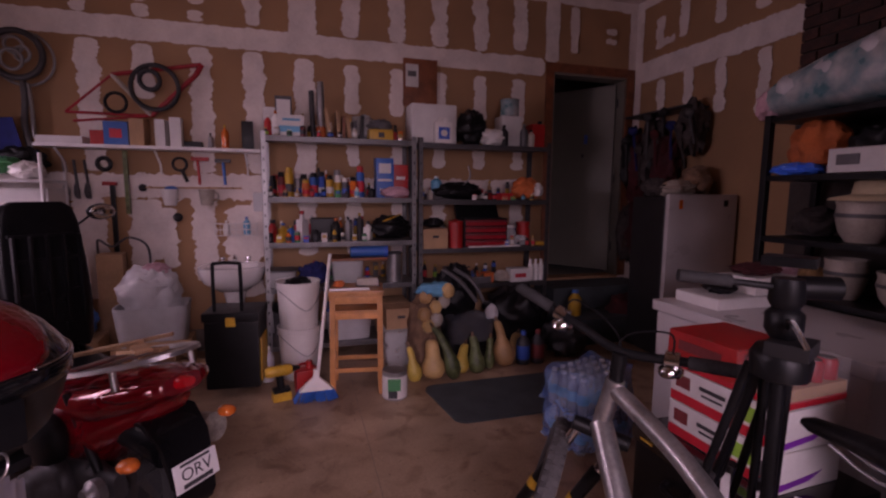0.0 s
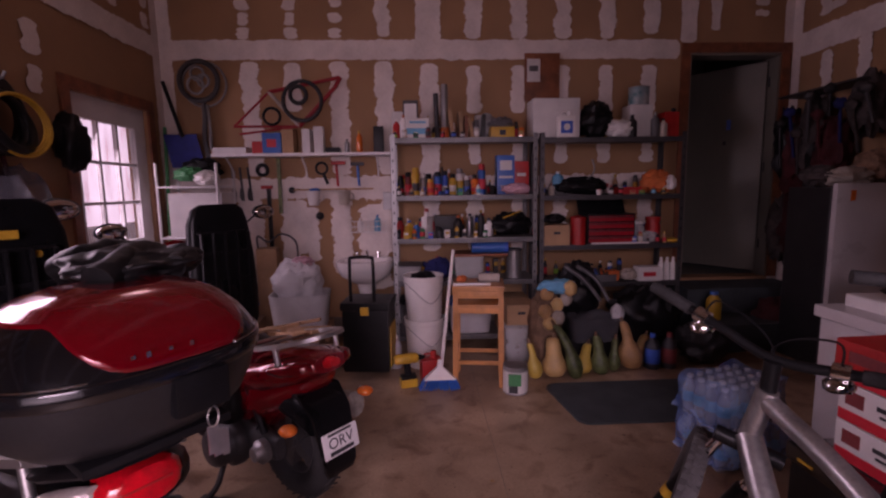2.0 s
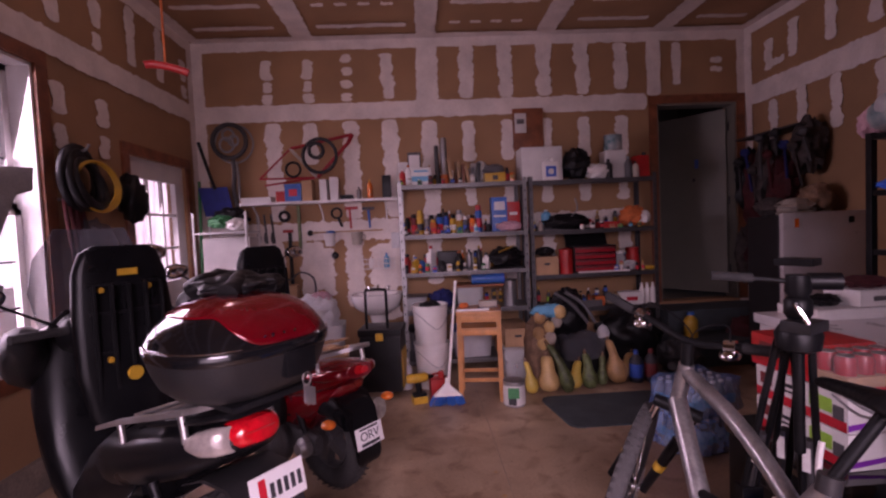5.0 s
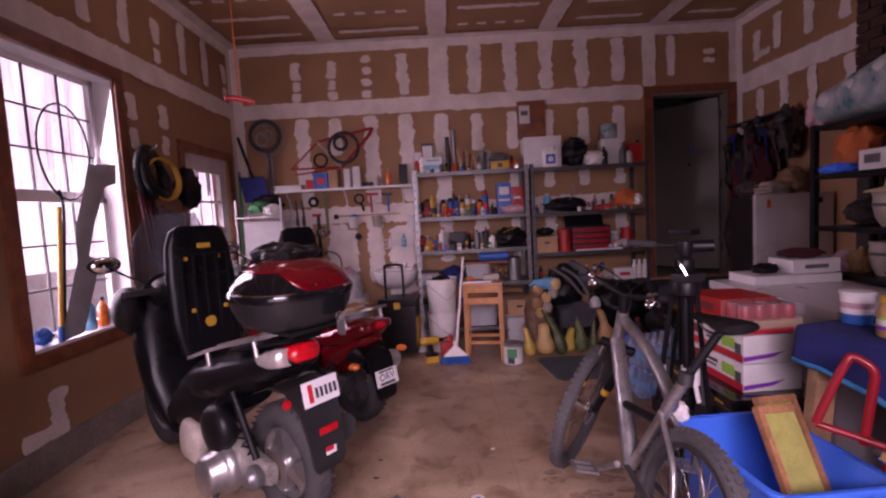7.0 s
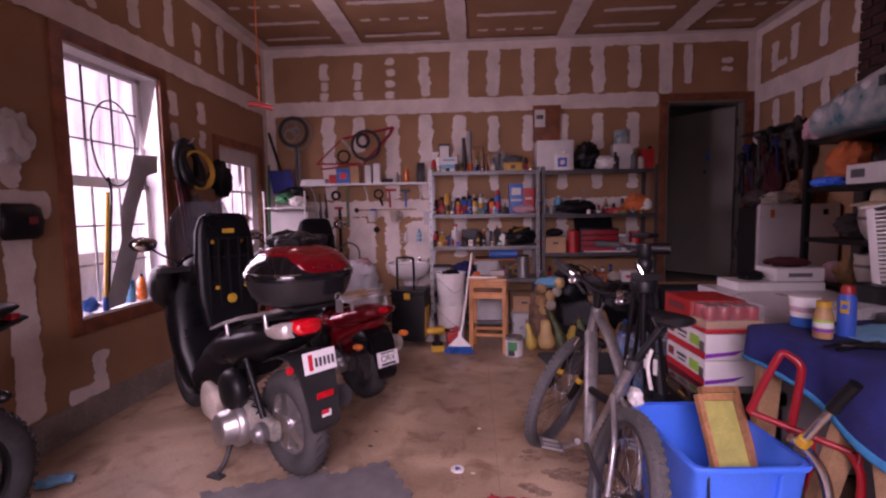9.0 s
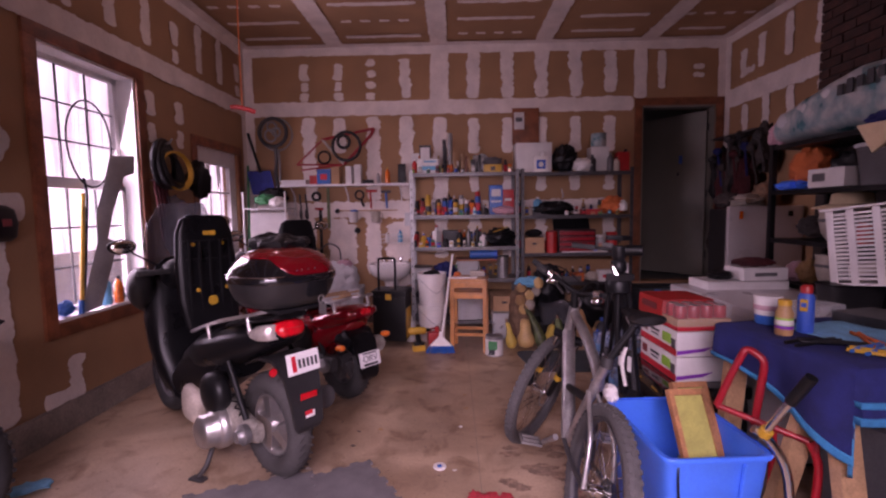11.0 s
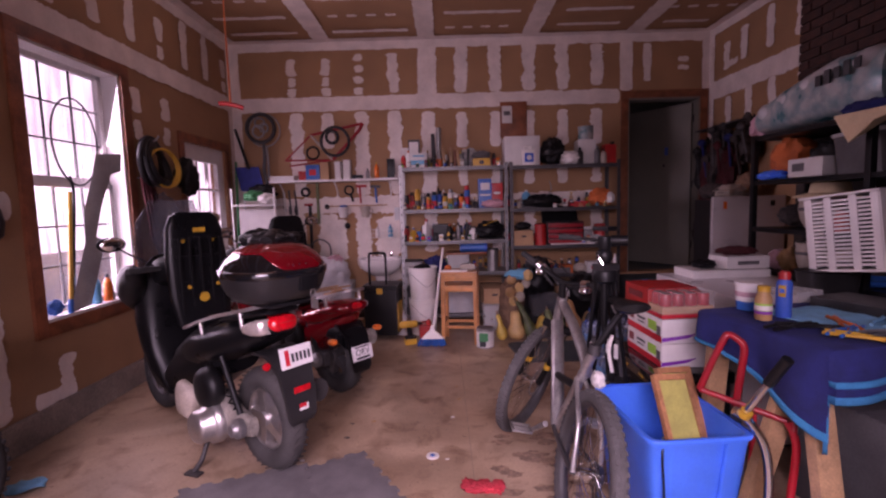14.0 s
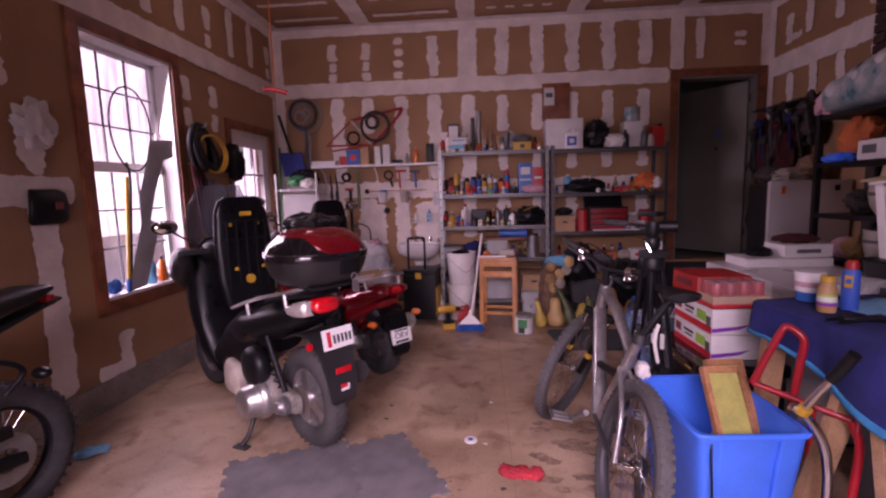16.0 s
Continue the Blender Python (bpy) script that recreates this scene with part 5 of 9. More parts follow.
def carton(x, y, z, w, d, h, rz, m, label, name="cardboard_box", cat="box", tape=None, group="", stripes=()):
    ob = thing(name, (x, y, z), rz, label, cat, group)
    b = part("body", box(B(), (0, 0, h / 2), (w, d, h), 0, 0.004), m, ob)
    bm = B()
    for s in (-1, 1):
        box(bm, (0, s * d * 0.252, h + 0.002), (w * 0.99, d * 0.49, 0.003), 0, 0)
        part("flap", bm, m, b)
        bm = B()
    bm.free()
    if tape:
        part("tape", box(B(), (0, 0, h + 0.005), (w * 1.0, 0.05, 0.001)), tape, b)
    for (u, v, sw, sh, mm) in stripes:
        part("print", box(B(), (u * w, -d / 2 - 0.0015, v * h), (sw * w, 0.001, sh * h)), mm, b)
    return ob


def bag(name, c, s, m, label, cat="bag", seed=1, amp=0.35, knot=None):
    z0 = c[2] - s[2]
    bm = blob(B(), c, s, seed, amp, 34, 20, 3.2, None, z0 + s[2] * 0.12)
    blob(bm, (c[0] + s[0] * 0.2, c[1], c[2] + s[2] * 0.25), (s[0] * 0.7, s[1] * 0.8, s[2] * 0.75), seed + 5, amp * 1.2, 28, 16, 4.0)
    return single(name, bm, m, label, cat)


def lidded_tub(x, y, z, w, d, h, rz, label, tub=CLEARPL, lid=GREYPL):
    ob = thing("storage_tub", (x, y, z), rz, label, "storage tub")
    bm = B()
    n = 24
    def rr(sx, sy, zz):
        return [(sx / 2 * math.copysign(abs(math.cos(a)) ** 0.35, math.cos(a)), sy / 2 * math.copysign(abs(math.sin(a)) ** 0.35, math.sin(a)), zz) for a in [2 * math.pi * (k + 0.5) / n for k in range(n)]]
    loft(bm, [rr(w * 0.86, d * 0.86, 0), rr(w * 0.98, d * 0.98, h * 0.92), rr(w * 0.94, d * 0.94, h * 0.92), rr(w * 0.82, d * 0.82, 0.006)])
    part("tub", bm, tub, ob)
    if lid:
        part("lid", loft(B(), [rr(w, d, h * 0.90), rr(w * 1.03, d * 1.03, h * 0.93), rr(w * 1.03, d * 1.03, h * 0.98), rr(w * 0.9, d * 0.9, h)]), lid, ob)
    return ob


# ---- steel shelving on the back wall ----
def shelving(x0, x1, y0, y1, levels, m, edge, label, top=1.83):
    ob = thing("shelving_unit", (x0, y0, 0), 0, label, "shelf", "steel shelving units on the back wall", True)
    for x, sx in ((x0, 1), (x1, -1)):
        for y, sy in ((y0, 1), (y1, -1)):
            bm = bb(min(x, x + sx * 0.038), max(x, x + sx * 0.038), min(y, y + sy * 0.003), max(y, y + sy * 0.003), 0, top)
            bb(min(x, x + sx * 0.003), max(x, x + sx * 0.003), min(y, y + sy * 0.038), max(y, y + sy * 0.038), 0, top, 0, bm)
            post = part("post", bm, edge if x == x0 else m, ob)
            bm = B()
            for k in range(20):
                z = 0.06 + k * (top - 0.1) / 20
                box(bm, (x + sx * 0.019, y - 0.0012 if sy > 0 else y + 0.0012, z), (0.010, 0.001, 0.022))
            tagged(part("slot_row", bm, BLACKM, post), kind="stuff")
    for z in levels:
        bm = bb(x0 + 0.004, x1 - 0.004, y0 + 0.004, y1 - 0.004, z - 0.018, z, 0.002)
        bb(x0 + 0.004, x1 - 0.004, y0 + 0.0045, y0 + 0.02, z - 0.042, z - 0.001, 0.003, bm)
        part("shelf", bm, m, ob)
    return ob


SY0, SY1 = 4.93, 5.34
LV = (0.12, 0.60, 0.965, 1.325, 1.80)
RV = (0.12, 0.555, 0.885, 1.31, 1.79)
shelving(-0.36, 0.865, SY0, SY1, LV, GALV, STEEL, "light grey slotted steel shelving crowded with cans and tools")
shelving(0.885, 2.13, SY0, SY1, RV, DSTEEL, GREYPL, "dark grey steel shelving crowded with boxes and tools")

rnd = random.Random(9)
# row of cans on the second shelf: x, radius, height, kind
PAL = (BLACKP, MAROON, YEL, STEEL, ORANGE, BLUEP, BLUEINK, YEL, WHITEPL, GREYPL, AMBER, BLUEP)
CAPS = (BLACKP, BLACKP, YEL, WHITEPL, YEL, BLACKP, BLACKP, BLACKP, STEEL, WHITEPL, BLACKP, REDPL)
HS = (0.17, 0.2, 0.235, 0.19, 0.14, 0.2, 0.21, 0.18, 0.225, 0.16, 0.17, 0.26)
NM = ("black", "dark red", "tall yellow", "silver", "small orange", "blue", "dark blue", "yellow", "white", "grey", "amber", "tall blue")
for k in range(12):
    x = -0.285 + 0.063 * k
    spray_can(x, 5.05 + rnd.uniform(-0.03, 0.05), LV[3], 0.027 + 0.003 * (k % 3), HS[k], PAL[k], CAPS[k], NM[k] + " can standing on the steel shelf")
for k in range(8):
    x = -0.27 + 0.075 * k
    spray_can(x, 5.22, LV[3], 0.03, rnd.uniform(0.13, 0.2), rnd.choice(PAL), rnd.choice(CAPS), "dull coloured can behind others on the shelf")
carton(0.62, 5.12, LV[3], 0.15, 0.12, 0.33, 0, BLUEP, "tall blue and white carton on the shelf", "carton", stripes=((0, 0.75, 0.7, 0.25, PAPERW), (0.0, 0.45, 0.8, 0.06, PAPERW), (0, 0.2, 0.6, 0.06, PAPERW)))
carton(0.76, 5.14, LV[3], 0.13, 0.12, 0.28, 0, REDPL, "red carton on the shelf", "carton", stripes=((0, 0.6, 0.6, 0.1, PAPERW), (0, 0.25, 0.6, 0.08, PAPERW)))
bag("folded_cloth", (0.70, 5.02, LV[3] + 0.045), (0.12, 0.07, 0.045), PINKF, "pale lilac folded cloth on the shelf", "cloth", 3)
bottle(0.50, 5.02, LV[3], 0.03, 0.09, BLACKP, WHITEPL, "small black jar with white lid on shelf", "jar")

# top shelf
T1, T2 = LV[4], RV[4]
bottle(-0.31, 5.08, T1, 0.03, 0.17, REDPL, WHITEPL, "small red bottle on the top shelf")
bottle(-0.25, 5.05, T1, 0.03, 0.2, WHITEPL, ORANGE, "white bottle with orange cap on top shelf")
carton(-0.13, 5.04, T1, 0.19, 0.14, 0.16, 0, PAPERW, "white and blue tissue carton on the top shelf", "carton", stripes=((0, 0.35, 0.98, 0.3, CYANINK), (0, 0.8, 0.7, 0.12, CYANINK)))
carton(-0.19, 5.18, T1, 0.13, 0.1, 0.33, 0, GREYPL, "grey framed box on the top shelf", "carton", stripes=((0, 0.7, 0.8, 0.45, PAPERW),))
carton(-0.30, 5.2, T1, 0.10, 0.1, 0.24, 8, PAPERW, "small white carton on the top shelf", "carton")
tb = thing("caulk_gun", (0.10, 5.12, T1), 0, "grey sealant gun standing upright with orange nozzle", "tool")
part("barrel", lathe(B(), [(0.03, 0.10), (0.03, 0.42), (0.024, 0.46), (0.01, 0.46)], n=16), STEEL, tb)
part("nozzle", lathe(B(), [(0.035, 0.0), (0.035, 0.10), (0.03, 0.10)], n=16), ORANGE, tb)
single("pipe_offcut", cyl(B(), (0.04, 5.2, T1), (0.03, 5.2, T1 + 0.40), 0.022), DSTEEL, "dark upright pipe on the top shelf", "pipe")
for k, (x, h, m) in enumerate(((0.17, 0.24, CARD), (0.24, 0.22, PINE), (0.28, 0.19, CEDAR), (0.33, 0.17, CARD), (0.38, 0.15, GREYPL), (0.43, 0.2, DGREYPL))):
    bm = box(B(), (0, 0, h / 2), (0.03, 0.14, h), 0, 0.003, pose(x, 5.1 + 0.02 * (k % 3), T1 + 0.004, 0, -8 + 5 * (k % 3), 0))
    single("picture_frame" if k < 3 else "book", bm, m, ("brown wooden frame" if k < 3 else "worn book") + " leaning among others on the top shelf", "frame" if k < 3 else "book", "leaning frames and books")
carton(0.58, 5.06, T1, 0.20, 0.14, 0.085, 0, YEL, "yellow plastic tool case on the top shelf", "tool_case", "case", stripes=((0, 0.5, 0.25, 0.5, INK),))
bag("work_glove", (0.58, 5.07, T1 + 0.125), (0.10, 0.06, 0.05), GREYPL, "grey work glove on a yellow case", "glove", 8)
bag("plastic_bag", (0.45, 5.2, T1 + 0.11), (0.11, 0.08, 0.11), CLEARPL, "clear plastic bag on the top shelf", "bag", 12)
carton(1.05, 5.17, T2 + 0.004, 0.40, 0.26, 0.33, 0, PAPERW, "large white carton on the top shelf", "carton", PAPERW)
jg = thing("jug", (1.11, 4.98, T2), 0, "white plastic jug with a blue label", "jug")
part("body", box(B(), (0, 0, 0.09), (0.155, 0.07, 0.18), 0, 0.02), WHITEPL, jg)
part("cap", cyl(B(), (0.03, 0, 0.18), (0.03, 0, 0.215), 0.022), WHITEPL, jg)
part("handle", tube(B(), [(-0.05, 0, 0.17), (-0.03, 0, 0.215), (0.01, 0, 0.205)], 0.01, 8, 4), WHITEPL, jg)
part("paper_label", box(B(), (0, -0.036, 0.085), (0.10, 0.002, 0.10)), BLUEINK, jg)
part("paper_label", lathe(B(), [(0, 0), (0.028, 0), (0.028, 0.002), (0, 0.002)], m=pose(0, -0.0375, 0.085, 90, 0, 0)), PAPERW, jg)
bag("black_bag", (1.40, 5.10, T2 + 0.15), (0.14, 0.12, 0.15), BLACKP, "crumpled black bag on the top shelf", "bag", 21)
bag("white_bag", (1.60, 5.06, T2 + 0.075), (0.13, 0.08, 0.075), WHITEPL, "crumpled white bag on the top shelf", "bag", 23)
carton(1.80, 5.16, T2, 0.2, 0.18, 0.28, 0, PAPERW, "white carton on the top shelf", "carton")
tn = thing("tin", (1.80, 5.14, T2 + 0.288), 0, "pale aqua paint tin on a carton", "tin")
part("body", cyl(B(), (0, 0, 0), (0, 0, 0.14), 0.085, n=22), TEAL, tn)
part("lid", cyl(B(), (0, 0, 0.14), (0, 0, 0.15), 0.088, n=22), STEEL, tn)
for x, h, r, m, c in ((1.70, 0.19, 0.04, DGREYPL, BLACKP), (1.90, 0.21, 0.035, GREYPL, STEEL), (1.97, 0.16, 0.035, STONEC, BLACKP)):
    bottle(x, 5.03, T2, r, h, m, c, "dark bottle on the top shelf")
cn = thing("fuel_can", (2.06, 5.12, T2), 0, "red metal fuel can on the top shelf", "can")
part("body", box(B(), (0, 0, 0.11), (0.13, 0.14, 0.22), 0, 0.012), REDPL, cn)
part("cap", cyl(B(), (0.03, -0.03, 0.22), (0.03, -0.03, 0.25), 0.02), BLACKP, cn)

# third shelf
Z = LV[2]
for x, r, h, m, c, sq in ((-0.30, 0.033, 0.17, REDPL, BLACKP, 0), (-0.22, 0.035, 0.15, YEL, BLUEP, 1), (-0.16, 0.03, 0.13, BLUEP, YEL, 0), (-0.07, 0.042, 0.25, WHITEPL, REDPL, 1), (0.20, 0.035, 0.19, BLACKP, ORANGE, 0), (0.30, 0.026, 0.2, STEEL, BLACKP, 0), (0.40, 0.026, 0.23, DGREYPL, YEL, 0), (0.47, 0.045, 0.15, WHITEPL, GREYPL, 1)):
    bottle(x, 5.03 + rnd.uniform(-0.02, 0.04), Z, r, h, m, c, "plastic bottle of garage fluid on the shelf", "bottle", "bottles on the third shelf", 0.4, None, bool(sq))
carton(0.11, 5.16, Z, 0.22, 0.14, 0.18, 0, BLACKP, "black box on the shelf", "carton")
bag("black_bag", (0.66, 5.08, Z + 0.10), (0.17, 0.12, 0.10), BLACKP, "soft black tool bag on the shelf", "bag", 31)
single("file", cyl(B(), (0.58, 4.97, Z + 0.16), (0.74, 5.0, Z + 0.22), 0.006), YEL, "thin brass rod lying on the bag", "tool")
# fourth shelf
Z = LV[1]
lidded_tub(-0.24, 5.06, Z, 0.24, 0.24, 0.14, 0, "clear lidded tub on the shelf")
bag("navy_bag", (0.02, 5.05, Z + 0.09), (0.12, 0.10, 0.09), NAVY, "navy cloth bag on the shelf", "bag", 33)
lidded_tub(0.29, 5.08, Z, 0.28, 0.24, 0.22, 0, "clear lidded tub of parts on the shelf", CLEARPL, GREYPL)
cs = thing("tool_case", (0.46, 4.99, Z + 0.225), 0, "blue cylindrical tool case lying on the shelf", "case")
part("body", cyl(B(), (-0.15, 0, 0.05), (0.13, 0, 0.05), 0.05, n=18), BLUEP, cs)
part("end_cap", cyl(B(), (0.13, 0, 0.05), (0.16, 0, 0.05), 0.056, n=18), BLUEINK, cs)
single("board", bb(0.15, 0.62, 4.955, 5.25, Z + 0.20, Z + 0.222, 0.003), CEDAR, "reddish wooden board under a blue case", "board")
cn2 = thing("canister", (0.69, 5.05, Z), 0, "brushed metal canister on the shelf", "canister")
part("body", cyl(B(), (0, 0, 0), (0, 0, 0.24), 0.065, n=22), STEEL, cn2)
part("lid", cyl(B(), (0, 0, 0.24), (0, 0, 0.255), 0.068, n=22), DSTEEL, cn2)
# bottom shelf
lidded_tub(-0.15, 5.12, LV[0], 0.34, 0.32, 0.3, 0, "grey lidded tub on the bottom shelf", GREYPL, BLACKP)
lidded_tub(0.30, 5.12, LV[0], 0.40, 0.32, 0.28, 0, "clear lidded tub with blue things on the bottom shelf", MILKY, BLUEP)
carton(0.68, 5.1, LV[0], 0.26, 0.28, 0.3, 0, CARD, "brown cardboard box on the bottom shelf")

# right unit
Z = RV[3]
bottle(1.00, 5.0, Z, 0.025, 0.1, STONEC, REDPL, "tiny bottle with red cap on shelf")
bag("tool_roll", (1.28, 5.06, Z + 0.075), (0.22, 0.10, 0.075), BLACKP, "black canvas tool roll on the shelf", "bag", 41)
single("bracket", tube(B(), [(1.30, 4.98, Z + 0.13), (1.36, 4.97, Z + 0.2), (1.34, 4.97, Z + 0.30)], 0.007, 6, 3), STEEL, "thin steel bracket on the tool roll", "bracket")
carton(1.68, 5.03, Z, 0.2, 0.12, 0.06, 0, REDPL, "flat red box on the shelf", "carton")
bag("orange_rag", (1.95, 5.06, Z + 0.10), (0.13, 0.1, 0.10), ORANGE, "crumpled orange rag on the shelf", "cloth", 43)
bag("white_rag", (2.03, 5.0, Z + 0.09), (0.06, 0.05, 0.06), WHITEPL, "white rag beside an orange bundle", "cloth", 44)
carton(1.16, 5.15, Z, 0.3, 0.16, 0.05, 0, GREYPL, "grey tray on the shelf", "tray")
bottle(1.12, 5.22, Z + 0.06, 0.05, 0.15, CYANINK, WHITEPL, "pale blue bottle on the shelf")
Z = RV[2]
# hand hole isn't cut: a flat near-black patch paints the shade inside it
carton(1.04, 5.04, Z, 0.22, 0.2, 0.17, 0, CARD, "brown cardboard box with a hand hole painted dark", stripes=((0, 0.62, 0.25, 0.13, INK),))
bag("cable_coil", (1.04, 5.04, Z + 0.22), (0.09, 0.07, 0.045), BLACKP, "coil of black cable on a cardboard box", "cable", 47)
cn3 = thing("canister", (1.24, 5.0, Z), 0, "red metal canister beside the tool chest", "canister")
part("body", cyl(B(), (0, 0, 0), (0, 0, 0.22), 0.065, n=20), REDPL, cn3)
part("lid", lathe(B(), [(0.067, 0.22), (0.067, 0.235), (0.02, 0.25)], n=20), REDPL, cn3)
tc = thing("tool_chest", (1.52, 5.06, Z), 0, "red four-drawer tool chest with an open black lid", "tool chest")
part("case", box(B(), (0, 0.02, 0.13), (0.42, 0.22, 0.26), 0, 0.004), BLACKM, tc)
for k in range(4):
    dwr = part("drawer", box(B(), (0, -0.095, 0.04 + 0.06 * k), (0.39, 0.02, 0.048), 0, 0.003), REDENAM, tc)
    part("handle", box(B(), (0, -0.108, 0.054 + 0.06 * k), (0.38, 0.008, 0.008), 0, 0.002), DSTEEL, dwr)
part("lid", box(B(), (0, 0, 0), (0.42, 0.22, 0.02), 0, 0.004, pose(-0.02, 0.12, 0.335, 60, 0, 0)), BLACKM, tc)
single("ruler", bb(1.35, 1.85, 4.945, 4.97, Z + 0.001, Z + 0.014), WHITEPL, "white plastic straightedge along the shelf front", "ruler")
bottle(1.80, 5.05, Z, 0.055, 0.19, CLEARPL, WHITEPL, "clear jar with white lid on shelf", "jar", "", 0.8)
bottle(1.95, 5.1, Z, 0.065, 0.22, REDPL, REDPL, "red jar on the shelf", "jar", "", 0.9)
bag("plastic_bag", (1.86, 5.0, Z + 0.05), (0.08, 0.05, 0.05), CLEARPL, "clear plastic bag on the shelf", "bag", 48)
single("yellow_tape", torus(B(), (2.07, 5.0, Z + 0.02), (0, 0, 1), 0.04, 0.018, 20, 8), YEL, "roll of yellow tape on the shelf", "tape")
Z = RV[1]
dr1 = thing("cordless_drill", (1.25, 5.02, Z), 0, "yellow cordless drill lying on the shelf", "drill")
part("body", box(B(), (0, 0, 0.10), (0.16, 0.05, 0.06), 0, 0.012), YEL, dr1)
part("chuck", cyl(B(), (0.08, 0, 0.10), (0.14, 0, 0.10), 0.02, 0.012), BLACKP, dr1)
part("grip", box(B(), (-0.04, 0, 0.05), (0.04, 0.04, 0.10), 0, 0.01), BLACKP, dr1)
carton(1.42, 5.04, Z, 0.3, 0.2, 0.06, 0, GREYPL, "grey open tray of tools on the shelf", "tray")
for k in range(6):
    bm = cyl(B(), (1.30 + 0.05 * k, 4.97, Z + 0.07), (1.34 + 0.05 * k, 5.1, Z + 0.085), 0.012)
    single("screwdriver", bm, (YEL, REDPL, BLUEP, ORANGE, BLACKP, STEEL)[k], "small hand tool with coloured handle in a tray", "screwdriver", "hand tools in the tray")
carton(1.55, 5.0, Z + 0.0, 0.1, 0.08, 0.09, 10, ORANGE, "small orange box on the shelf", "carton")
bag("glove_pair", (1.70, 5.0, Z + 0.05), (0.08, 0.06, 0.05), STONEC, "pair of cream gloves on shelf", "glove", 52)
carton(1.86, 4.99, Z, 0.2, 0.11, 0.12, 0, PAPERW, "white carton with red print on the shelf", "carton", stripes=((0, 0.5, 0.55, 0.3, REDINK),))
for k in range(3):
    bottle(1.985 + 0.055 * k, 4.99, Z, 0.026, 0.2, WHITEPL, WHITEPL, "white capped bottle on the shelf front", "bottle", "white bottles in a row", 0.5)
lidded_tub(1.15, 5.15, RV[0], 0.36, 0.3, 0.28, 0, "grey tub on the bottom shelf", GREYPL, BLACKP)
carton(1.60, 5.12, RV[0], 0.4, 0.3, 0.28, 0, CARD, "brown cardboard box on the bottom shelf")
lidded_tub(1.95, 5.14, RV[0], 0.24, 0.3, 0.2, 0, "dark tub on the bottom shelf", DGREYPL, BLACKP)

# notice board above the shelves
nb = thing("notice_board", (1.0, BW, 2.2), 0, "brown pinboard with a white paper on the wall", "notice board", "", True)
part("board", bb(0.845, 1.165, BW - 0.035, BW - 0.017, 2.16, 2.58, 0.003), CEDAR, nb)
part("paper", bb(0.865, 0.985, BW - 0.0385, BW - 0.0365, 2.33, 2.53), PAPERW, nb)
part("print", bb(0.885, 0.965, BW - 0.0402, BW - 0.0392, 2.42, 2.47), GREYPL, nb)


# ---- stool, buckets, broom ----
def stool():
    ob = thing("stool", (0.28, 4.27, 0), -8, "orange varnished wooden bar stool", "stool")
    part("seat", box(B(), (0, 0, 0.70), (0.36, 0.30, 0.035), 0, 0.008), OAK, ob)
    for sx in (-1, 1):
        for sy in (-1, 1):
            loft_pts = [[(sx * (0.155 + 0.006 * (1 - t)) + a * 0.018, sy * (0.125 + 0.012 * (1 - t)) + b * 0.018, 0.685 * t) for a, b in ((-1, -1), (1, -1), (1, 1), (-1, 1))] for t in (0, 1)]
            part("leg", loft(B(), loft_pts), OAK, ob)
    for z in (0.15, 0.545):
        for s in (-1, 1):
            part("rail", box(B(), (0, s * 0.128, z if z > 0.3 else z + 0.02), (0.30, 0.018, 0.042 if z > 0.3 else 0.03), 0, 0.003), OAK, ob)
            part("rail", box(B(), (s * 0.158, 0, z + (0.0 if z > 0.3 else 0.06)), (0.018, 0.24, 0.042 if z > 0.3 else 0.03), 0, 0.003), OAK, ob)
    for s in (-1, 1):
        part("apron", box(B(), (0, s * 0.13, 0.655), (0.30, 0.018, 0.05), 0, 0.003), OAK, ob)
    part("lower_shelf", box(B(), (0, 0, 0.575), (0.33, 0.27, 0.018), 0, 0.003), OAK, ob)


stool()
bm = box(B(), (0.22, 4.16, 0.727), (0.26, 0.03, 0.016), -4, 0.004)
single("straightedge", bm, WHITEPL, "white plastic straightedge lying on the stool", "ruler")
pl = thing("hand_plane", (0.36, 4.30, 0.7185), -5, "cream sanding block on the stool", "sander")
part("body", box(B(), (0, 0, 0.03), (0.15, 0.07, 0.055), 0, 0.018), STONEC, pl)
part("base", box(B(), (0, 0, 0.004), (0.16, 0.075, 0.008), 0, 0.002), GREYPL, pl)
bag("orange_clamp", (0.16, 4.26, 0.745), (0.035, 0.03, 0.025), ORANGE, "orange clamp lying on the stool", "clamp", 61)


def bucket(z, label, top=True):
    ob = thing("bucket", (-0.11, 4.60, z), 20, label, "bucket", "stacked white buckets")
    part("wall", lathe(B(), [(0.128, 0), (0.132, 0.004), (0.15, 0.33), (0.156, 0.33), (0.156, 0.345), (0.151, 0.345), (0.152, 0.37), (0.158, 0.372), (0.158, 0.385), (0.148, 0.385), (0.127, 0.012), (0.001, 0.012)], n=34), WHITEPL, ob)
    part("handle", tube(B(), [(-0.155, 0, 0.34), (-0.13, -0.10, 0.30), (0, -0.165, 0.19), (0.13, -0.10, 0.30), (0.155, 0, 0.34)], 0.003, 6, 8), STEEL, ob)
    return ob


bucket(0.0, "white plastic bucket on the floor under another")
bucket(0.335, "white plastic bucket stacked on another")
bag("black_cloth", (-0.11, 4.60, 0.71), (0.09, 0.09, 0.035), BLACKP, "dark cloth in the top bucket", "cloth", 64)

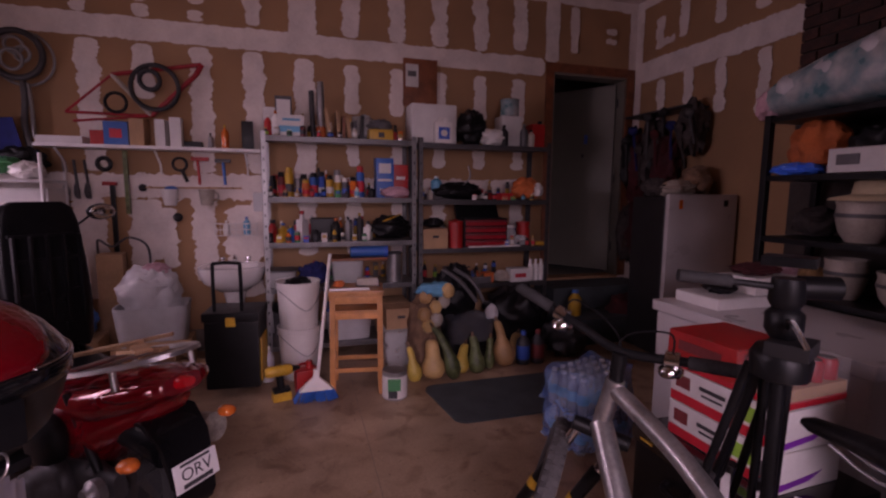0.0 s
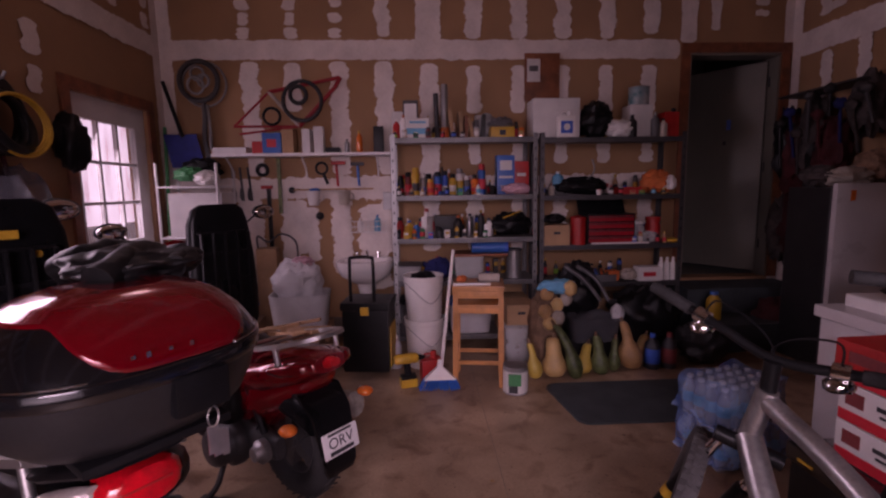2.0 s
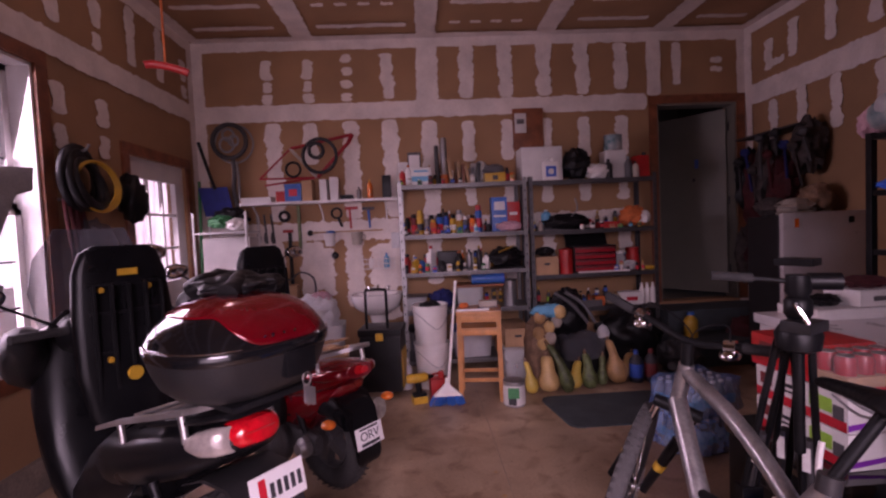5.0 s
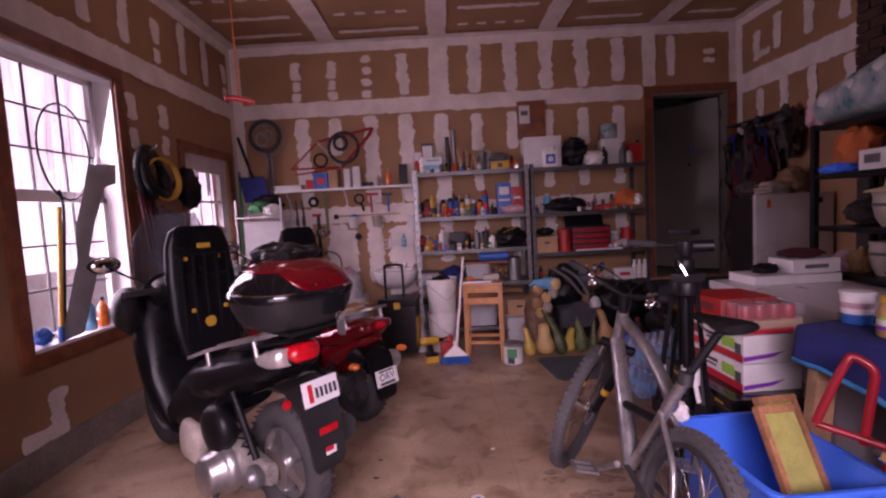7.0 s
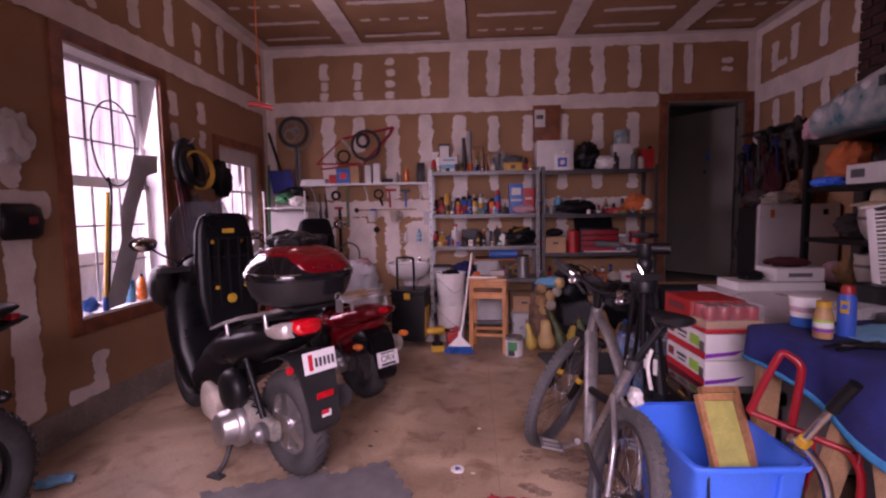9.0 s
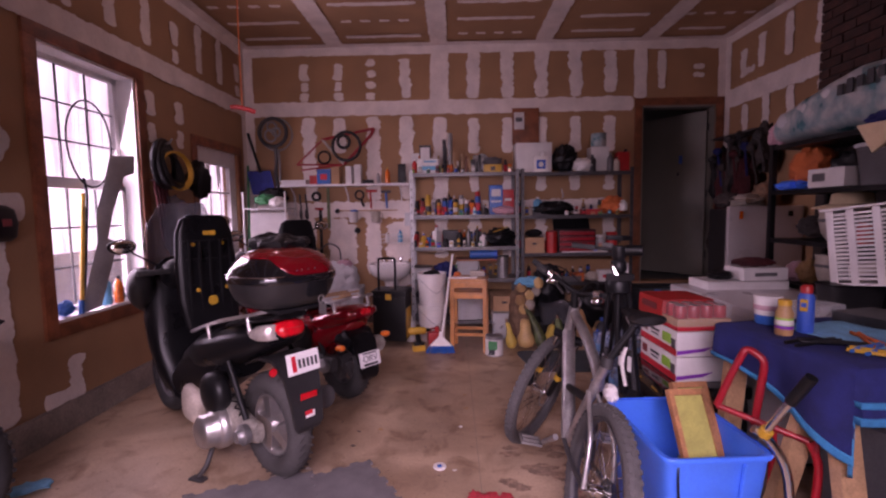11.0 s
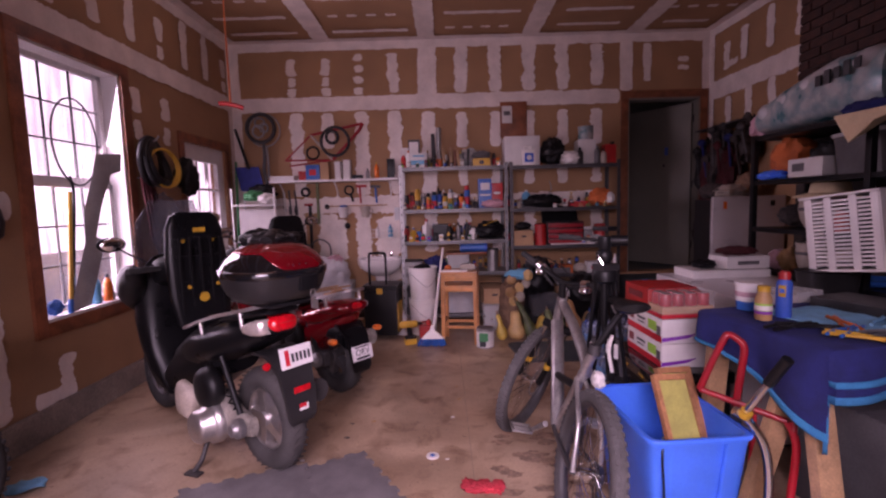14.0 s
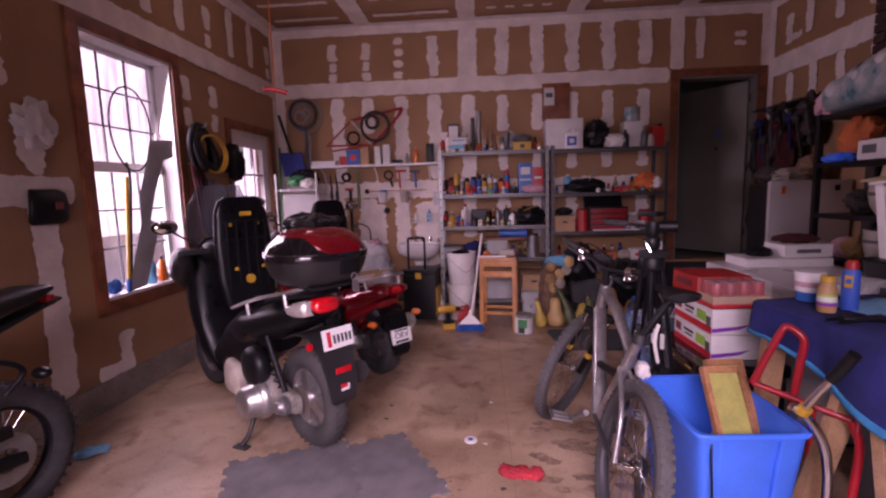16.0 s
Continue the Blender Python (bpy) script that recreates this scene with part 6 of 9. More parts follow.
br = thing("broom", (-0.01, 4.12, 0), 0, "white and blue broom leaning on the stool", "broom", "", True)
part("handle", cyl(B(), (0.0, 4.13, 0.14), (0.115, 4.45, 0.93), 0.012), WHITEPL, br)
part("socket", loft(B(), [[(-0.01 + sx * w, 4.12 + sy * d, z) for sx, sy in ((-1, -1), (1, -1), (1, 1), (-1, 1))] for z, w, d in ((0.07, 0.11, 0.026), (0.11, 0.07, 0.022), (0.16, 0.018, 0.014), (0.21, 0.014, 0.014))]), WHITEPL, br)
bm = B()
r = random.Random(3)
for k in range(130):
    x, y = r.uniform(-0.11, 0.11), r.uniform(-0.024, 0.024)
    cyl(bm, (-0.01 + x, 4.12 + y, 0.072), (-0.015 + x * 1.32, 4.12 + y * 1.5 - 0.01, 0.002), 0.004, 0.003, 4)
tagged(part("bristles", bm, BLUEP, br, "blue bristles"), kind="stuff")

dl1 = thing("cordless_drill", (-0.23, 4.17, 0), 15, "yellow and black cordless drill standing on the floor", "drill")
part("battery", box(B(), (0, 0, 0.035), (0.12, 0.075, 0.06), 0, 0.012), YEL, dl1)
part("foot", box(B(), (0, 0, 0.075), (0.11, 0.07, 0.025), 0, 0.008), BLACKP, dl1)
part("grip", loft(B(), [[(x + 0.024 * math.cos(a), 0.022 * math.sin(a), z) for a in [2 * math.pi * q / 12 for q in range(12)]] for x, z in ((0.0, 0.08), (-0.005, 0.13), (-0.01, 0.18))]), BLACKP, dl1)
part("motor_housing", loft(B(), [[(x, 0.034 * math.cos(a) * k, 0.205 + 0.036 * math.sin(a) * k) for a in [2 * math.pi * q / 14 for q in range(14)]] for x, k in ((-0.10, 0.7), (-0.08, 1), (0.05, 1), (0.07, 0.8))]), YEL, dl1)
part("chuck", cyl(B(), (0.07, 0, 0.205), (0.12, 0, 0.205), 0.024, 0.012), BLACKP, dl1)
rj = thing("fuel_can", (-0.07, 4.27, 0), 10, "small red plastic fuel can on the floor", "can")
part("body", box(B(), (0, 0, 0.085), (0.15, 0.11, 0.17), 0, 0.02), REDPL, rj)
part("spout", cyl(B(), (0.02, 0, 0.17), (0.02, 0, 0.22), 0.025, 0.02), REDPL, rj)
part("handle", tube(B(), [(-0.06, 0, 0.165), (-0.04, 0, 0.2), (0.0, 0, 0.2)], 0.009, 8, 3), REDPL, rj)
bottle(-0.34, 4.55, 0, 0.05, 0.26, MILKY, WHITEPL, "milky plastic bottle on the floor", "bottle")

pc = thing("paint_can", (0.50, 4.03, 0), 0, "paint can with green and white label", "paint can")
part("body", cyl(B(), (0, 0, 0.004), (0, 0, 0.19), 0.083, n=28), STEEL, pc)
part("paper_label", lathe(B(), [(0.084, 0.015), (0.084, 0.165)], n=28, cap=False), PAPERW, pc)
part("print", box(B(), (-0.02, -0.0835, 0.115), (0.085, 0.006, 0.08), -12, 0.0), GREEN, pc)
part("print", box(B(), (-0.03, -0.083, 0.05), (0.06, 0.006, 0.05), -18, 0.0), INK, pc)
part("rim", torus(B(), (0, 0, 0.19), (0, 0, 1), 0.08, 0.005, 28, 8), STEEL, pc)
part("lid", cyl(B(), (0, 0, 0.182), (0, 0, 0.187), 0.074, n=28), DSTEEL, pc)

# rolling tool box with its handle up
rt = thing("rolling_tool_box", (-0.52, 4.45, 0), -6, "black and yellow rolling tool box with handle raised", "tool box")
part("body", box(B(), (0, 0, 0.29), (0.34, 0.30, 0.46), 0, 0.02), BLACKP, rt)
part("lid", box(B(), (0, 0, 0.55), (0.36, 0.32, 0.06), 0, 0.015), BLACKP, rt)
part("side_panel", box(B(), (0.1725, 0, 0.24), (0.012, 0.22, 0.30), 0, 0.005), YEL, rt, "yellow side panel")
for s in (-1, 1):
    part("wheel", cyl(B(), (s * 0.15, 0.14, 0.06), (s * 0.18, 0.14, 0.06), 0.06, n=20), RUBBER, rt)
part("handle", tube(B(), [(-0.11, -0.10, 0.56), (-0.11, -0.10, 0.86), (-0.09, -0.10, 0.90), (0.04, -0.10, 0.90), (0.06, -0.10, 0.86), (0.06, -0.10, 0.56)], 0.012, 8, 3), BLACKM, rt)
part("latch", box(B(), (0, -0.158, 0.52), (0.06, 0.012, 0.06), 0, 0.003), YEL, rt)

# ---- squashes and harvest along the shelf foot ----
def squash(x, y, h, r, m, label, lean=(0, 0), neck=0.5, seed=0):
    h, r = h * 0.86, r * 0.9
    bm = B()
    rings = []
    for t, k in ((0, 0.35), (0.05, 0.75), (0.18, 1.0), (0.34, 0.98), (0.48, 0.72), (0.62, neck), (0.82, neck * 0.95), (0.95, neck * 0.8), (1.0, neck * 0.3)):
        c = Vector((x + lean[0] * t * t, y + lean[1] * t * t, h * t))
        rings.append([c + Vector((r * k * math.cos(a) * (1 + 0.03 * math.cos(5 * a)), r * k * math.sin(a), 0)) for a in [2 * math.pi * q / 20 for q in range(20)]])
    ob = thing("squash", (x, y, 0), 0, label, "squash", "squashes standing on the floor", True)
    part("fruit", loft(bm, rings), m, ob)
    tip = Vector((x + lean[0], y + lean[1], h))
    part("stalk", cyl(B(), tip - Vector((0, 0, 0.01)), tip + Vector((lean[0] * 0.2, 0, 0.03)), 0.014, 0.009, 8), JUTE, ob)


squash(0.69, 4.25, 0.30, 0.062, YSQ, "slim yellow squash standing on the floor", (-0.04, 0.03), 0.45)
squash(0.84, 4.28, 0.33, 0.10, BUTTER, "fat cream butternut squash on the floor", (-0.01, 0.02), 0.62)
squash(0.98, 4.22, 0.44, 0.065, ZUKE, "tall dark green squash leaning back", (-0.13, 0.10), 0.62)
squash(1.07, 4.32, 0.24, 0.07, YSQ, "yellow squash lying against others", (0.05, 0.05), 0.6)
squash(1.19, 4.29, 0.33, 0.075, ZUKE, "pale green striped squash standing upright", (-0.03, 0.02), 0.55)
squash(1.31, 4.34, 0.28, 0.05, ZUKE, "thin dark green squash standing upright", (0.02, 0.03), 0.6)
squash(1.46, 4.38, 0.42, 0.10, TAN, "tan butternut squash with a tall neck", (-0.06, 0.03), 0.42)
squash(1.62, 4.56, 0.22, 0.08, BUTTER, "small butternut squash behind bottles", (0.05, 0.02), 0.6)
for x, m, c in ((1.62, BLUEINK, "blue"), (1.75, MAROON, "dark red")):
    bottle(x, 4.37, 0, 0.055, 0.27, INK, m, "dark bottle with a " + c + " label on the floor", "bottle", "dark drink bottles", 0.35, m)
# netting bag of squashes on a box
# the stripe here is the hand hole's inner shade, painted near-black on the front
carton(0.66, 4.68, 0.30, 0.24, 0.2, 0.16, 0, CARD, "brown cardboard box with a hand hole painted dark", stripes=((0, 0.6, 0.25, 0.14, INK),))
lidded_tub(0.66, 4.68, 0, 0.28, 0.24, 0.30, 0, "clear plastic tub under a cardboard box", CLEARPL, None)
bag("mesh_sack", (0.83, 4.52, 0.30), (0.13, 0.12, 0.30), JUTE, "brown mesh sack full of small squashes", "sack", 71)
for k in range(7):
    r = random.Random(80 + k)
    bm = blob(B(), (0.78 + r.uniform(-0.02, 0.26), 4.40 + r.uniform(-0.02, 0.04), 0.36 + 0.045 * k), (0.05, 0.04, 0.055), k, 0.2, 16, 10)
    single("small_squash", bm, (BUTTER, STONEC, TAN)[k % 3], "small pale gourd heaped with others", "squash", "heaped small gourds")
bag("blue_bag", (0.90, 4.45, 0.63), (0.14, 0.08, 0.055), CYANINK, "bright blue paper bag over the gourds", "bag", 75)
bag("backpack", (1.14, 4.72, 0.52), (0.17, 0.16, 0.24), BLACKP, "black backpack slumped on a crate", "backpack", 77)
for s in (0, 1):
    single("strap", tube(B(), [(1.0 + 0.1 * s, 4.6, 0.76), (1.14 + 0.1 * s, 4.55, 0.66), (1.26 + 0.06 * s, 4.5, 0.50)], 0.016, 8, 5), GREYPL, "grey padded strap hanging off the backpack", "strap")
lidded_tub(1.20, 4.50, 0.20, 0.40, 0.24, 0.20, 4, "smoky plastic tray with lid on a crate", SMOKY, None)
carton(1.20, 4.62, 0, 0.46, 0.3, 0.20, 0, BLACKP, "black plastic crate on the floor", "crate")
bag("plastic_bag", (1.22, 4.50, 0.32), (0.16, 0.09, 0.10), SMOKY, "dark glossy plastic wrap heaped in a tray", "bag", 79)
bag("white_bag", (1.38, 4.47, 0.40), (0.05, 0.05, 0.07), MILKY, "white plastic bag on a tray", "bag", 82)
bag("black_bag", (1.72, 4.74, 0.27), (0.30, 0.18, 0.27), BLACKP, "large black rubbish bag on the floor", "bag", 84)
bag("dark_bag", (2.05, 4.45, 0.16), (0.18, 0.16, 0.16), DGREYPL, "dark green rubbish bag on the floor", "bag", 86)

# floor mat
bm = B()
pts = []
for cx, cy, a0 in ((0.86, 3.62, 180), (1.80, 3.62, 270), (1.80, 4.04, 0), (0.80, 4.04, 90)):
    pts += [(cx + 0.08 * math.cos(radians(a0 + 15 * k)), cy + 0.08 * math.sin(radians(a0 + 15 * k)), 0.0) for k in range(7)]
poly(bm, pts, (0, 0, 0.012))
single("floor_mat", bm, SLATE, "slate green rubber floor mat", "mat")

# ---- water bottles in shrink film ----
def water_pack(c, rz, n, m, label):
    ob = thing("water_pack", c, rz, label, "water bottles", "packs of bottled water")
    bm = B()
    box(bm, (0, 0, 0.108), (n * 0.066 + 0.03, m * 0.066 + 0.03, 0.205), 0, 0.03)
    bmesh.ops.subdivide_edges(bm, edges=bm.edges[:], cuts=5, use_grid_fill=True)
    for v in bm.verts:
        v.co += 0.030 * noise.noise_vector(v.co * 9 + Vector((c[2] * 9, 0, 0))) + 0.010 * noise.noise_vector(v.co * 42)
    film = part("shrink_film", bm, BLUEFILM, ob, "wrinkled blue shrink film")
    for i in range(n):
        for j in range(m):
            x, y = (i - (n - 1) / 2) * 0.066, (j - (m - 1) / 2) * 0.066
            b = part("bottle", lathe(B(), [(0.028, 0.0), (0.032, 0.006), (0.032, 0.06), (0.029, 0.075), (0.032, 0.09), (0.032, 0.14), (0.013, 0.185), (0.013, 0.19)], (x, y, 0), 12), CLEARPL, ob)
            part("cap", cyl(B(), (x, y, 0.188), (x, y, 0.203), 0.0145, n=10), WHITEPL, b)
            part("paper_label", lathe(B(), [(0.0325, 0.065), (0.0325, 0.12)], (x, y, 0), 12, None, False), CYANINK, b)


water_pack((1.45, 3.20, 0), 12, 6, 4, "blue-wrapped pack of water bottles on the floor")
water_pack((1.45, 3.23, 0.205), 18, 6, 4, "blue-wrapped pack of water bottles stacked on another")


# ---- chest freezer and white upright cabinet ----
fz = thing("chest_freezer", (2.0, 2.5, 0), 0, "white chest freezer cluttered with boxes", "freezer", "", True)
part("body", bb(1.70, 2.33, 2.04, 3.01, 0.03, 0.77, 0.012), ENAMEL, fz)
part("lid", bb(1.68, 2.34, 2.02, 3.03, 0.775, 0.83, 0.014), ENAMEL, fz)
part("plinth", bb(1.73, 2.30, 2.07, 2.98, 0.0, 0.03), BLACKP, fz)
part("badge", bb(1.694, 1.699, 2.45, 2.53, 0.66, 0.68), REDINK, fz)
dk = thing("storage_cabinet", (3.0, 4.35, 0), 0, "dark storage cabinet behind a white panel", "cabinet", "", True)
part("body", bb(2.80, 3.33, 4.12, 4.62, 0.0, 1.35, 0.01), DGREYPL, dk)
for x in (2.80, 3.07):
    d = part("door", bb(x + 0.005, x + 0.26, 4.10, 4.118, 0.05, 1.33, 0.004), DGREYPL, dk)
    part("handle", bb(x + 0.12, x + 0.14, 4.09, 4.10, 0.7, 0.8), STEEL, d)
fr = thing("folding_table", (3.0, 4.0, 0), 0, "white folded table standing against a dark cabinet", "table", "", True)
part("top", bb(2.655, 3.335, 4.02, 4.06, 0.0, 1.375, 0.012), ENAMEL, fr)
part("edge_trim", bb(2.655, 3.335, 4.062, 4.075, 0.02, 1.36, 0.003), GREYPL, fr)
part("magnet", bb(2.75, 2.78, 4.012, 4.019, 1.26, 1.33), AMBER, fr)
part("magnet", bb(3.19, 3.23, 4.012, 4.019, 1.28, 1.33), BLACKP, fr)

carton(2.05, 2.86, 0.83, 0.52, 0.26, 0.05, 0, PAPERW, "flat white carton lying on the freezer", "carton")
carton(2.16, 2.84, 0.888, 0.30, 0.20, 0.08, 4, PAPERW, "white carton on the freezer", "carton", stripes=((0, 0.5, 0.5, 0.3, GREYPL),))
bag("dark_cloth", (2.14, 2.84, 1.0), (0.13, 0.08, 0.03), REDCLOTH, "dark cloth lying on a carton", "cloth", 91)
bag("black_cloth", (1.92, 2.84, 0.915), (0.08, 0.06, 0.03), BLACKP, "black cloth on a white carton", "cloth", 92)
lidded_tub(2.19, 2.12, 0.83, 0.28, 0.17, 0.14, 0, "dark grey tub on the freezer under a crate", DGREYPL, BLACKP)

# white slotted crate standing on its side
def slotted_crate():
    ob = thing("plastic_crate", (2.1, 2.1, 0.97), 0, "white slotted plastic crate turned on its side", "crate")
    ob.matrix_basis = pose(2.235, 2.01, 0.975, 0, 0, -72) @ pose(0, 0, 0, 0, -7, 0)
    w, h, d = 0.345, 0.40, 0.13
    for z in (0.006, h - 0.006):
        part("rim", box(B(), (0, 0.0, z), (w + 0.03, d + 0.05, 0.012), 0, 0.003), WHITEPL, ob)
    for x in (-w / 2 + 0.02, -w / 6, w / 6, w / 2 - 0.02):
        part("upright", box(B(), (x, -d / 2, h / 2), (0.034, 0.008, h - 0.02), 0, 0.002), WHITEPL, ob)
    for s in (-1, 1):
        part("end_wall", box(B(), (s * (w / 2), 0, h / 2), (0.008, d, h - 0.02), 0, 0.002), WHITEPL, ob)
    for k in range(17):
        part("slat", box(B(), (0, -d / 2 + 0.001, 0.035 + k * (h - 0.07) / 16), (w - 0.04, 0.006, 0.011), 0, 0.0), WHITEPL, ob)


slotted_crate()


# ---- black shelving along the east wall ----
def black_rack():
    ob = thing("shelving_unit", (2.38, 1.2, 0), 0, "black steel rack loaded with household stores", "shelf", "", True)
    x0, x1, y0, y1 = 2.37, 2.76, 1.15, 3.02
    for x in (x0, x1):
        for y in (y0, y1, 2.10):
            part("post", bb(x - 0.018, x + 0.018, y - 0.018, y + 0.018, 0, 1.80, 0.003), BLACKM, ob)
    for z in (0.35, 0.86, 1.15, 1.48, 1.79):
        part("shelf", bb(x0 - 0.012, x1 + 0.012, y0, y1, z - 0.03, z, 0.003), BLACKM, ob)


black_rack()
# kitchen-paper bale on top
bm = B()
rings = []
for t in [k / 16 for k in range(17)]:
    y = 3.08 - 0.98 * t
    bulge = 1 - 0.12 * abs(2 * t - 1) ** 3
    ridge = 0.015 * abs(math.sin(t * math.pi * 5))
    hgt = 0.20 * bulge + 0.16 * min(1, t * 1.5)
    rings.append([(2.62 + (0.25 + ridge) * bulge * math.copysign(abs(math.cos(a)) ** 0.5, math.cos(a)), y, 1.80 + hgt / 2 + 0.01 + hgt / 2 * math.copysign(abs(math.sin(a)) ** 0.6, math.sin(a))) for a in [2 * math.pi * q / 24 for q in range(24)]])
tp = thing("kitchen_roll_pack", (2.62, 2.6, 1.79), 0, "teal and white film pack of kitchen rolls", "kitchen rolls", "", True)
pk = part("film", loft(bm, rings), TEAL, tp, "crumpled teal film")
for k in range(5):
    y = 2.96 - 0.19 * k
    top = 1.99 + 0.16 * min(1, (3.08 - y) / 0.98 * 1.5)
    part("roll", blob(B(), (2.50, y, top - 0.075), (0.150, 0.088, 0.082), 180 + k, 0.12, 22, 12), MILKY, tp, "white kitchen roll bulging under the film")
for k in range(5):
    part("print", box(B(), (2.343, 2.44 - 0.065 * k, 2.03 + 0.008 * k), (0.012, 0.04, 0.06 + 0.02 * (k % 2)), 0, 0.004), INK, tp)
carton(2.60, 1.80, 1.79, 0.40, 0.50, 0.44, 0, PAPERW, "white carton with blue print on the rack", "carton")
single("print_panel", bb(2.396, 2.398, 1.66, 1.90, 1.90, 2.15), CYANINK, "blue printed label on a white carton", "label")
bm = B()
add(bm, [(2.33, 2.30, 1.80), (2.36, 1.85, 1.80), (2.10, 1.80, 1.70), (2.22, 2.02, 1.66), (2.30, 2.16, 1.64)], [(0, 1, 2, 3, 4)])
o = single("kraft_paper_sheet", bm, KRAFT, "creased kraft paper hanging over the rack edge", "paper", smooth=False)
o.modifiers.new("thick", "SOLIDIFY").thickness = 0.004
bag("pink_bag", (2.46, 3.10, 1.87), (0.07, 0.06, 0.09), PINKF, "pale pink plastic bag on the rack", "bag", 101)
bag("navy_bag", (2.44, 2.2, 1.83), (0.07, 0.16, 0.05), NAVY, "dark blue bag under the kitchen rolls", "bag", 103)
# second level
bag("orange_jacket", (2.52, 2.86, 1.62), (0.12, 0.13, 0.14), ORANGE, "orange cloth jacket stuffed on the rack", "jacket", 105)
bag("blue_cloth", (2.44, 2.90, 1.51), (0.10, 0.12, 0.035), BLUEPL, "bright blue cloth on the rack", "cloth", 107)
carton(2.46, 2.58, 1.485, 0.14, 0.28, 0.11, 0, PAPERW, "long white carton on the rack", "carton")
single("print_panel", bb(2.386, 2.388, 2.58, 2.68, 1.52, 1.57), GREYPL, "grey print on a white carton", "label")
lidded_tub(2.58, 2.24, 1.48, 0.34, 0.42, 0.24, 0, "grey translucent tub on the rack", GREYPL, MILKY)
bag("grey_bag", (2.63, 2.68, 1.58), (0.11, 0.16, 0.12), DGREYPL, "dark bag at the back of the rack", "bag", 109)
lidded_tub(2.60, 1.62, 1.48, 0.34, 0.5, 0.22, 0, "dark tub on the rack", DGREYPL, BLACKP)
# third level
def crock(x, y, z, r, h, m, label):
    ob = thing("crock", (x, y, z), 0, label, "pot", "cream pots on the rack")
    part("body", lathe(B(), [(r * 0.6, 0), (r * 0.85, h * 0.25), (r, h * 0.65), (r * 0.95, h * 0.85), (r * 1.02, h), (r * 0.9, h), (r * 0.8, h * 0.3), (0.001, h * 0.1)], n=26), m, ob)
    part("band", lathe(B(), [(r * 1.005, h * 0.60), (r * 1.0, h * 0.70)], n=26, cap=False), GREYPL, ob)


crock(2.54, 2.62, 1.15, 0.12, 0.20, STONEC, "cream stoneware crock on the rack")
single("straw_hat", lathe(B(), [(0.2, 0), (0.19, 0.012), (0.11, 0.03), (0.10, 0.09), (0.06, 0.11), (0.001, 0.112)], (2.56, 2.58, 1.352), 26), KRAFT, "tan straw hat lying on a crock", "hat")
bottle(2.46, 2.36, 1.15, 0.04, 0.14, REDPL, BLACKP, "red and black jar on the rack", "jar", "", 0.8)
bag("folded_linen", (2.60, 2.88, 1.23), (0.12, 0.10, 0.08), GREYCLOTH, "mottled cloth bundle on the rack", "cloth", 111)
bag("cream_blanket", (2.6, 2.10, 1.22), (0.14, 0.12, 0.07), STONEC, "cream folded blanket on the rack", "cloth", 113)
bag("dark_bundle", (2.6, 1.70, 1.26), (0.18, 0.2, 0.11), DGREYPL, "dark bundle on the rack", "bag", 114)
# fourth level
crock(2.52, 2.40, 0.86, 0.12, 0.17, STONEC, "cream stoneware pot low on the rack")
crock(2.54, 2.68, 0.86, 0.09, 0.20, STONEC, "small cream pot low on the rack")
bag("lilac_cloth", (2.50, 2.90, 0.92), (0.09, 0.09, 0.07), PINKF, "lilac cloth on the rack", "cloth", 115)
bag("tan_bag", (2.50, 2.82, 0.93), (0.07, 0.06, 0.08), TAN, "tan cloth bag on the rack", "bag", 117)
single("blue_dish", lathe(B(), [(0.08, 0), (0.12, 0.02), (0.13, 0.04), (0.11, 0.03), (0.001, 0.015)], (2.48, 2.18, 0.86), 22), BLUEP, "shallow blue dish on the rack", "dish")

# coats and tools hanging by the house door
hooks = ((4.72, 1.62, REDCLOTH, 0.5), (4.92, 1.78, GREYCLOTH, 0.55), (5.08, 1.60, REDCLOTH, 0.62), (5.2, 1.72, BLACKP, 0.55), (4.45, 1.95, GREYCLOTH, 0.40), (4.82, 1.45, BLACKP, 0.6), (5.05, 1.0, REDCLOTH, 0.5), (5.22, 0.95, GREYCLOTH, 0.5))
for k, (y, z, m, l) in enumerate(hooks):
    bm = blob(B(), (3.24, y, z), (0.11, 0.13, l * 0.55), 120 + k, 0.5, 28, 20, 3.4)
    single("hanging_coat", bm, m, ("dark red coat" if m is REDCLOTH else "mottled grey coat" if m is GREYCLOTH else "black coat") + " hanging by the house door", "coat", "coats hanging on the wall")
for k in range(9):
    r = random.Random(140 + k)
    y, z = 4.35 + 0.1 * k, r.uniform(1.75, 2.15)
    m = (DSTEEL, GREYCLOTH, NAVY, DGREYPL, REDCLOTH)[k % 5]
    bm = cyl(B(), (3.10, y, z), (3.14, y + r.uniform(-0.05, 0.05), z - r.uniform(0.2, 0.4)), 0.012)
    blob(bm, (3.10, y, z), (0.04, 0.05, 0.04), k, 0.4, 14, 9)
    single("hand_tool", bm, m, "small garden hand tool hanging on the wall", "tool", "hand tools hanging on the wall")
single("tool_rail", bb(3.10, 3.36, 4.4, 5.2, 2.13, 2.145, 0.003), DSTEEL, "dark steel rail carrying hanging tools", "rail")
bag("sun_hat", (2.98, 4.32, 1.42), (0.16, 0.14, 0.07), STONEC, "cream cloth hat on the cabinet", "hat", 150)
bag("brown_bag", (3.17, 4.3, 1.48), (0.12, 0.12, 0.13), JUTE, "brown bag on the cabinet", "bag", 152)
bag("grey_blanket", (2.86, 4.42, 1.43), (0.10, 0.12, 0.08), GREYCLOTH, "folded grey blanket on the cabinet", "cloth", 153)
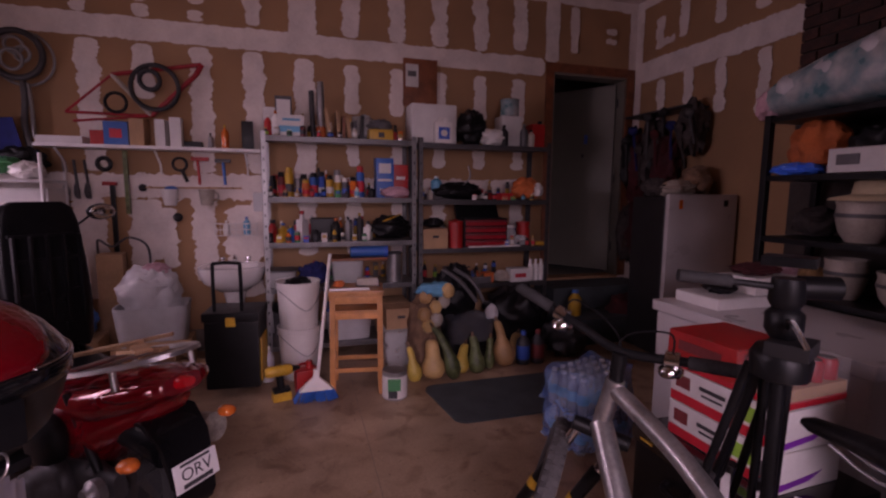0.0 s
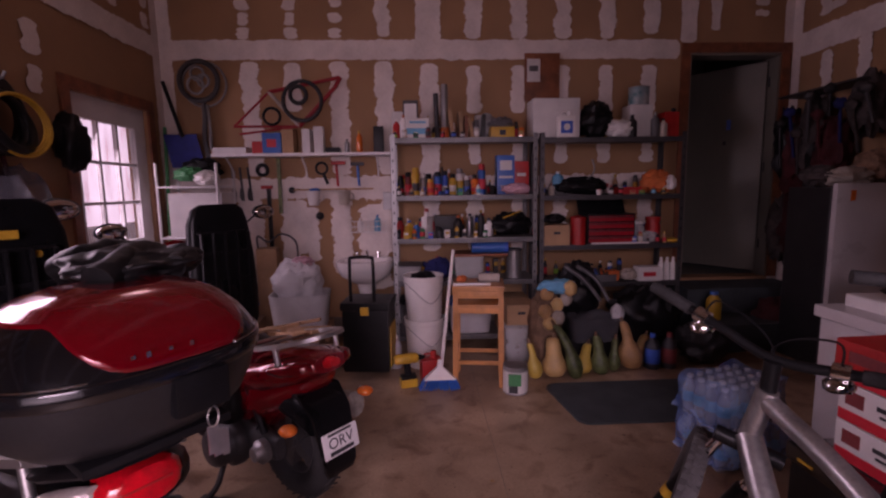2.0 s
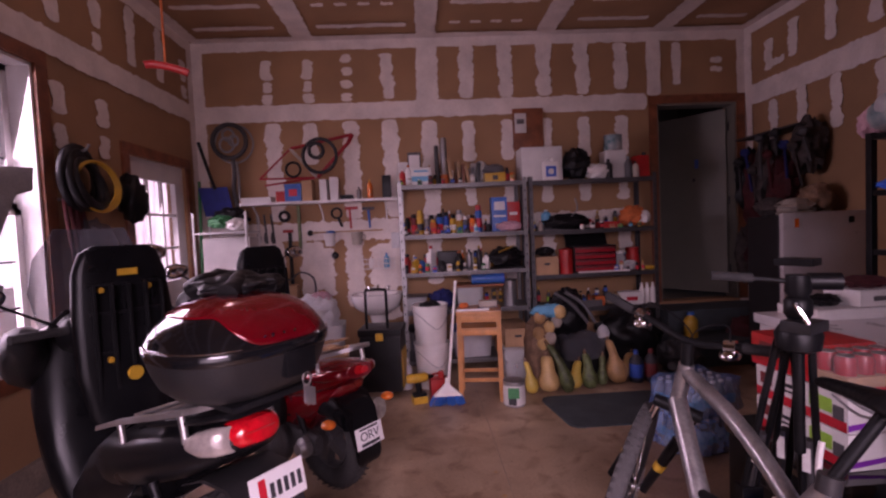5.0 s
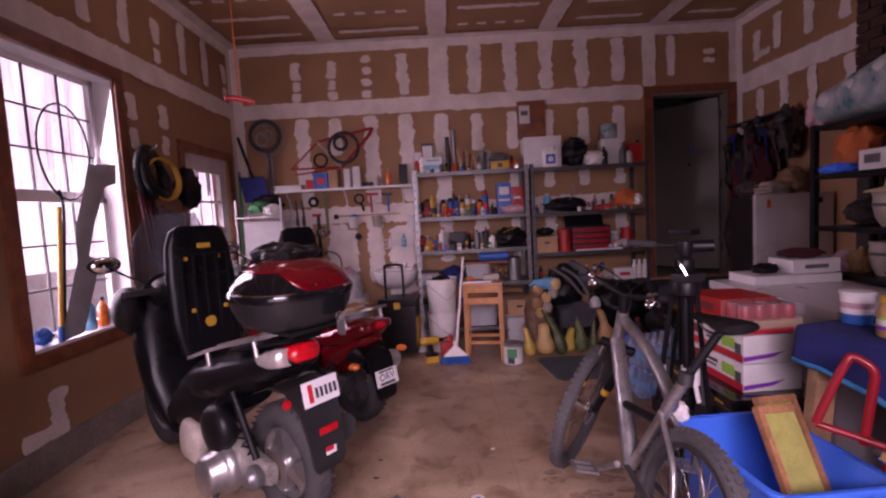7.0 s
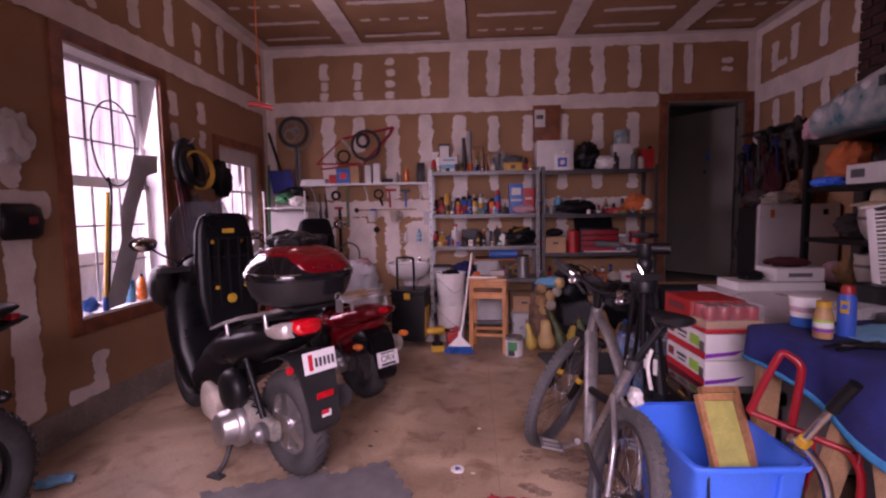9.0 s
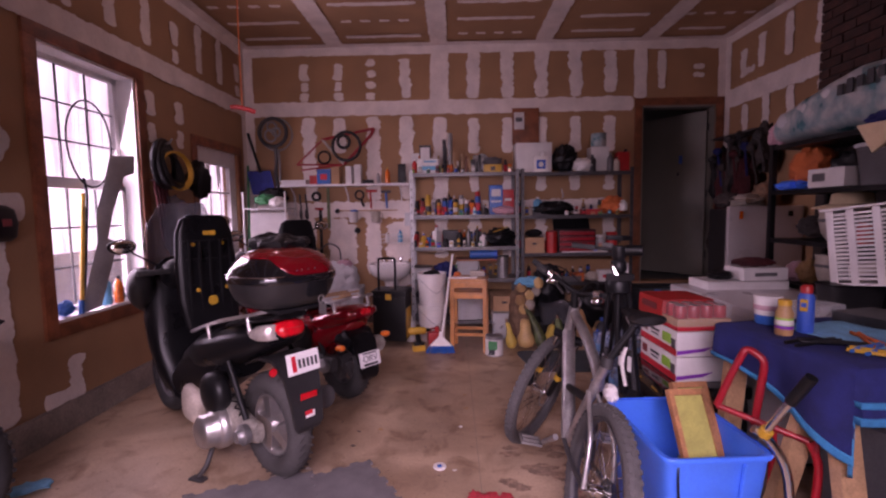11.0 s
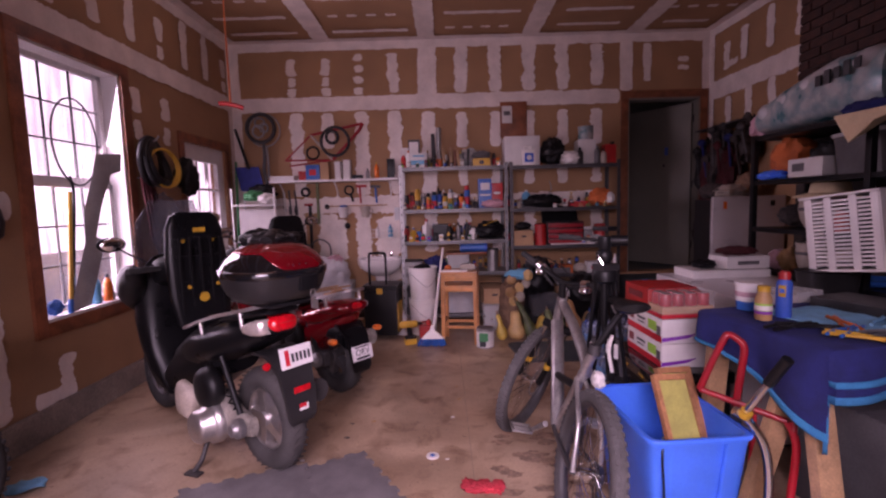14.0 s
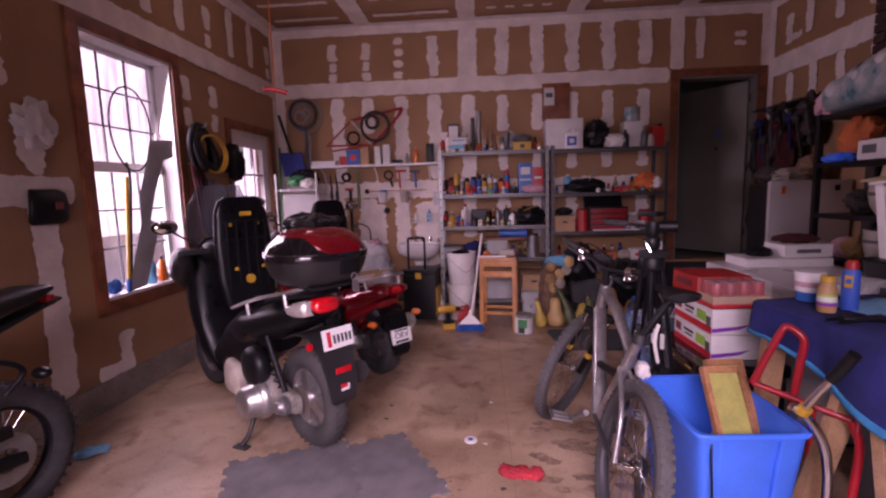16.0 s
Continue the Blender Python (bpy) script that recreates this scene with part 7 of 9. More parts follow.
single("wooden_stick", cyl(B(), (3.2, 4.75, 0.02), (3.24, 4.95, 1.35), 0.014), WHITEPL, "white stick leaning in the corner", "stick")
bag("red_bag", (2.95, 4.82, 0.2), (0.2, 0.16, 0.2), REDCLOTH, "dark red bag on the floor", "bag", 155)
bottle(2.36, 4.80, 0.24, 0.06, 0.24, YEL, BLUEP, "yellow bottle with blue cap on the step", "bottle", "", 0.5)
bottle(3.02, 4.80, 0.24, 0.05, 0.26, WHITEPL, BLUEP, "white and blue bottle on the step", "bottle", "", 0.4)

# ---- cases of drinks ----
def drink_case(z, m, label, w=0.27, d=0.41, h=0.125, x=1.365, y=2.19, stripe=True):
    ob = thing("drink_carton", (x, y, z), 2, label, "carton", "white fruit drink cartons")
    b = part("body", box(B(), (0, 0, h / 2), (w, d, h), 0, 0.004), m, ob)
    if stripe:
        part("print", box(B(), (-w / 2 - 0.001, 0, 0.02), (0.002, d * 0.98, 0.035)), REDINK, b)
        part("print", box(B(), (-w / 2 - 0.001, -0.10, 0.075), (0.002, 0.09, 0.05)), LIME, b)
        part("print", box(B(), (-w / 2 - 0.001, 0.03, 0.085), (0.002, 0.10, 0.014)), INK, b)
        part("print", box(B(), (-w / 2 - 0.001, 0.03, 0.062), (0.002, 0.08, 0.008)), INK, b)
        part("print", box(B(), (-w / 2 - 0.001, 0.15, 0.08), (0.002, 0.06, 0.045)), MAROON, b)
        part("print", box(B(), (-w / 2 - 0.001, -0.17, 0.06), (0.002, 0.04, 0.05)), GREYPL, b)
        part("print", poly(B(), [(-w / 2, -d / 2 - 0.001, 0.01), (0.0, -d / 2 - 0.001, 0.025), (w * 0.2, -d / 2 - 0.001, 0.05), (-0.02, -d / 2 - 0.001, 0.04), (-w / 2, -d / 2 - 0.001, 0.03)], (0, -0.0015, 0)), PURPLE, b)


drink_case(0.495, PAPERW, "white fruit drink carton on a black case")
drink_case(0.625, PAPERW, "white fruit drink carton stacked on another")
ob = thing("soda_case", (1.365, 2.20, 0.755), 3, "red film-wrapped case of soda cans", "soda cans")
part("tray", box(B(), (0, 0, 0.03), (0.275, 0.42, 0.06), 0, 0.004), CARD, ob)
part("tray_print", box(B(), (0, 0, 0.012), (0.279, 0.424, 0.022), 0, 0.003), REDINK, ob)
for i in range(4):
    for j in range(6):
        x, y = (i - 1.5) * 0.0665, (j - 2.5) * 0.0665
        c = part("can", lathe(B(), [(0.025, 0.006), (0.0325, 0.016), (0.0325, 0.112), (0.027, 0.124), (0.025, 0.124)], (x, y, 0), 16), REDENAM, ob)
        part("can_lid", cyl(B(), (x, y, 0.1225), (x, y, 0.1255), 0.0265, n=14), ALU, c)
bm = box(B(), (0, 0, 0.075), (0.283, 0.28, 0.115), 0, 0.014)
for v in bm.verts:
    v.co += 0.006 * noise.noise_vector(v.co * 25)
bmesh.ops.translate(bm, vec=(0, 0.075, 0), verts=bm.verts)
part("printed_film", bm, REDPL, ob, "glossy red printed film")
bm = box(B(), (0, -0.135, 0.075), (0.284, 0.16, 0.118), 0, 0.014)
part("clear_film", bm, FILM, ob, "clear film end")
part("print", box(B(), (-0.1425, 0.08, 0.085), (0.002, 0.17, 0.035)), MAROON, ob)

# low black case and folded gear under the drinks
ob = thing("equipment_case", (1.36, 2.2, 0), 0, "black hard equipment case with yellow marks", "case")
part("body", box(B(), (0, 0, 0.22), (0.42, 0.56, 0.42), 0, 0.03), BLACKP, ob)
part("lid", box(B(), (0, 0, 0.46), (0.44, 0.58, 0.066), 0, 0.02), BLACKG, ob)
for y in (-0.2, 0.0, 0.2):
    part("mark", box(B(), (-0.2215, y, 0.455), (0.003, 0.06, 0.008)), YEL, ob)
part("handle", tube(B(), [(-0.215, -0.09, 0.36), (-0.25, -0.07, 0.35), (-0.25, 0.07, 0.35), (-0.215, 0.09, 0.36)], 0.012, 8, 4), BLACKP, ob)
tyre = torus(B(), (1.10, 2.14, 0.13), (0.3, 0.9, 0.2), 0.085, 0.04, 30, 10)
single("rubber_ring", tyre, RUBBER, "small black trolley tyre on the floor", "tyre")

# ---- blue bin with hive frames ----
def rect_ring(cx, cy, w, d, z, rz, k=12.0, n=40):
    m = pose(cx, cy, z, 0, 0, rz)
    return [m @ Vector((w / 2 * math.copysign(abs(math.cos(a)) ** (2 / k), math.cos(a)), d / 2 * math.copysign(abs(math.sin(a)) ** (2 / k), math.sin(a)), 0)) for a in [2 * math.pi * (q + 0.5) / n for q in range(n)]]


bn = thing("recycling_bin", (1.01, 1.47, 0), 0, "bright blue plastic recycling bin with wooden frames", "bin", "", True)
BC = (1.02, 1.485)
part("tub", loft(B(), [rect_ring(*BC, 0.30, 0.42, 0.0, 4), rect_ring(*BC, 0.385, 0.518, 0.495, 4), rect_ring(*BC, 0.395, 0.53, 0.51, 4), rect_ring(*BC, 0.365, 0.50, 0.51, 4), rect_ring(*BC, 0.36, 0.49, 0.45, 4), rect_ring(*BC, 0.29, 0.41, 0.012, 4)]), BLUEPL, bn)

part("rim", loft(B(), [rect_ring(*BC, 0.397, 0.530, 0.492, 4), rect_ring(*BC, 0.408, 0.541, 0.505, 4), rect_ring(*BC, 0.402, 0.534, 0.513, 4)], False), BLUEPL, bn)
for u in (-0.10, 0.10):
    part("rib", loft(B(), [[(BC[0] + u * (1 - 0.2 * t) + a, BC[1] - 0.262 + 0.046 * t + b, 0.488 - 0.46 * t) for a, b in ((-0.006, 0.004), (0.006, 0.004), (0.004, -0.005), (-0.004, -0.005))] for t in (0, 1)]), BLUEPL, bn)


def hive_frame(m, label):
    ob = thing("hive_frame", (0, 0, 0), 0, label, "hive frame", "hive frames in the bin")
    ob.matrix_basis = m
    w, h = 0.165, 0.40
    for s in (-1, 1):
        part("side_bar", box(B(), (s * (w / 2 - 0.01), 0, h / 2), (0.02, 0.028, h), 0, 0.003), HIVE, ob)
    part("top_bar", box(B(), (0, 0, h - 0.012), (w - 0.04, 0.028, 0.024), 0, 0.003), HIVE, ob)
    part("bottom_bar", box(B(), (0, 0, 0.012), (w - 0.04, 0.028, 0.024), 0, 0.003), HIVE, ob)
    part("wax_sheet", box(B(), (0, 0, h / 2), (w - 0.04, 0.010, h - 0.05)), WAX, ob)


def leaning(foot, along, across):
    z = Vector(along).normalized()
    y = z.cross(Vector(across)).normalized()
    return Matrix.Translation(foot) @ Matrix((y.cross(z), y, z)).transposed().to_4x4()


hive_frame(leaning((1.075, 1.335, 0.288), (-0.04, 0.49, 0.87), (0.97, 0.20, 0)), "wooden hive frame with yellow wax sheet")
hive_frame(leaning((1.125, 1.42, 0.285), (-0.05, 0.46, 0.88), (0.97, 0.25, 0)), "wooden hive frame behind another frame")
bag("dark_rag", (0.98, 1.46, 0.15), (0.085, 0.10, 0.12), BLACKP, "dark rag in the blue bin", "cloth", 160)
bag("white_rag", (0.83, 1.74, 0.535), (0.03, 0.045, 0.04), WHITEPL, "white rag on the bin corner", "cloth", 162)
single("cord", tube(B(), [(0.90, 1.24, 0.515), (0.885, 1.21, 0.44), (0.895, 1.215, 0.30), (0.90, 1.22, 0.12), (0.87, 1.17, 0.006)], 0.004, 6, 6), BLACKP, "thin black cord hanging over the bin", "cable")


# ---- work table with towel ----
MT = pose(1.40, 1.14, 0, 0, 0, 8.5)
tw, tl = 0.80, 0.64
tb = thing("work_table", (1.40, 1.14, 0), 8.5, "plank work table on wooden trestles", "table")
part("tabletop", box(B(), (tw / 2, tl / 2, 0.835), (tw, tl, 0.03), 0, 0.004), PINE, tb)
for x, y, sx, sy in ((0.04, 0.10, -0.02, -0.16), (0.04, 0.54, 0.0, 0.08), (0.74, 0.10, 0.1, -0.16), (0.74, 0.54, 0.1, 0.08), (0.06, 0.16, -0.10, 0.14)):
    part("leg", loft(B(), [[(x + sx * (1 - t) + a * 0.045, y + sy * (1 - t) + b * 0.02, 0.818 * t) for a, b in ((-1, -1), (1, -1), (1, 1), (-1, 1))] for t in (0, 1)]), PINE, tb)
part("trestle_beam", box(B(), (tw / 2, 0.10, 0.775), (tw - 0.04, 0.04, 0.085), 0, 0.003), PINE, tb)
part("trestle_beam", box(B(), (tw / 2, 0.54, 0.775), (tw - 0.04, 0.04, 0.085), 0, 0.003), PINE, tb)


def drape(u, v, ex=0.0):
    """A point of a cloth over the table's top, its overhang folded down."""
    z = 0.854
    if u < 0:
        u *= 0.45 + 0.55 * max(0.0, 1 - max(v, 0.0) / 0.5)
    x, y = max(u, 0.0), max(v, 0.0)
    du, dv = max(0, -u), max(0, -v)
    drop = math.hypot(du, dv) if du and dv else du + dv
    fold = 0.022 * math.sin(14 * (v if du else u) + 2 * drop) * min(1, drop * 8)
    x -= 0.012 * (du > 0) + (fold + 0.02 * drop if du else 0)
    y -= 0.012 * (dv > 0) + (fold + 0.02 * drop if dv else 0)
    if du and dv:
        x -= 0.10 * min(du, dv)
        y += -0.10 * min(du, dv)
    if not drop:
        z += 0.004 * (1 + noise.noise((u * 9, v * 9, 4)))
    return MT @ Vector((x, y, z - drop))


def cloth_grid(u0, u1, v0, v1, nu, nv, lift=0.0):
    bm = B()
    pts = [drape(u0 + (u1 - u0) * i / nu, v0 + (v1 - v0) * j / nv) for j in range(nv + 1) for i in range(nu + 1)]
    add(bm, pts, [(j * (nu + 1) + i, j * (nu + 1) + i + 1, (j + 1) * (nu + 1) + i + 1, (j + 1) * (nu + 1) + i) for j in range(nv) for i in range(nu)])
    return bm


cl = thing("tablecloth", (1.40, 1.14, 0.86), 0, "navy terry towel with turquoise hem over the table", "towel", "", True)
sheet = part("sheet", cloth_grid(-0.30, 0.78, -0.175, 0.62, 56, 50), NAVY, cl)
sheet.modifiers.new("thick", "SOLIDIFY").thickness = 0.006
for k, a in enumerate(((-0.305, -0.275, -0.18, 0.62), (-0.305, 0.78, -0.18, -0.155), (-0.02, 0.78, -0.125, -0.105))):
    bm = cloth_grid(a[0], a[1], a[2], a[3], 3 if k == 0 else 56, 50 if k == 0 else 3)
    st = part("hem", bm, AQUA, cl, "turquoise woven hem")
    sol = st.modifiers.new("thick", "SOLIDIFY")
    sol.thickness, sol.offset = 0.014, 0


def on_table(x, y):
    return (x, y, 0.866)


scene_goods = []
ob = thing("tub", on_table(1.49, 1.70), 0, "white plastic tub with blue base on the table", "tub")
scene_goods.append(ob)
part("body", lathe(B(), [(0.052, 0.0), (0.056, 0.045)], n=24), BLUEP, ob)
part("wall", lathe(B(), [(0.056, 0.045), (0.06, 0.125)], n=24), WHITEPL, ob)
part("lid", lathe(B(), [(0.063, 0.122), (0.063, 0.14), (0.055, 0.142), (0.001, 0.142)], n=24), WHITEPL, ob)
part("print", lathe(B(), [(0.0592, 0.07), (0.0604, 0.095)], n=24, cap=False), PINKF, ob)
ob = thing("spice_jar", on_table(1.43, 1.51), 0, "brown glass jar with a lime and white label", "jar")
scene_goods.append(ob)
part("glass", lathe(B(), [(0.033, 0.0), (0.036, 0.006), (0.036, 0.10), (0.026, 0.125), (0.026, 0.135)], n=20), TAN, ob)
part("paper_label", lathe(B(), [(0.0365, 0.03), (0.0365, 0.080)], n=20, cap=False), LIME, ob)
part("paper_label", lathe(B(), [(0.0368, 0.048), (0.0368, 0.070)], n=20, cap=False), PAPERW, ob)
part("print", lathe(B(), [(0.037, 0.03), (0.037, 0.045)], n=20, cap=False), PURPLE, ob)
part("lid", cyl(B(), (0, 0, 0.135), (0, 0, 0.160), 0.027, n=20), YEL, ob)
ob = thing("spray_can", on_table(1.535, 1.54), 0, "blue and yellow oil spray can with red cap", "spray can")
scene_goods.append(ob)
part("body", lathe(B(), [(0.031, 0.0), (0.033, 0.005), (0.033, 0.165), (0.024, 0.185)], n=20), BLUEINK, ob)
part("shield", box(B(), (-0.026, -0.022, 0.13), (0.03, 0.006, 0.055), -50, 0.004), YEL, ob)
part("print", box(B(), (-0.028, -0.024, 0.132), (0.02, 0.006, 0.02), -50), BLUEINK, ob)
part("cap", lathe(B(), [(0.025, 0.182), (0.025, 0.21), (0.018, 0.222), (0.001, 0.222)], n=20), REDPL, ob)
for o in scene_goods:
    o.scale = (0.87, 0.87, 0.87)
for k, (x, y, a, m) in enumerate(((1.60, 1.30, 30, BLUEP), (1.52, 1.36, -20, BLACKP), (1.66, 1.40, 70, ORANGE), (1.72, 1.26, 10, STEEL), (1.58, 1.20, -50, YEL), (1.84, 1.42, 40, RAGBLUE), (1.46, 1.38, 15, BLACKP))):
    mm = pose(x, y, 0.874, 0, 0, a)
    bm = B()
    for s in (-1, 1):
        tube(bm, [mm @ Vector((0.10, s * 0.012, 0)), mm @ Vector((0.02, s * 0.006, 0.002)), mm @ Vector((-0.06, s * 0.022, 0.002)), mm @ Vector((-0.12, s * 0.02, 0))], 0.007, 8, 4)
    single("pliers", bm, m, "pair of pliers lying on the towel", "pliers", "hand tools on the table")
bm = cloth_grid(0.18, 0.60, 0.12, 0.50, 20, 20)
for v in bm.verts:
    v.co.z += 0.012 + 0.008 * noise.noise(v.co * 14)
single("blue_paper", bm, RAGBLUE, "pale blue shop paper crumpled on the table", "paper").modifiers.new("thick", "SOLIDIFY").thickness = 0.003
bm = box(B(), MT @ Vector((0.48, 0.66, 0.89)), (0.30, 0.16, 0.05), 20, 0.01)
single("clear_box", bm, CLEARPL, "flat clear plastic box on the table", "box")
single("grey_tray", box(B(), MT @ Vector((0.62, 0.40, 0.888)), (0.24, 0.30, 0.045), 16, 0.008), DGREYPL, "dark grey tray on the table", "tray")


# ---- red hand truck and chromed handle ----
def hand_truck():
    ob = thing("hand_truck", (1.42, 1.42, 0), 0, "red tubular hand truck leaning on the table", "hand truck", "", True)
    L = [(1.16, 1.48, 0.59), (1.20, 1.465, 0.71), (1.235, 1.45, 0.805), (1.25, 1.445, 0.825), (1.27, 1.425, 0.815), (1.288, 1.405, 0.785), (1.285, 1.41, 0.70), (1.27, 1.42, 0.54)]
    part("upper_loop", tube(B(), L, 0.014, 10, 5), REDENAM, ob)
    part("side_rail", tube(B(), [(1.33, 1.40, 0.52), (1.332, 1.40, 0.30), (1.335, 1.40, 0.012)], 0.014, 10, 4), REDENAM, ob)
    part("side_rail", tube(B(), [(1.39, 1.30, 0.53), (1.41, 1.285, 0.47), (1.412, 1.28, 0.40), (1.39, 1.27, 0.25), (1.36, 1.26, 0.012)], 0.014, 10, 4), REDENAM, ob)
    part("cross_bar", cyl(B(), (1.16, 1.48, 0.59), (1.39, 1.30, 0.53), 0.012), REDENAM, ob)
    part("cross_bar", cyl(B(), (1.333, 1.40, 0.12), (1.375, 1.265, 0.14), 0.012), REDENAM, ob)
    part("brace", cyl(B(), (1.40, 1.28, 0.50), (1.44, 1.32, 0.68), 0.010), REDENAM, ob)
    part("toe_plate", box(B(), (1.36, 1.36, 0.012), (0.30, 0.10, 0.014), -55, 0.003), REDENAM, ob)
    for p in ((1.30, 1.60, 0.10), (1.50, 1.32, 0.10)):
        part("wheel", torus(B(), p, (0.8, -0.6, 0), 0.075, 0.026, 26, 10), RUBBER, ob)


hand_truck()
ob = thing("towing_bar", (1.25, 1.2, 0), 0, "chromed tube handle with black grip", "handle", "", True)
part("grip", cyl(B(), (1.235, 1.10, 0.84), (1.215, 1.16, 0.735), 0.018), BLACKP, ob)
part("tube", cyl(B(), (1.215, 1.16, 0.735), (1.19, 1.235, 0.60), 0.013), CHROME, ob)
part("collar", cyl(B(), (1.193, 1.228, 0.61), (1.187, 1.242, 0.585), 0.021), YEL, ob)
part("bent_tube", tube(B(), [(1.165, 1.26, 0.60), (1.215, 1.25, 0.56), (1.27, 1.25, 0.47), (1.30, 1.26, 0.34), (1.305, 1.27, 0.18), (1.30, 1.28, 0.012)], 0.016, 10, 6), CHROME, ob)
single("aqua_bag", blob(B(), (1.56, 0.98, 0.16), (0.14, 0.12, 0.16), 170, 0.3, 24, 14), CYANINK, "turquoise fabric bag on the floor", "bag")
carton(1.95, 1.45, 0, 0.4, 0.5, 0.5, 10, GREYPL, "grey plastic box under the table", "box")

# ---- brickwork on the east wall, bricks last ----
BX, BY = 2.82, 3.22
bw = thing("brick_wall", (BX, 2.4, 0), 0, "dark brown brick chimney breast beside the drywall", "", "", True)
bw["kind"] = "structure"
part("backing", bb(BX + 0.002, RW, FW, BY, 0, CEIL), MORTAR, bw)
bl, bh = 0.203, 0.067
me_full = finish(box(B(), (0, 0, 0), (0.03, 0.193, 0.057), 0, 0.003), "brick", BRICK, False)
me_half = finish(box(B(), (0, 0, 0), (0.03, 0.092, 0.057), 0, 0.003), "brick", BRICK, False)
inv = LOCAL[bw.name]
count = 0
for row in range(22):
    z = CEIL - 0.035 - row * bh
    half = row % 2
    for k in range(13):
        y = BY - 0.0965 - k * bl - (0.1015 if half else 0)
        o = new("brick", me_full)
        o.parent = bw
        o.location = inv @ Vector((BX + 0.002 * math.sin(row * 3.1 + k * 1.7), y, z))
    if half:
        o = new("brick", me_half)
        o.parent = bw
        o.location = inv @ Vector((BX, BY - 0.046, z))


# ---- things on and by the window wall ----
def on_sill():
    z = WIN[2] + 0.021
    ob = thing("landing_net", (-2.42, 2.8, z), 0, "black hoop fishing net leaning in the window", "net", "", True)
    c = Vector((-2.435, 2.96, 1.90))
    pts = [c + Vector((0.0, 0.205 * math.cos(a), 0.28 * math.sin(a) * (1.0 if math.sin(a) > 0 else 1.15))) for a in [2 * math.pi * k / 28 - math.pi / 2 for k in range(29)]]
    part("hoop", tube(B(), pts, 0.007, 8, 1), BLACKM, ob)
    bm = B()
    for k in range(-4, 5):
        y = 0.036 * k
        hh = 0.30 * math.sqrt(max(0.02, 1 - (y / 0.165) ** 2))
        cyl(bm, c + Vector((0.004, y, -hh)), c + Vector((0.004, y + 0.02, hh * 0.98)), 0.0011, n=4)
    tagged(part("netting", bm, BLACKP, ob), kind="stuff")
    part("yoke", tube(B(), [c + Vector((0, -0.08, -0.26)), c + Vector((0, -0.06, -0.36)), c + Vector((0, -0.07, -0.48))], 0.009, 8, 4), BLACKM, ob)
    part("handle", cyl(B(), c + Vector((0, -0.07, -0.46)), (-2.40, 2.75, z), 0.011), BLACKM, ob)
    ob = thing("yellow_pole", (-2.38, 2.72, z), 0, "yellow pole leaning on the window sill", "pole", "", True)
    part("pole", cyl(B(), (-2.375, 2.70, z), (-2.43, 2.86, 1.53), 0.013), YEL, ob)
    part("ferrule", cyl(B(), (-2.375, 2.70, z), (-2.382, 2.715, z + 0.09), 0.016), BLUEP, ob)
    bm = B()
    rings = [[(-2.395 - 0.02 * (t > 0.5), 2.74 + 0.50 * t + w0, z + 1.10 * t), (-2.375 - 0.02 * (t > 0.5), 2.74 + 0.50 * t + w1, z + 1.10 * t + 0.02), (-2.372 - 0.02 * (t > 0.5), 2.74 + 0.50 * t + w1, z + 1.10 * t + 0.015), (-2.392 - 0.02 * (t > 0.5), 2.74 + 0.50 * t + w0, z + 1.10 * t - 0.005)] for t, w0, w1 in ((0, -0.02, 0.14), (0.40, -0.04, 0.14), (0.43, -0.04, 0.03), (0.62, -0.10, 0.04), (0.85, -0.10, 0.06), (0.88, -0.11, 0.16), (1.0, -0.12, 0.12))]
    single("metal_flashing", loft(bm, rings), SHEET, "bent grey sheet metal flashing leaning in the window", "sheet metal")
    bottle(-2.44, 3.02, z, 0.035, 0.22, CYANINK, BLUEP, "pale blue bottle on the window sill")
    bottle(-2.42, 3.12, z, 0.03, 0.20, AMBER, BLACKP, "amber bottle on the window sill")
    bottle(-2.45, 3.18, z, 0.028, 0.15, GREYPL, BLACKP, "grey bottle on the window sill")
    bag("blue_rag", (-2.42, 2.63, z + 0.05), (0.04, 0.05, 0.05), BLUEP, "blue rag on the window sill", "cloth", 200)


on_sill()
# hoses and tubes between window and door
ob = thing("hose_coil", (-2.30, 3.59, 1.5), 0, "black hose coils with one yellow, on a hook", "hose", "", True)
for k in range(4):
    part("loop", torus(B(), (-2.30 + 0.018 * k, 3.59 + 0.02 * (k % 2), 1.80 - 0.012 * k), (1, 0.15, 0.1 * k), 0.190 - 0.012 * k, 0.026, 34, 8), BLACKP, ob)
for k in range(3):
    part("yellow_loop", torus(B(), (-2.225 + 0.01 * k, 3.63, 1.755 - 0.005 * k), (1, -0.2, 0.08), 0.150 + 0.006 * k, 0.009, 34, 8), YEL, ob, "yellow hose loop")
part("hook", tube(B(), [(-2.38, 3.59, 1.99), (-2.26, 3.59, 1.97), (-2.22, 3.59, 2.01)], 0.008, 6, 3), STEEL, ob)
ob = thing("red_cable", (-2.30, 3.5, 1.2), 0, "red jumper cables hanging on the wall", "cable", "", True)
for k in range(3):
    part("loop", tube(B(), [(-2.31, 3.46 + 0.04 * k, 1.66), (-2.27, 3.44 + 0.05 * k, 1.4), (-2.28, 3.50 + 0.04 * k, 1.15 - 0.04 * k), (-2.29, 3.56 + 0.03 * k, 1.4), (-2.31, 3.50 + 0.05 * k, 1.66)], 0.012, 8, 6), REDCLOTH, ob)
part("hook", cyl(B(), (-2.38, 3.5, 1.66), (-2.26, 3.5, 1.67), 0.008), STEEL, ob)
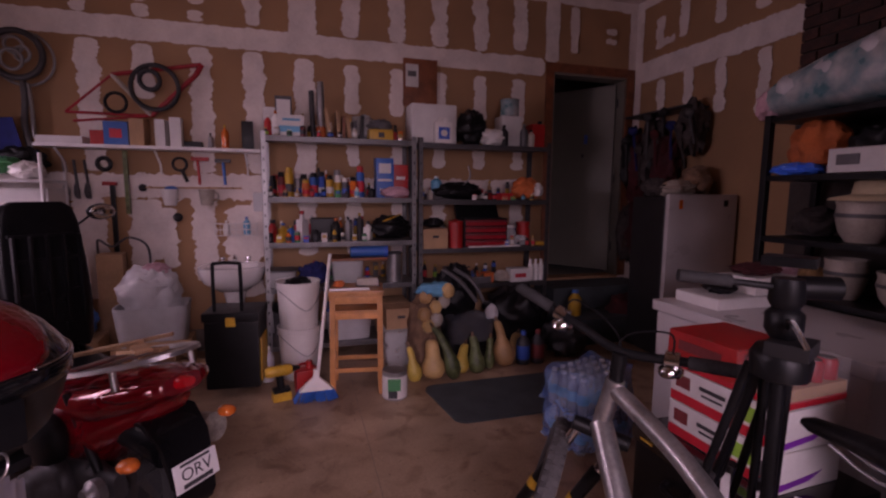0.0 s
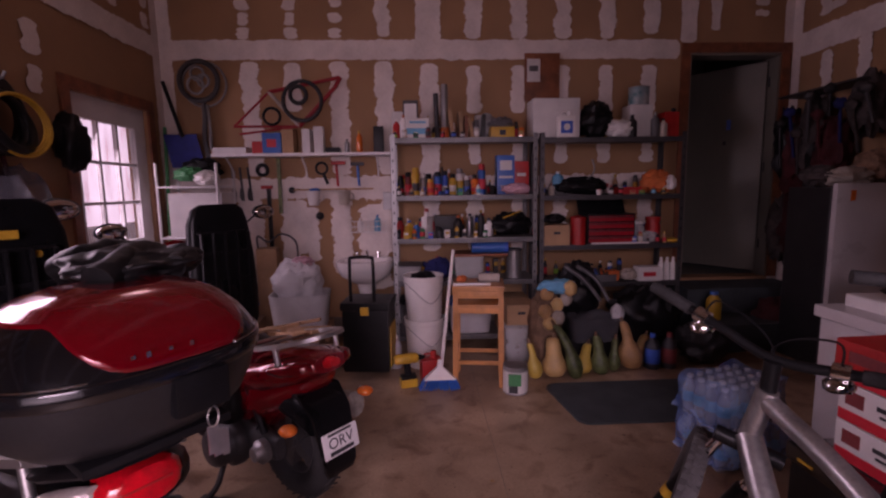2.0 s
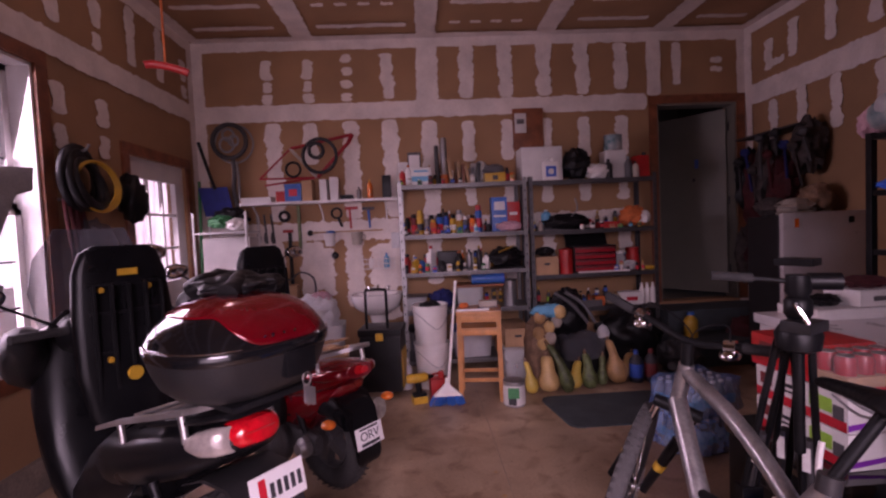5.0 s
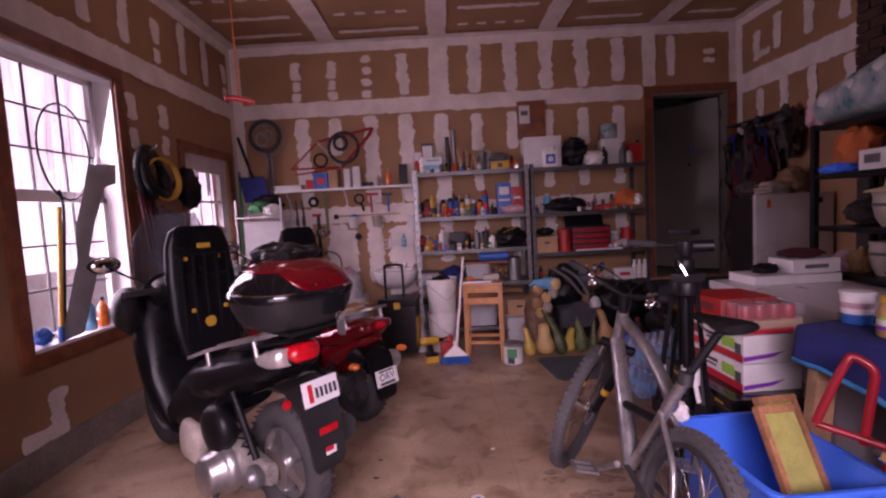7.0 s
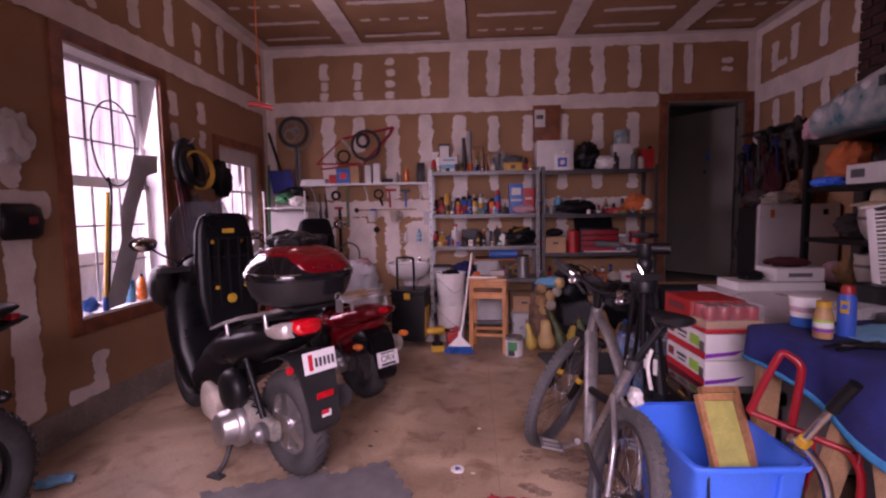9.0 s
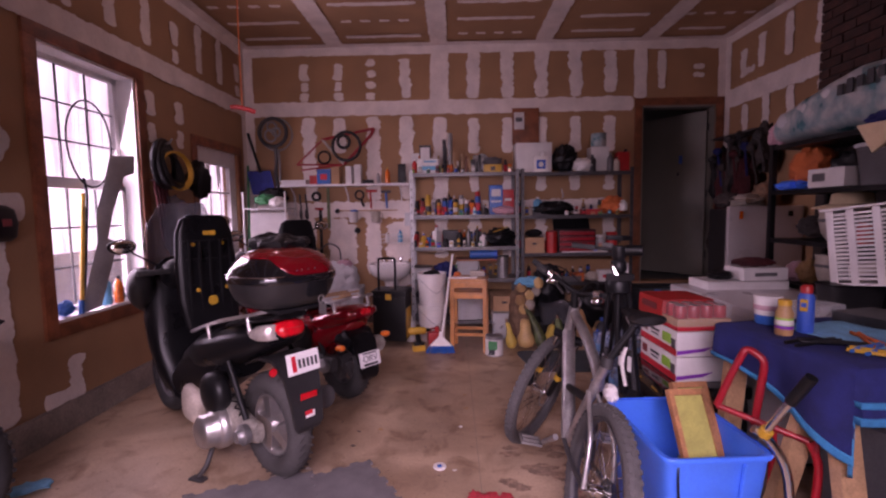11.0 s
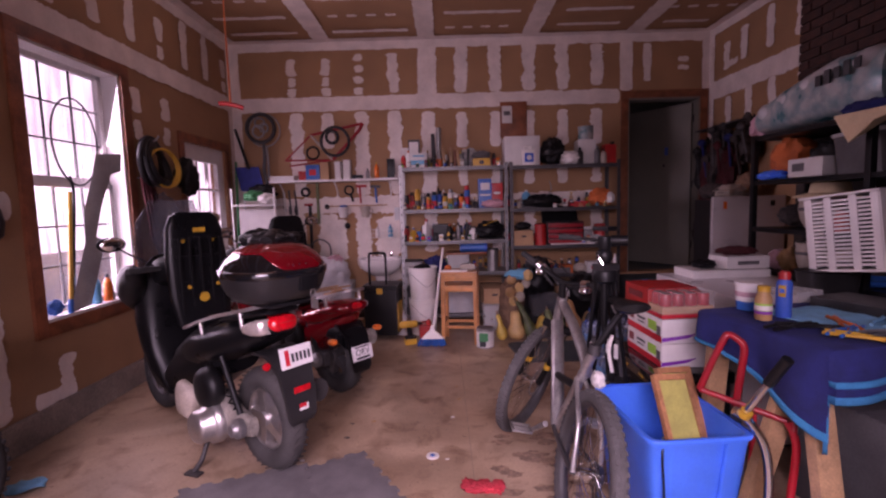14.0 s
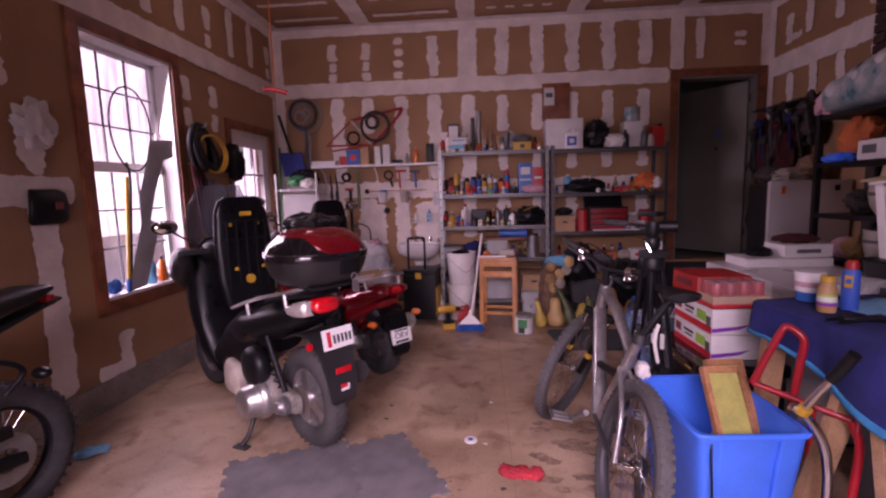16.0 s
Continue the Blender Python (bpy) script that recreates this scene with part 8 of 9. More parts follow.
single("black_helmet_bag", blob(B(), (-2.26, 4.05, 1.70), (0.10, 0.10, 0.16), 210, 0.4, 24, 14), BLACKP, "black bag hanging beside the side door", "bag")
single("clear_sheet", blob(B(), (-2.26, 3.66, 1.25), (0.07, 0.18, 0.28), 212, 0.35, 26, 16), SMOKE, "smoky clear plastic sheet hanging on the wall", "plastic sheet")
# black cap and white plaster cast on the wall
ob = thing("baseball_cap", (-2.33, 2.16, 1.24), 0, "black cap with tan badge hanging on the wall", "cap", "", True)
bm = B()
rings = []
for t, w, d in ((0, 0.10, 0.03), (0.12, 0.125, 0.05), (0.5, 0.125, 0.075), (0.88, 0.115, 0.06), (1.0, 0.09, 0.02)):
    rings.append([(-2.372 + d * (1 + math.cos(a)) / 2, 2.13 + w * math.sin(a), 1.24 + 0.20 * t) for a in [2 * math.pi * q / 18 for q in range(18)]])
part("crown", loft(bm, rings), BLACKP, ob)
part("badge", box(B(), (-2.284, 2.14, 1.345), (0.006, 0.05, 0.04), 0, 0.002), MAROON, ob)
bm = B()
smear(bm, WP, 2.07, 1.66, 0.14, 0.16, 900, 0.35, 0.02)
smear(bm, WP, 2.10, 1.60, 0.13, 0.16, 901, 0.3, 0.02)
mud_on("joint_compound", wall_west, bm)
single("white_hat", blob(B(), (-2.325, 2.09, 1.79), (0.032, 0.105, 0.115), 905, 0.7, 36, 22, 2.6), PAPERW, "crumpled off-white cloth hat hanging on the wall", "hat")
# blue mask on the floor
bm = B()
vs = []
for j in range(7):
    for i in range(11):
        u, v = i / 10 - 0.5, j / 6 - 0.5
        z = 0.008 + 0.034 * max(0, math.cos(u * 3) * math.cos(v * 3)) * (0.8 + noise.noise((u * 5, v * 5, 2))) + 0.009 * math.sin(j * 2.2 + 3 * u)
        vs.append(pose(-2.02, 1.87, 0, 0, 0, 25) @ Vector((u * 0.19 * (1 - 0.5 * abs(v)) + 0.02 * noise.noise((v * 4, u * 3, 7)), v * 0.11 * (1 - 0.4 * abs(u)) + 0.02 * noise.noise((u * 4, v * 3, 1)), z)))
add(bm, vs, [(j * 11 + i, j * 11 + i + 1, (j + 1) * 11 + i + 1, (j + 1) * 11 + i) for j in range(6) for i in range(10)])
o = single("face_mask", bm, RAGBLUE, "crumpled pale blue face mask on the floor", "mask")
o.modifiers.new("thick", "SOLIDIFY").thickness = 0.003


# ---- floor things ----
def foam_tile(m, label):
    """A floor tile with interlocking teeth on its edges."""
    S, n = 0.60, 12
    pts = []
    for e in range(4):
        mm = Matrix.Rotation(e * math.pi / 2, 4, "Z")
        for k in range(n):
            a = -S / 2 + S * k / n
            o = 0.011 if k % 2 else -0.011
            for q, s in ((0.12, o * 0.3), (0.02, o), (0.98, o), (0.88, o * 0.3)):
                pts.append(mm @ Vector((a + S / n * q, -S / 2 - s, 0)))
    bm = B()
    poly(bm, [m @ p for p in pts], (0, 0, 0.011))
    return single("foam_tile", bm, FOAM, label, "floor tile", "interlocking foam floor tiles", smooth=False)


foam_tile(pose(-0.46, 1.72, 0.0, 0, 0, 32), "grey interlocking foam tile, stained, on the floor")
foam_tile(pose(-0.80, 1.62, 0.0115, 0, 1, 24), "grey interlocking foam tile overlapping another")
bm = B()
for k in range(5):
    r = random.Random(300 + k)
    blob(bm, (0.29 + r.uniform(-0.07, 0.07), 1.76 + r.uniform(-0.025, 0.025), 0.012), (0.055, 0.035, 0.016), 300 + k, 0.6, 20, 10, 4, pose(0, 0, 0, 0, 0, 40 * k), 0.001)
single("red_rag", bm, RAGRED, "crumpled red shop rag on the floor", "cloth")
ob = thing("plastic_disc", (0.035, 2.07, 0.0), 0, "small white plastic lid on the floor", "lid")
part("rim", lathe(B(), [(0.034, 0), (0.036, 0.003), (0.034, 0.009), (0.026, 0.010), (0.001, 0.006)], n=22), WHITEPL, ob)
part("centre", lathe(B(), [(0.014, 0.006), (0.013, 0.011), (0.001, 0.011)], n=16), BLUEP, ob)
for k in range(16):
    r = random.Random(400 + k)
    x, y = r.uniform(-1.2, 0.5), r.uniform(1.4, 4.0)
    bm = B()
    n = r.randint(4, 6)
    poly(bm, [(x + 0.016 * math.cos(6.283 * q / n) * r.uniform(0.5, 1.3), y + 0.012 * math.sin(6.283 * q / n) * r.uniform(0.5, 1.3), 0.0005) for q in range(n)], (0, 0, 0.002))
    single("litter_scrap", bm, (PAPERW, TAN, INK, PAPERW)[k % 4], "small scrap of paper or leaf on floor", "scrap", "scraps on the floor", smooth=False)
# muddy stains and the slab's saw cut
bm = B()
for k in range(30):
    r = random.Random(500 + k)
    x, y = 0.60 + r.uniform(-0.22, 0.16), 1.95 + r.uniform(-0.3, 0.35)
    pts = [(x + 0.05 * math.cos(6.283 * q / 14) * (1 + 0.9 * noise.noise((k, q * 2.3, 0))), y + 0.028 * math.sin(6.283 * q / 14) * (1 + 0.9 * noise.noise((k, q * 2.3, 5))), 0.0008 + 0.0001 * k) for q in range(14)]
    add(bm, pts, [tuple(range(14))])
o = new("mud_stain", finish(bm, "mud_stain", DIRT, False))
o.parent = floor
tagged(o, "dried brown mud splashes", kind="stuff")
o = new("saw_cut", finish(bb(0.246, 0.249, FW, BW - 0.05, 0.0004, 0.0012), "saw_cut", CURB, False))
o.parent = floor

# ---- ceiling lamps and release cord ----
for x, y, m, lab in ((-1.38, 3.72, BULB, "lit white ceiling globe lamp"), (2.8, 3.95, WHITEPL, "unlit white ceiling globe lamp")):
    ob = thing("ceiling_lamp", (x, y, CEIL - 0.14), 0, lab, "ceiling lamp", "ceiling lamps")
    part("base", lathe(B(), [(0.05, 0.11), (0.07, 0.13), (0.07, 0.14)], n=20), WHITEPL, ob)
    part("globe", lathe(B(), [(0.001, 0.0), (0.08, 0.013), (0.13, 0.043), (0.14, 0.07), (0.12, 0.1), (0.06, 0.118)], n=26), m, ob)
lamp("ceiling_bulb", "POINT", 3, (1.0, 0.9, 0.78), pose(-1.38, 3.72, CEIL - 0.22), shadow_soft_size=0.1)
ob = thing("release_cord", (-0.855, 1.875, 1.8), 0, "orange cord with red release handle hanging", "cord", "", True)
part("cord", tube(B(), [(-0.855, 1.875, 1.87), (-0.858, 1.877, 2.5), (-0.855, 1.88, CEIL)], 0.0035, 6, 4), ORANGE, ob)
part("handle", tube(B(), [(-0.905, 1.86, 1.868), (-0.88, 1.87, 1.872), (-0.83, 1.88, 1.862), (-0.80, 1.89, 1.852)], 0.011, 8, 4), REDPL, ob, "red handle")


# ---- back wall, left half: wooden shelf and hanging things ----
ob = thing("wall_shelf", (-1.15, 5.3, 1.68), 0, "long white-painted wooden wall shelf with clutter", "shelf", "", True)
part("board", bb(-1.92, -0.375, 5.19, 5.38, 1.685, 1.71, 0.004), WHITEP, ob)
for x in (-1.8, -1.15, -0.5):
    part("bracket", tube(B(), [(x, 5.375, 1.50), (x, 5.36, 1.58), (x, 5.22, 1.678)], 0.008, 6, 3), WHITEP, ob)
SZ = 1.711
for k, (x, w, h, m, lab) in enumerate(((-1.76, 0.30, 0.05, PAPERW, "white foam block"), (-1.52, 0.10, 0.10, REDPL, "red and white carton"), (-1.40, 0.16, 0.17, BLUEP, "blue and red carton"), (-1.26, 0.10, 0.2, CARD, "brown box"), (-1.10, 0.07, 0.2, PAPERW, "white upright box"), (-1.0, 0.08, 0.22, PAPERW, "white box"), (-0.88, 0.12, 0.04, BLACKP, "flat black box"))):
    carton(x, 5.27, SZ, w, 0.12, h, (k * 7) % 9 - 4, m, lab + " on the wall shelf", "carton", stripes=(((0, 0.5, 0.5, 0.4, REDINK),) if k == 2 else ()))
bottle(-0.65, 5.27, SZ, 0.028, 0.19, AMBER, YEL, "orange bottle with pointed cap on shelf", "bottle", "", 0.3)
carton(-0.48, 5.28, SZ, 0.09, 0.1, 0.22, 4, BLACKP, "black upright box on the wall shelf", "carton")
bottle(-0.76, 5.28, SZ, 0.022, 0.12, STEEL, BLACKP, "small grey can on the wall shelf", "can")
# red bike frame with tyre
ob = thing("stripped_bicycle", (-1.3, 5.28, 1.85), 0, "red bicycle frame hanging on the wall", "bicycle frame", "", True)
F = {"rear": (-1.74, 5.30, 1.95), "bbk": (-1.16, 5.25, 1.94), "seat": (-1.42, 5.29, 2.24), "head": (-0.80, 5.29, 2.36), "head2": (-0.84, 5.28, 2.28), "rear2": (-1.68, 5.26, 1.88)}
for nm, a, b, r in (("top_tube", "seat", "head", 0.016), ("down_tube", "head2", "bbk", 0.017), ("seat_tube", "seat", "bbk", 0.016), ("seat_stay", "seat", "rear", 0.009), ("chain_stay", "bbk", "rear", 0.010), ("chain_stay", "bbk", "rear2", 0.009), ("head_tube", "head", "head2", 0.02)):
    part(nm, cyl(B(), F[a], F[b], r), REDENAM if nm != "seat_tube" else STONEC, ob)
part("crank_set", torus(B(), (-1.38, 5.2, 2.02), (0, 1, 0), 0.07, 0.012, 24, 8), BLACKM, ob)
ob = thing("spare_wheel", (-1.12, 5.2, 1.9), 0, "black bicycle tyre hung over the frame", "tyre", "", True)
part("tyre", torus(B(), (-1.12, 5.22, 2.15), (0.05, 1, 0), 0.165, 0.017, 40, 10), RUBBER, ob)
part("inner_tube", torus(B(), (-1.15, 5.21, 2.20), (0.1, 1, 0.1), 0.07, 0.018, 28, 8), RUBBER, ob)
# coil, shovel and pole in the corner
ob = thing("wire_coil", (-2.02, 5.3, 2.1), 0, "grey and black cable coil hanging on the wall", "coil", "", True)
part("outer_ring", torus(B(), (-2.02, 5.31, 2.34), (0.02, 1, 0), 0.165, 0.022, 40, 10), DSTEEL, ob)
part("outer_ring", torus(B(), (-1.99, 5.35, 2.32), (0.02, 1, 0), 0.19, 0.010, 40, 8), STEEL, ob)
for k, (dx, dz, R) in enumerate(((0.0, 0.06, 0.055), (-0.02, -0.04, 0.07), (0.05, 0.0, 0.05))):
    part("inner_ring", torus(B(), (-2.02 + dx, 5.29, 2.34 + dz), (0.1 * k, 1, 0.1), R, 0.012, 26, 8), STEEL, ob)
part("strap", tube(B(), [(-2.0, 5.33, 2.16), (-1.99, 5.31, 2.0), (-2.0, 5.30, 1.85), (-1.97, 5.28, 1.68)], 0.022, 8, 5), GREYPL, ob)
part("strap", tube(B(), [(-1.97, 5.33, 2.14), (-1.95, 5.31, 1.95), (-1.95, 5.30, 1.75)], 0.014, 8, 5), STEEL, ob)
ob = thing("snow_shovel", (-2.22, 5.25, 1.5), 0, "dark blue snow shovel hanging handle up", "shovel", "", True)
part("handle", cyl(B(), (-2.31, 5.28, 2.33), (-2.16, 5.24, 1.86), 0.016), BLACKP, ob)
part("blade", loft(B(), [[(-2.17 + 0.04 * t + sx * 0.14, 5.24 - 0.05 * abs(sx) * 0 + dy + 0.04 * t, 1.88 - 0.28 * t) for sx, dy in ((-1, -0.03), (0, 0.01), (1, -0.03), (1, -0.025), (0, 0.015), (-1, -0.025))] for t in (0, 0.3, 0.7, 1)]), NAVY, ob)
single("green_pole", cyl(B(), (-2.30, 5.10, 0.0), (-2.335, 5.30, 1.95), 0.014), GREEN, "long green pole leaning in the corner", "pole")
single("white_pole", cyl(B(), (-2.24, 5.08, 0.0), (-2.28, 5.25, 1.3), 0.012), WHITEPL, "white pole leaning in the corner", "pole")
# white rack and cabinet in the corner
ob = thing("wire_rack", (-2.0, 5.1, 0), 0, "white metal rack in the corner", "rack", "", True)
for x in (-2.26, -1.78):
    for y in (4.96, 5.3):
        part("post", cyl(B(), (x, y, 0), (x, y, 1.62 if y < 5 else 1.5), 0.012), WHITEP, ob)
for z in (1.42, 1.0):
    part("shelf", bb(-2.27, -1.77, 4.95, 5.31, z, z + 0.015, 0.003), WHITEP, ob)
ob = thing("water_softener", (-1.98, 5.14, 0), 0, "white utility tank behind the scooters", "tank")
part("body", lathe(B(), [(0.15, 0), (0.17, 0.01), (0.17, 0.9), (0.15, 0.96)], n=28), WHITEPL, ob)
part("lid", lathe(B(), [(0.155, 0.955), (0.155, 0.985), (0.001, 0.99)], n=28), WHITEPL, ob)
carton(-2.0, 5.16, 1.016, 0.44, 0.26, 0.36, 0, PAPERW, "white carton in the corner rack", "carton")
bag("green_rag", (-2.05, 5.08, 1.53), (0.12, 0.10, 0.06), GREEN, "green and white rags on the corner rack", "cloth", 221)
bag("white_rag", (-1.90, 5.06, 1.50), (0.10, 0.09, 0.06), WHITEPL, "white rag on the corner rack", "cloth", 222)
bag("black_case", (-2.0, 5.2, 1.58), (0.16, 0.08, 0.09), BLACKP, "black bag on the corner rack", "bag", 223)
for k in range(3):
    bm = cyl(B(), (-1.82 + 0.07 * k, 5.385, 1.60), (-1.80 + 0.075 * k, 5.37, 1.30), 0.010)
    blob(bm, (-1.81 + 0.07 * k, 5.38, 1.36), (0.022, 0.015, 0.06), k, 0.3, 10, 8)
    single("hand_saw", bm, (STEEL, GREYPL, DSTEEL)[k], "small grey hand tool hung under the shelf", "tool", "tools hung under the wall shelf")
# tools hung below the shelf
ob = thing("clamp_ring", (-1.52, 5.3, 1.5), 0, "black round clamp hung under the shelf", "clamp", "", True)
part("ring", torus(B(), (-1.52, 5.30, 1.57), (0, 1, 0), 0.045, 0.016, 24, 8), BLACKP, ob)
part("pin", cyl(B(), (-1.52, 5.38, 1.63), (-1.52, 5.28, 1.63), 0.004), STEEL, ob)
ob = thing("round_clamp", (-1.0, 5.3, 1.5), 0, "black hoop clamp with handle under the shelf", "clamp", "", True)
part("ring", torus(B(), (-1.0, 5.31, 1.58), (0, 1, 0), 0.05, 0.011, 24, 8), BLACKP, ob)
part("grip", cyl(B(), (-0.985, 5.31, 1.53), (-0.95, 5.31, 1.44), 0.014), BLACKP, ob)
ob = thing("bar_clamp", (-0.87, 5.3, 1.45), 0, "red bar clamp hung under the shelf", "clamp", "", True)
part("bar", cyl(B(), (-0.87, 5.31, 1.63), (-0.86, 5.31, 1.42), 0.011), REDPL, ob)
part("jaw", box(B(), (-0.85, 5.31, 1.625), (0.13, 0.03, 0.03), 0, 0.004), REDPL, ob)
ob = thing("hammer", (-0.68, 5.3, 1.4), 0, "blue-handled hammer hung under the shelf", "hammer", "", True)
part("handle", cyl(B(), (-0.68, 5.31, 1.60), (-0.67, 5.31, 1.42), 0.012), BLUEP, ob)
part("head", box(B(), (-0.68, 5.31, 1.615), (0.12, 0.03, 0.03), 0, 0.006), DSTEEL, ob)
# peg rail with cups
ob = thing("peg_rail", (-0.95, 5.38, 1.38), 0, "thin wooden peg rail with hanging cups", "rail", "", True)
part("rail", bb(-1.3, -0.55, 5.362, 5.382, 1.385, 1.40, 0.002), PINE, ob)
for x in (-1.22, -1.06, -0.80, -0.62):
    part("peg", cyl(B(), (x, 5.365, 1.393), (x, 5.30, 1.40), 0.006), PINE, ob)
for x, m in ((-1.08, WHITEPL), (-0.81, STONEC)):
    ob = thing("cup", (x, 5.30, 1.25), 0, "white plastic cup hung on the rail", "cup", "cups on the peg rail")
    part("bowl", lathe(B(), [(0.04, 0), (0.045, 0.004), (0.062, 0.13), (0.056, 0.13), (0.04, 0.01), (0.001, 0.01)], n=22), m, ob)
    part("handle", tube(B(), [(0.06, 0, 0.11), (0.085, 0, 0.09), (0.08, 0, 0.05), (0.05, 0, 0.035)], 0.006, 6, 3), m, ob)
bag("blue_sponge", (-1.07, 5.30, 1.385), (0.045, 0.03, 0.02), BLUEP, "blue sponge on a white cup", "sponge", 231)
for x, z, r in ((-1.29, 1.39, 0.028), (-1.05, 1.15, 0.035)):
    single("wall_socket", lathe(B(), [(r, 0), (r * 1.05, 0.02), (r * 0.8, 0.035), (0.001, 0.04)], m=pose(x, BW - 0.006, z, 90, 0, 0), n=20), DGREYPL, "small round dark wall fitting", "fitting")
# upright sticks
ob = thing("pry_bar", (-1.5, 5.3, 0.85), 0, "black pry bar hanging on the wall", "bar", "", True)
part("bar", box(B(), (-1.485, 5.33, 1.13), (0.035, 0.02, 0.56), 0, 0.004), BLACKP, ob)
part("hook", box(B(), (-1.50, 5.33, 1.42), (0.10, 0.02, 0.03), 0, 0.004), REDPL, ob)
single("yellow_level", box(B(), (-1.385, 5.33, 1.43), (0.03, 0.025, 0.50), 0, 0.003), ZUKE, "long olive spirit level hanging on the wall", "level")
single("wire_hook", tube(B(), [(-1.62, 5.35, 0.85), (-1.60, 5.30, 0.98), (-1.5, 5.28, 0.93), (-1.38, 5.27, 1.0), (-1.26, 5.28, 0.93), (-1.25, 5.3, 0.75)], 0.009, 8, 6), GREYPL, "grey bent hose on the wall", "hose")
carton(-1.49, 5.22, 0, 0.17, 0.16, 0.88, 6, CARD, "tall narrow cardboard box against the wall")
# sink
ob = thing("pedestal_sink", (-0.62, 5.2, 0), 0, "white ceramic pedestal sink with chrome taps", "sink", "", True)
part("pedestal", lathe(B(), [(0.12, 0.0), (0.11, 0.03), (0.075, 0.2), (0.07, 0.45), (0.10, 0.58)], (-0.62, 5.22, 0), 22), CERAM, ob)
part("basin", loft(B(), [rect_ring(-0.62, 5.18, 0.22, 0.20, 0.56, 0, 3), rect_ring(-0.62, 5.16, 0.44, 0.36, 0.64, 0, 3), rect_ring(-0.62, 5.16, 0.50, 0.42, 0.73, 0, 3.4), rect_ring(-0.62, 5.16, 0.50, 0.42, 0.765, 0, 3.4), rect_ring(-0.62, 5.14, 0.40, 0.30, 0.765, 0, 3), rect_ring(-0.62, 5.14, 0.30, 0.22, 0.66, 0, 3), rect_ring(-0.62, 5.14, 0.05, 0.05, 0.64, 0, 3)]), CERAM, ob)
part("spout", tube(B(), [(-0.62, 5.33, 0.765), (-0.62, 5.33, 0.82), (-0.62, 5.27, 0.83), (-0.62, 5.24, 0.80)], 0.012, 8, 4), CHROME, ob)
for x in (-0.72, -0.52):
    part("tap", lathe(B(), [(0.018, 0), (0.012, 0.03), (0.024, 0.035), (0.022, 0.05), (0.001, 0.055)], (x, 5.33, 0.765), 14), CHROME, ob)
ob = thing("wire_caddy", (-0.60, 5.3, 1.0), 0, "white wire soap caddy on the wall", "caddy", "", True)
bm = B()
for z in (1.0, 1.05, 1.10):
    tube(bm, [(-0.76, 5.39, z), (-0.76, 5.27, z), (-0.44, 5.27, z), (-0.44, 5.39, z)], 0.004, 5, 1)
for k in range(9):
    cyl(bm, (-0.76 + 0.04 * k, 5.27, 1.0), (-0.76 + 0.04 * k, 5.27, 1.10), 0.0025, n=5)
    cyl(bm, (-0.76 + 0.04 * k, 5.27, 1.0), (-0.76 + 0.04 * k, 5.39, 1.0), 0.0025, n=5)
part("basket", bm, WHITEPL, ob)
bottle(-0.52, 5.33, 1.004, 0.028, 0.15, CYANINK, BLUEP, "pale blue soap bottle in the caddy")
bottle(-0.68, 5.33, 1.004, 0.025, 0.12, WHITEPL, WHITEPL, "white soap bottle in the caddy")
single("soap_dispenser", bb(-0.46, -0.38, 5.30, 5.388, 1.20, 1.36, 0.01), MILKY, "milky wall soap dispenser", "dispenser")
# plastic tub with bagged things, on a wood crate
lidded_tub(-1.17, 5.02, 0.22, 0.50, 0.36, 0.32, 4, "translucent storage tub with a stuffed bag", MILKY, None)
carton(-1.17, 5.02, 0, 0.5, 0.36, 0.22, 3, PINE, "low pine crate under the storage tub", "wooden_crate", "crate")
bag("plastic_bag", (-1.19, 5.02, 0.60), (0.21, 0.15, 0.20), MILKY, "stuffed translucent plastic bag in a tub", "bag", 241, 0.3)
bag("pink_cloth", (-1.14, 5.02, 0.78), (0.09, 0.07, 0.045), PINKF, "pink cloth on the stuffed bag", "cloth", 243)
for k in range(8):
    r = random.Random(250 + k)
    bm = box(B(), (-0.98 + r.uniform(-0.12, 0.12), 4.62 + r.uniform(-0.06, 0.06), 0.02 + 0.042 * k), (r.uniform(0.3, 0.45), 0.07, 0.04), r.uniform(-30, 30), 0.003)
    single("wood_offcut", bm, PINE if k % 3 else CARD, "short wooden offcut in a heap", "wood", "heap of wooden offcuts")
bag("blue_bag", (-1.62, 4.95, 0.42), (0.10, 0.1, 0.12), BLUEP, "blue and white bag on a box", "bag", 245)
carton(-1.62, 4.95, 0, 0.26, 0.26, 0.30, 5, CARD, "brown cardboard box by the wall")
bag("yellow_rope", (-1.32, 4.66, 0.06), (0.09, 0.09, 0.06), YEL, "yellow rope heap on the floor", "rope", 247)


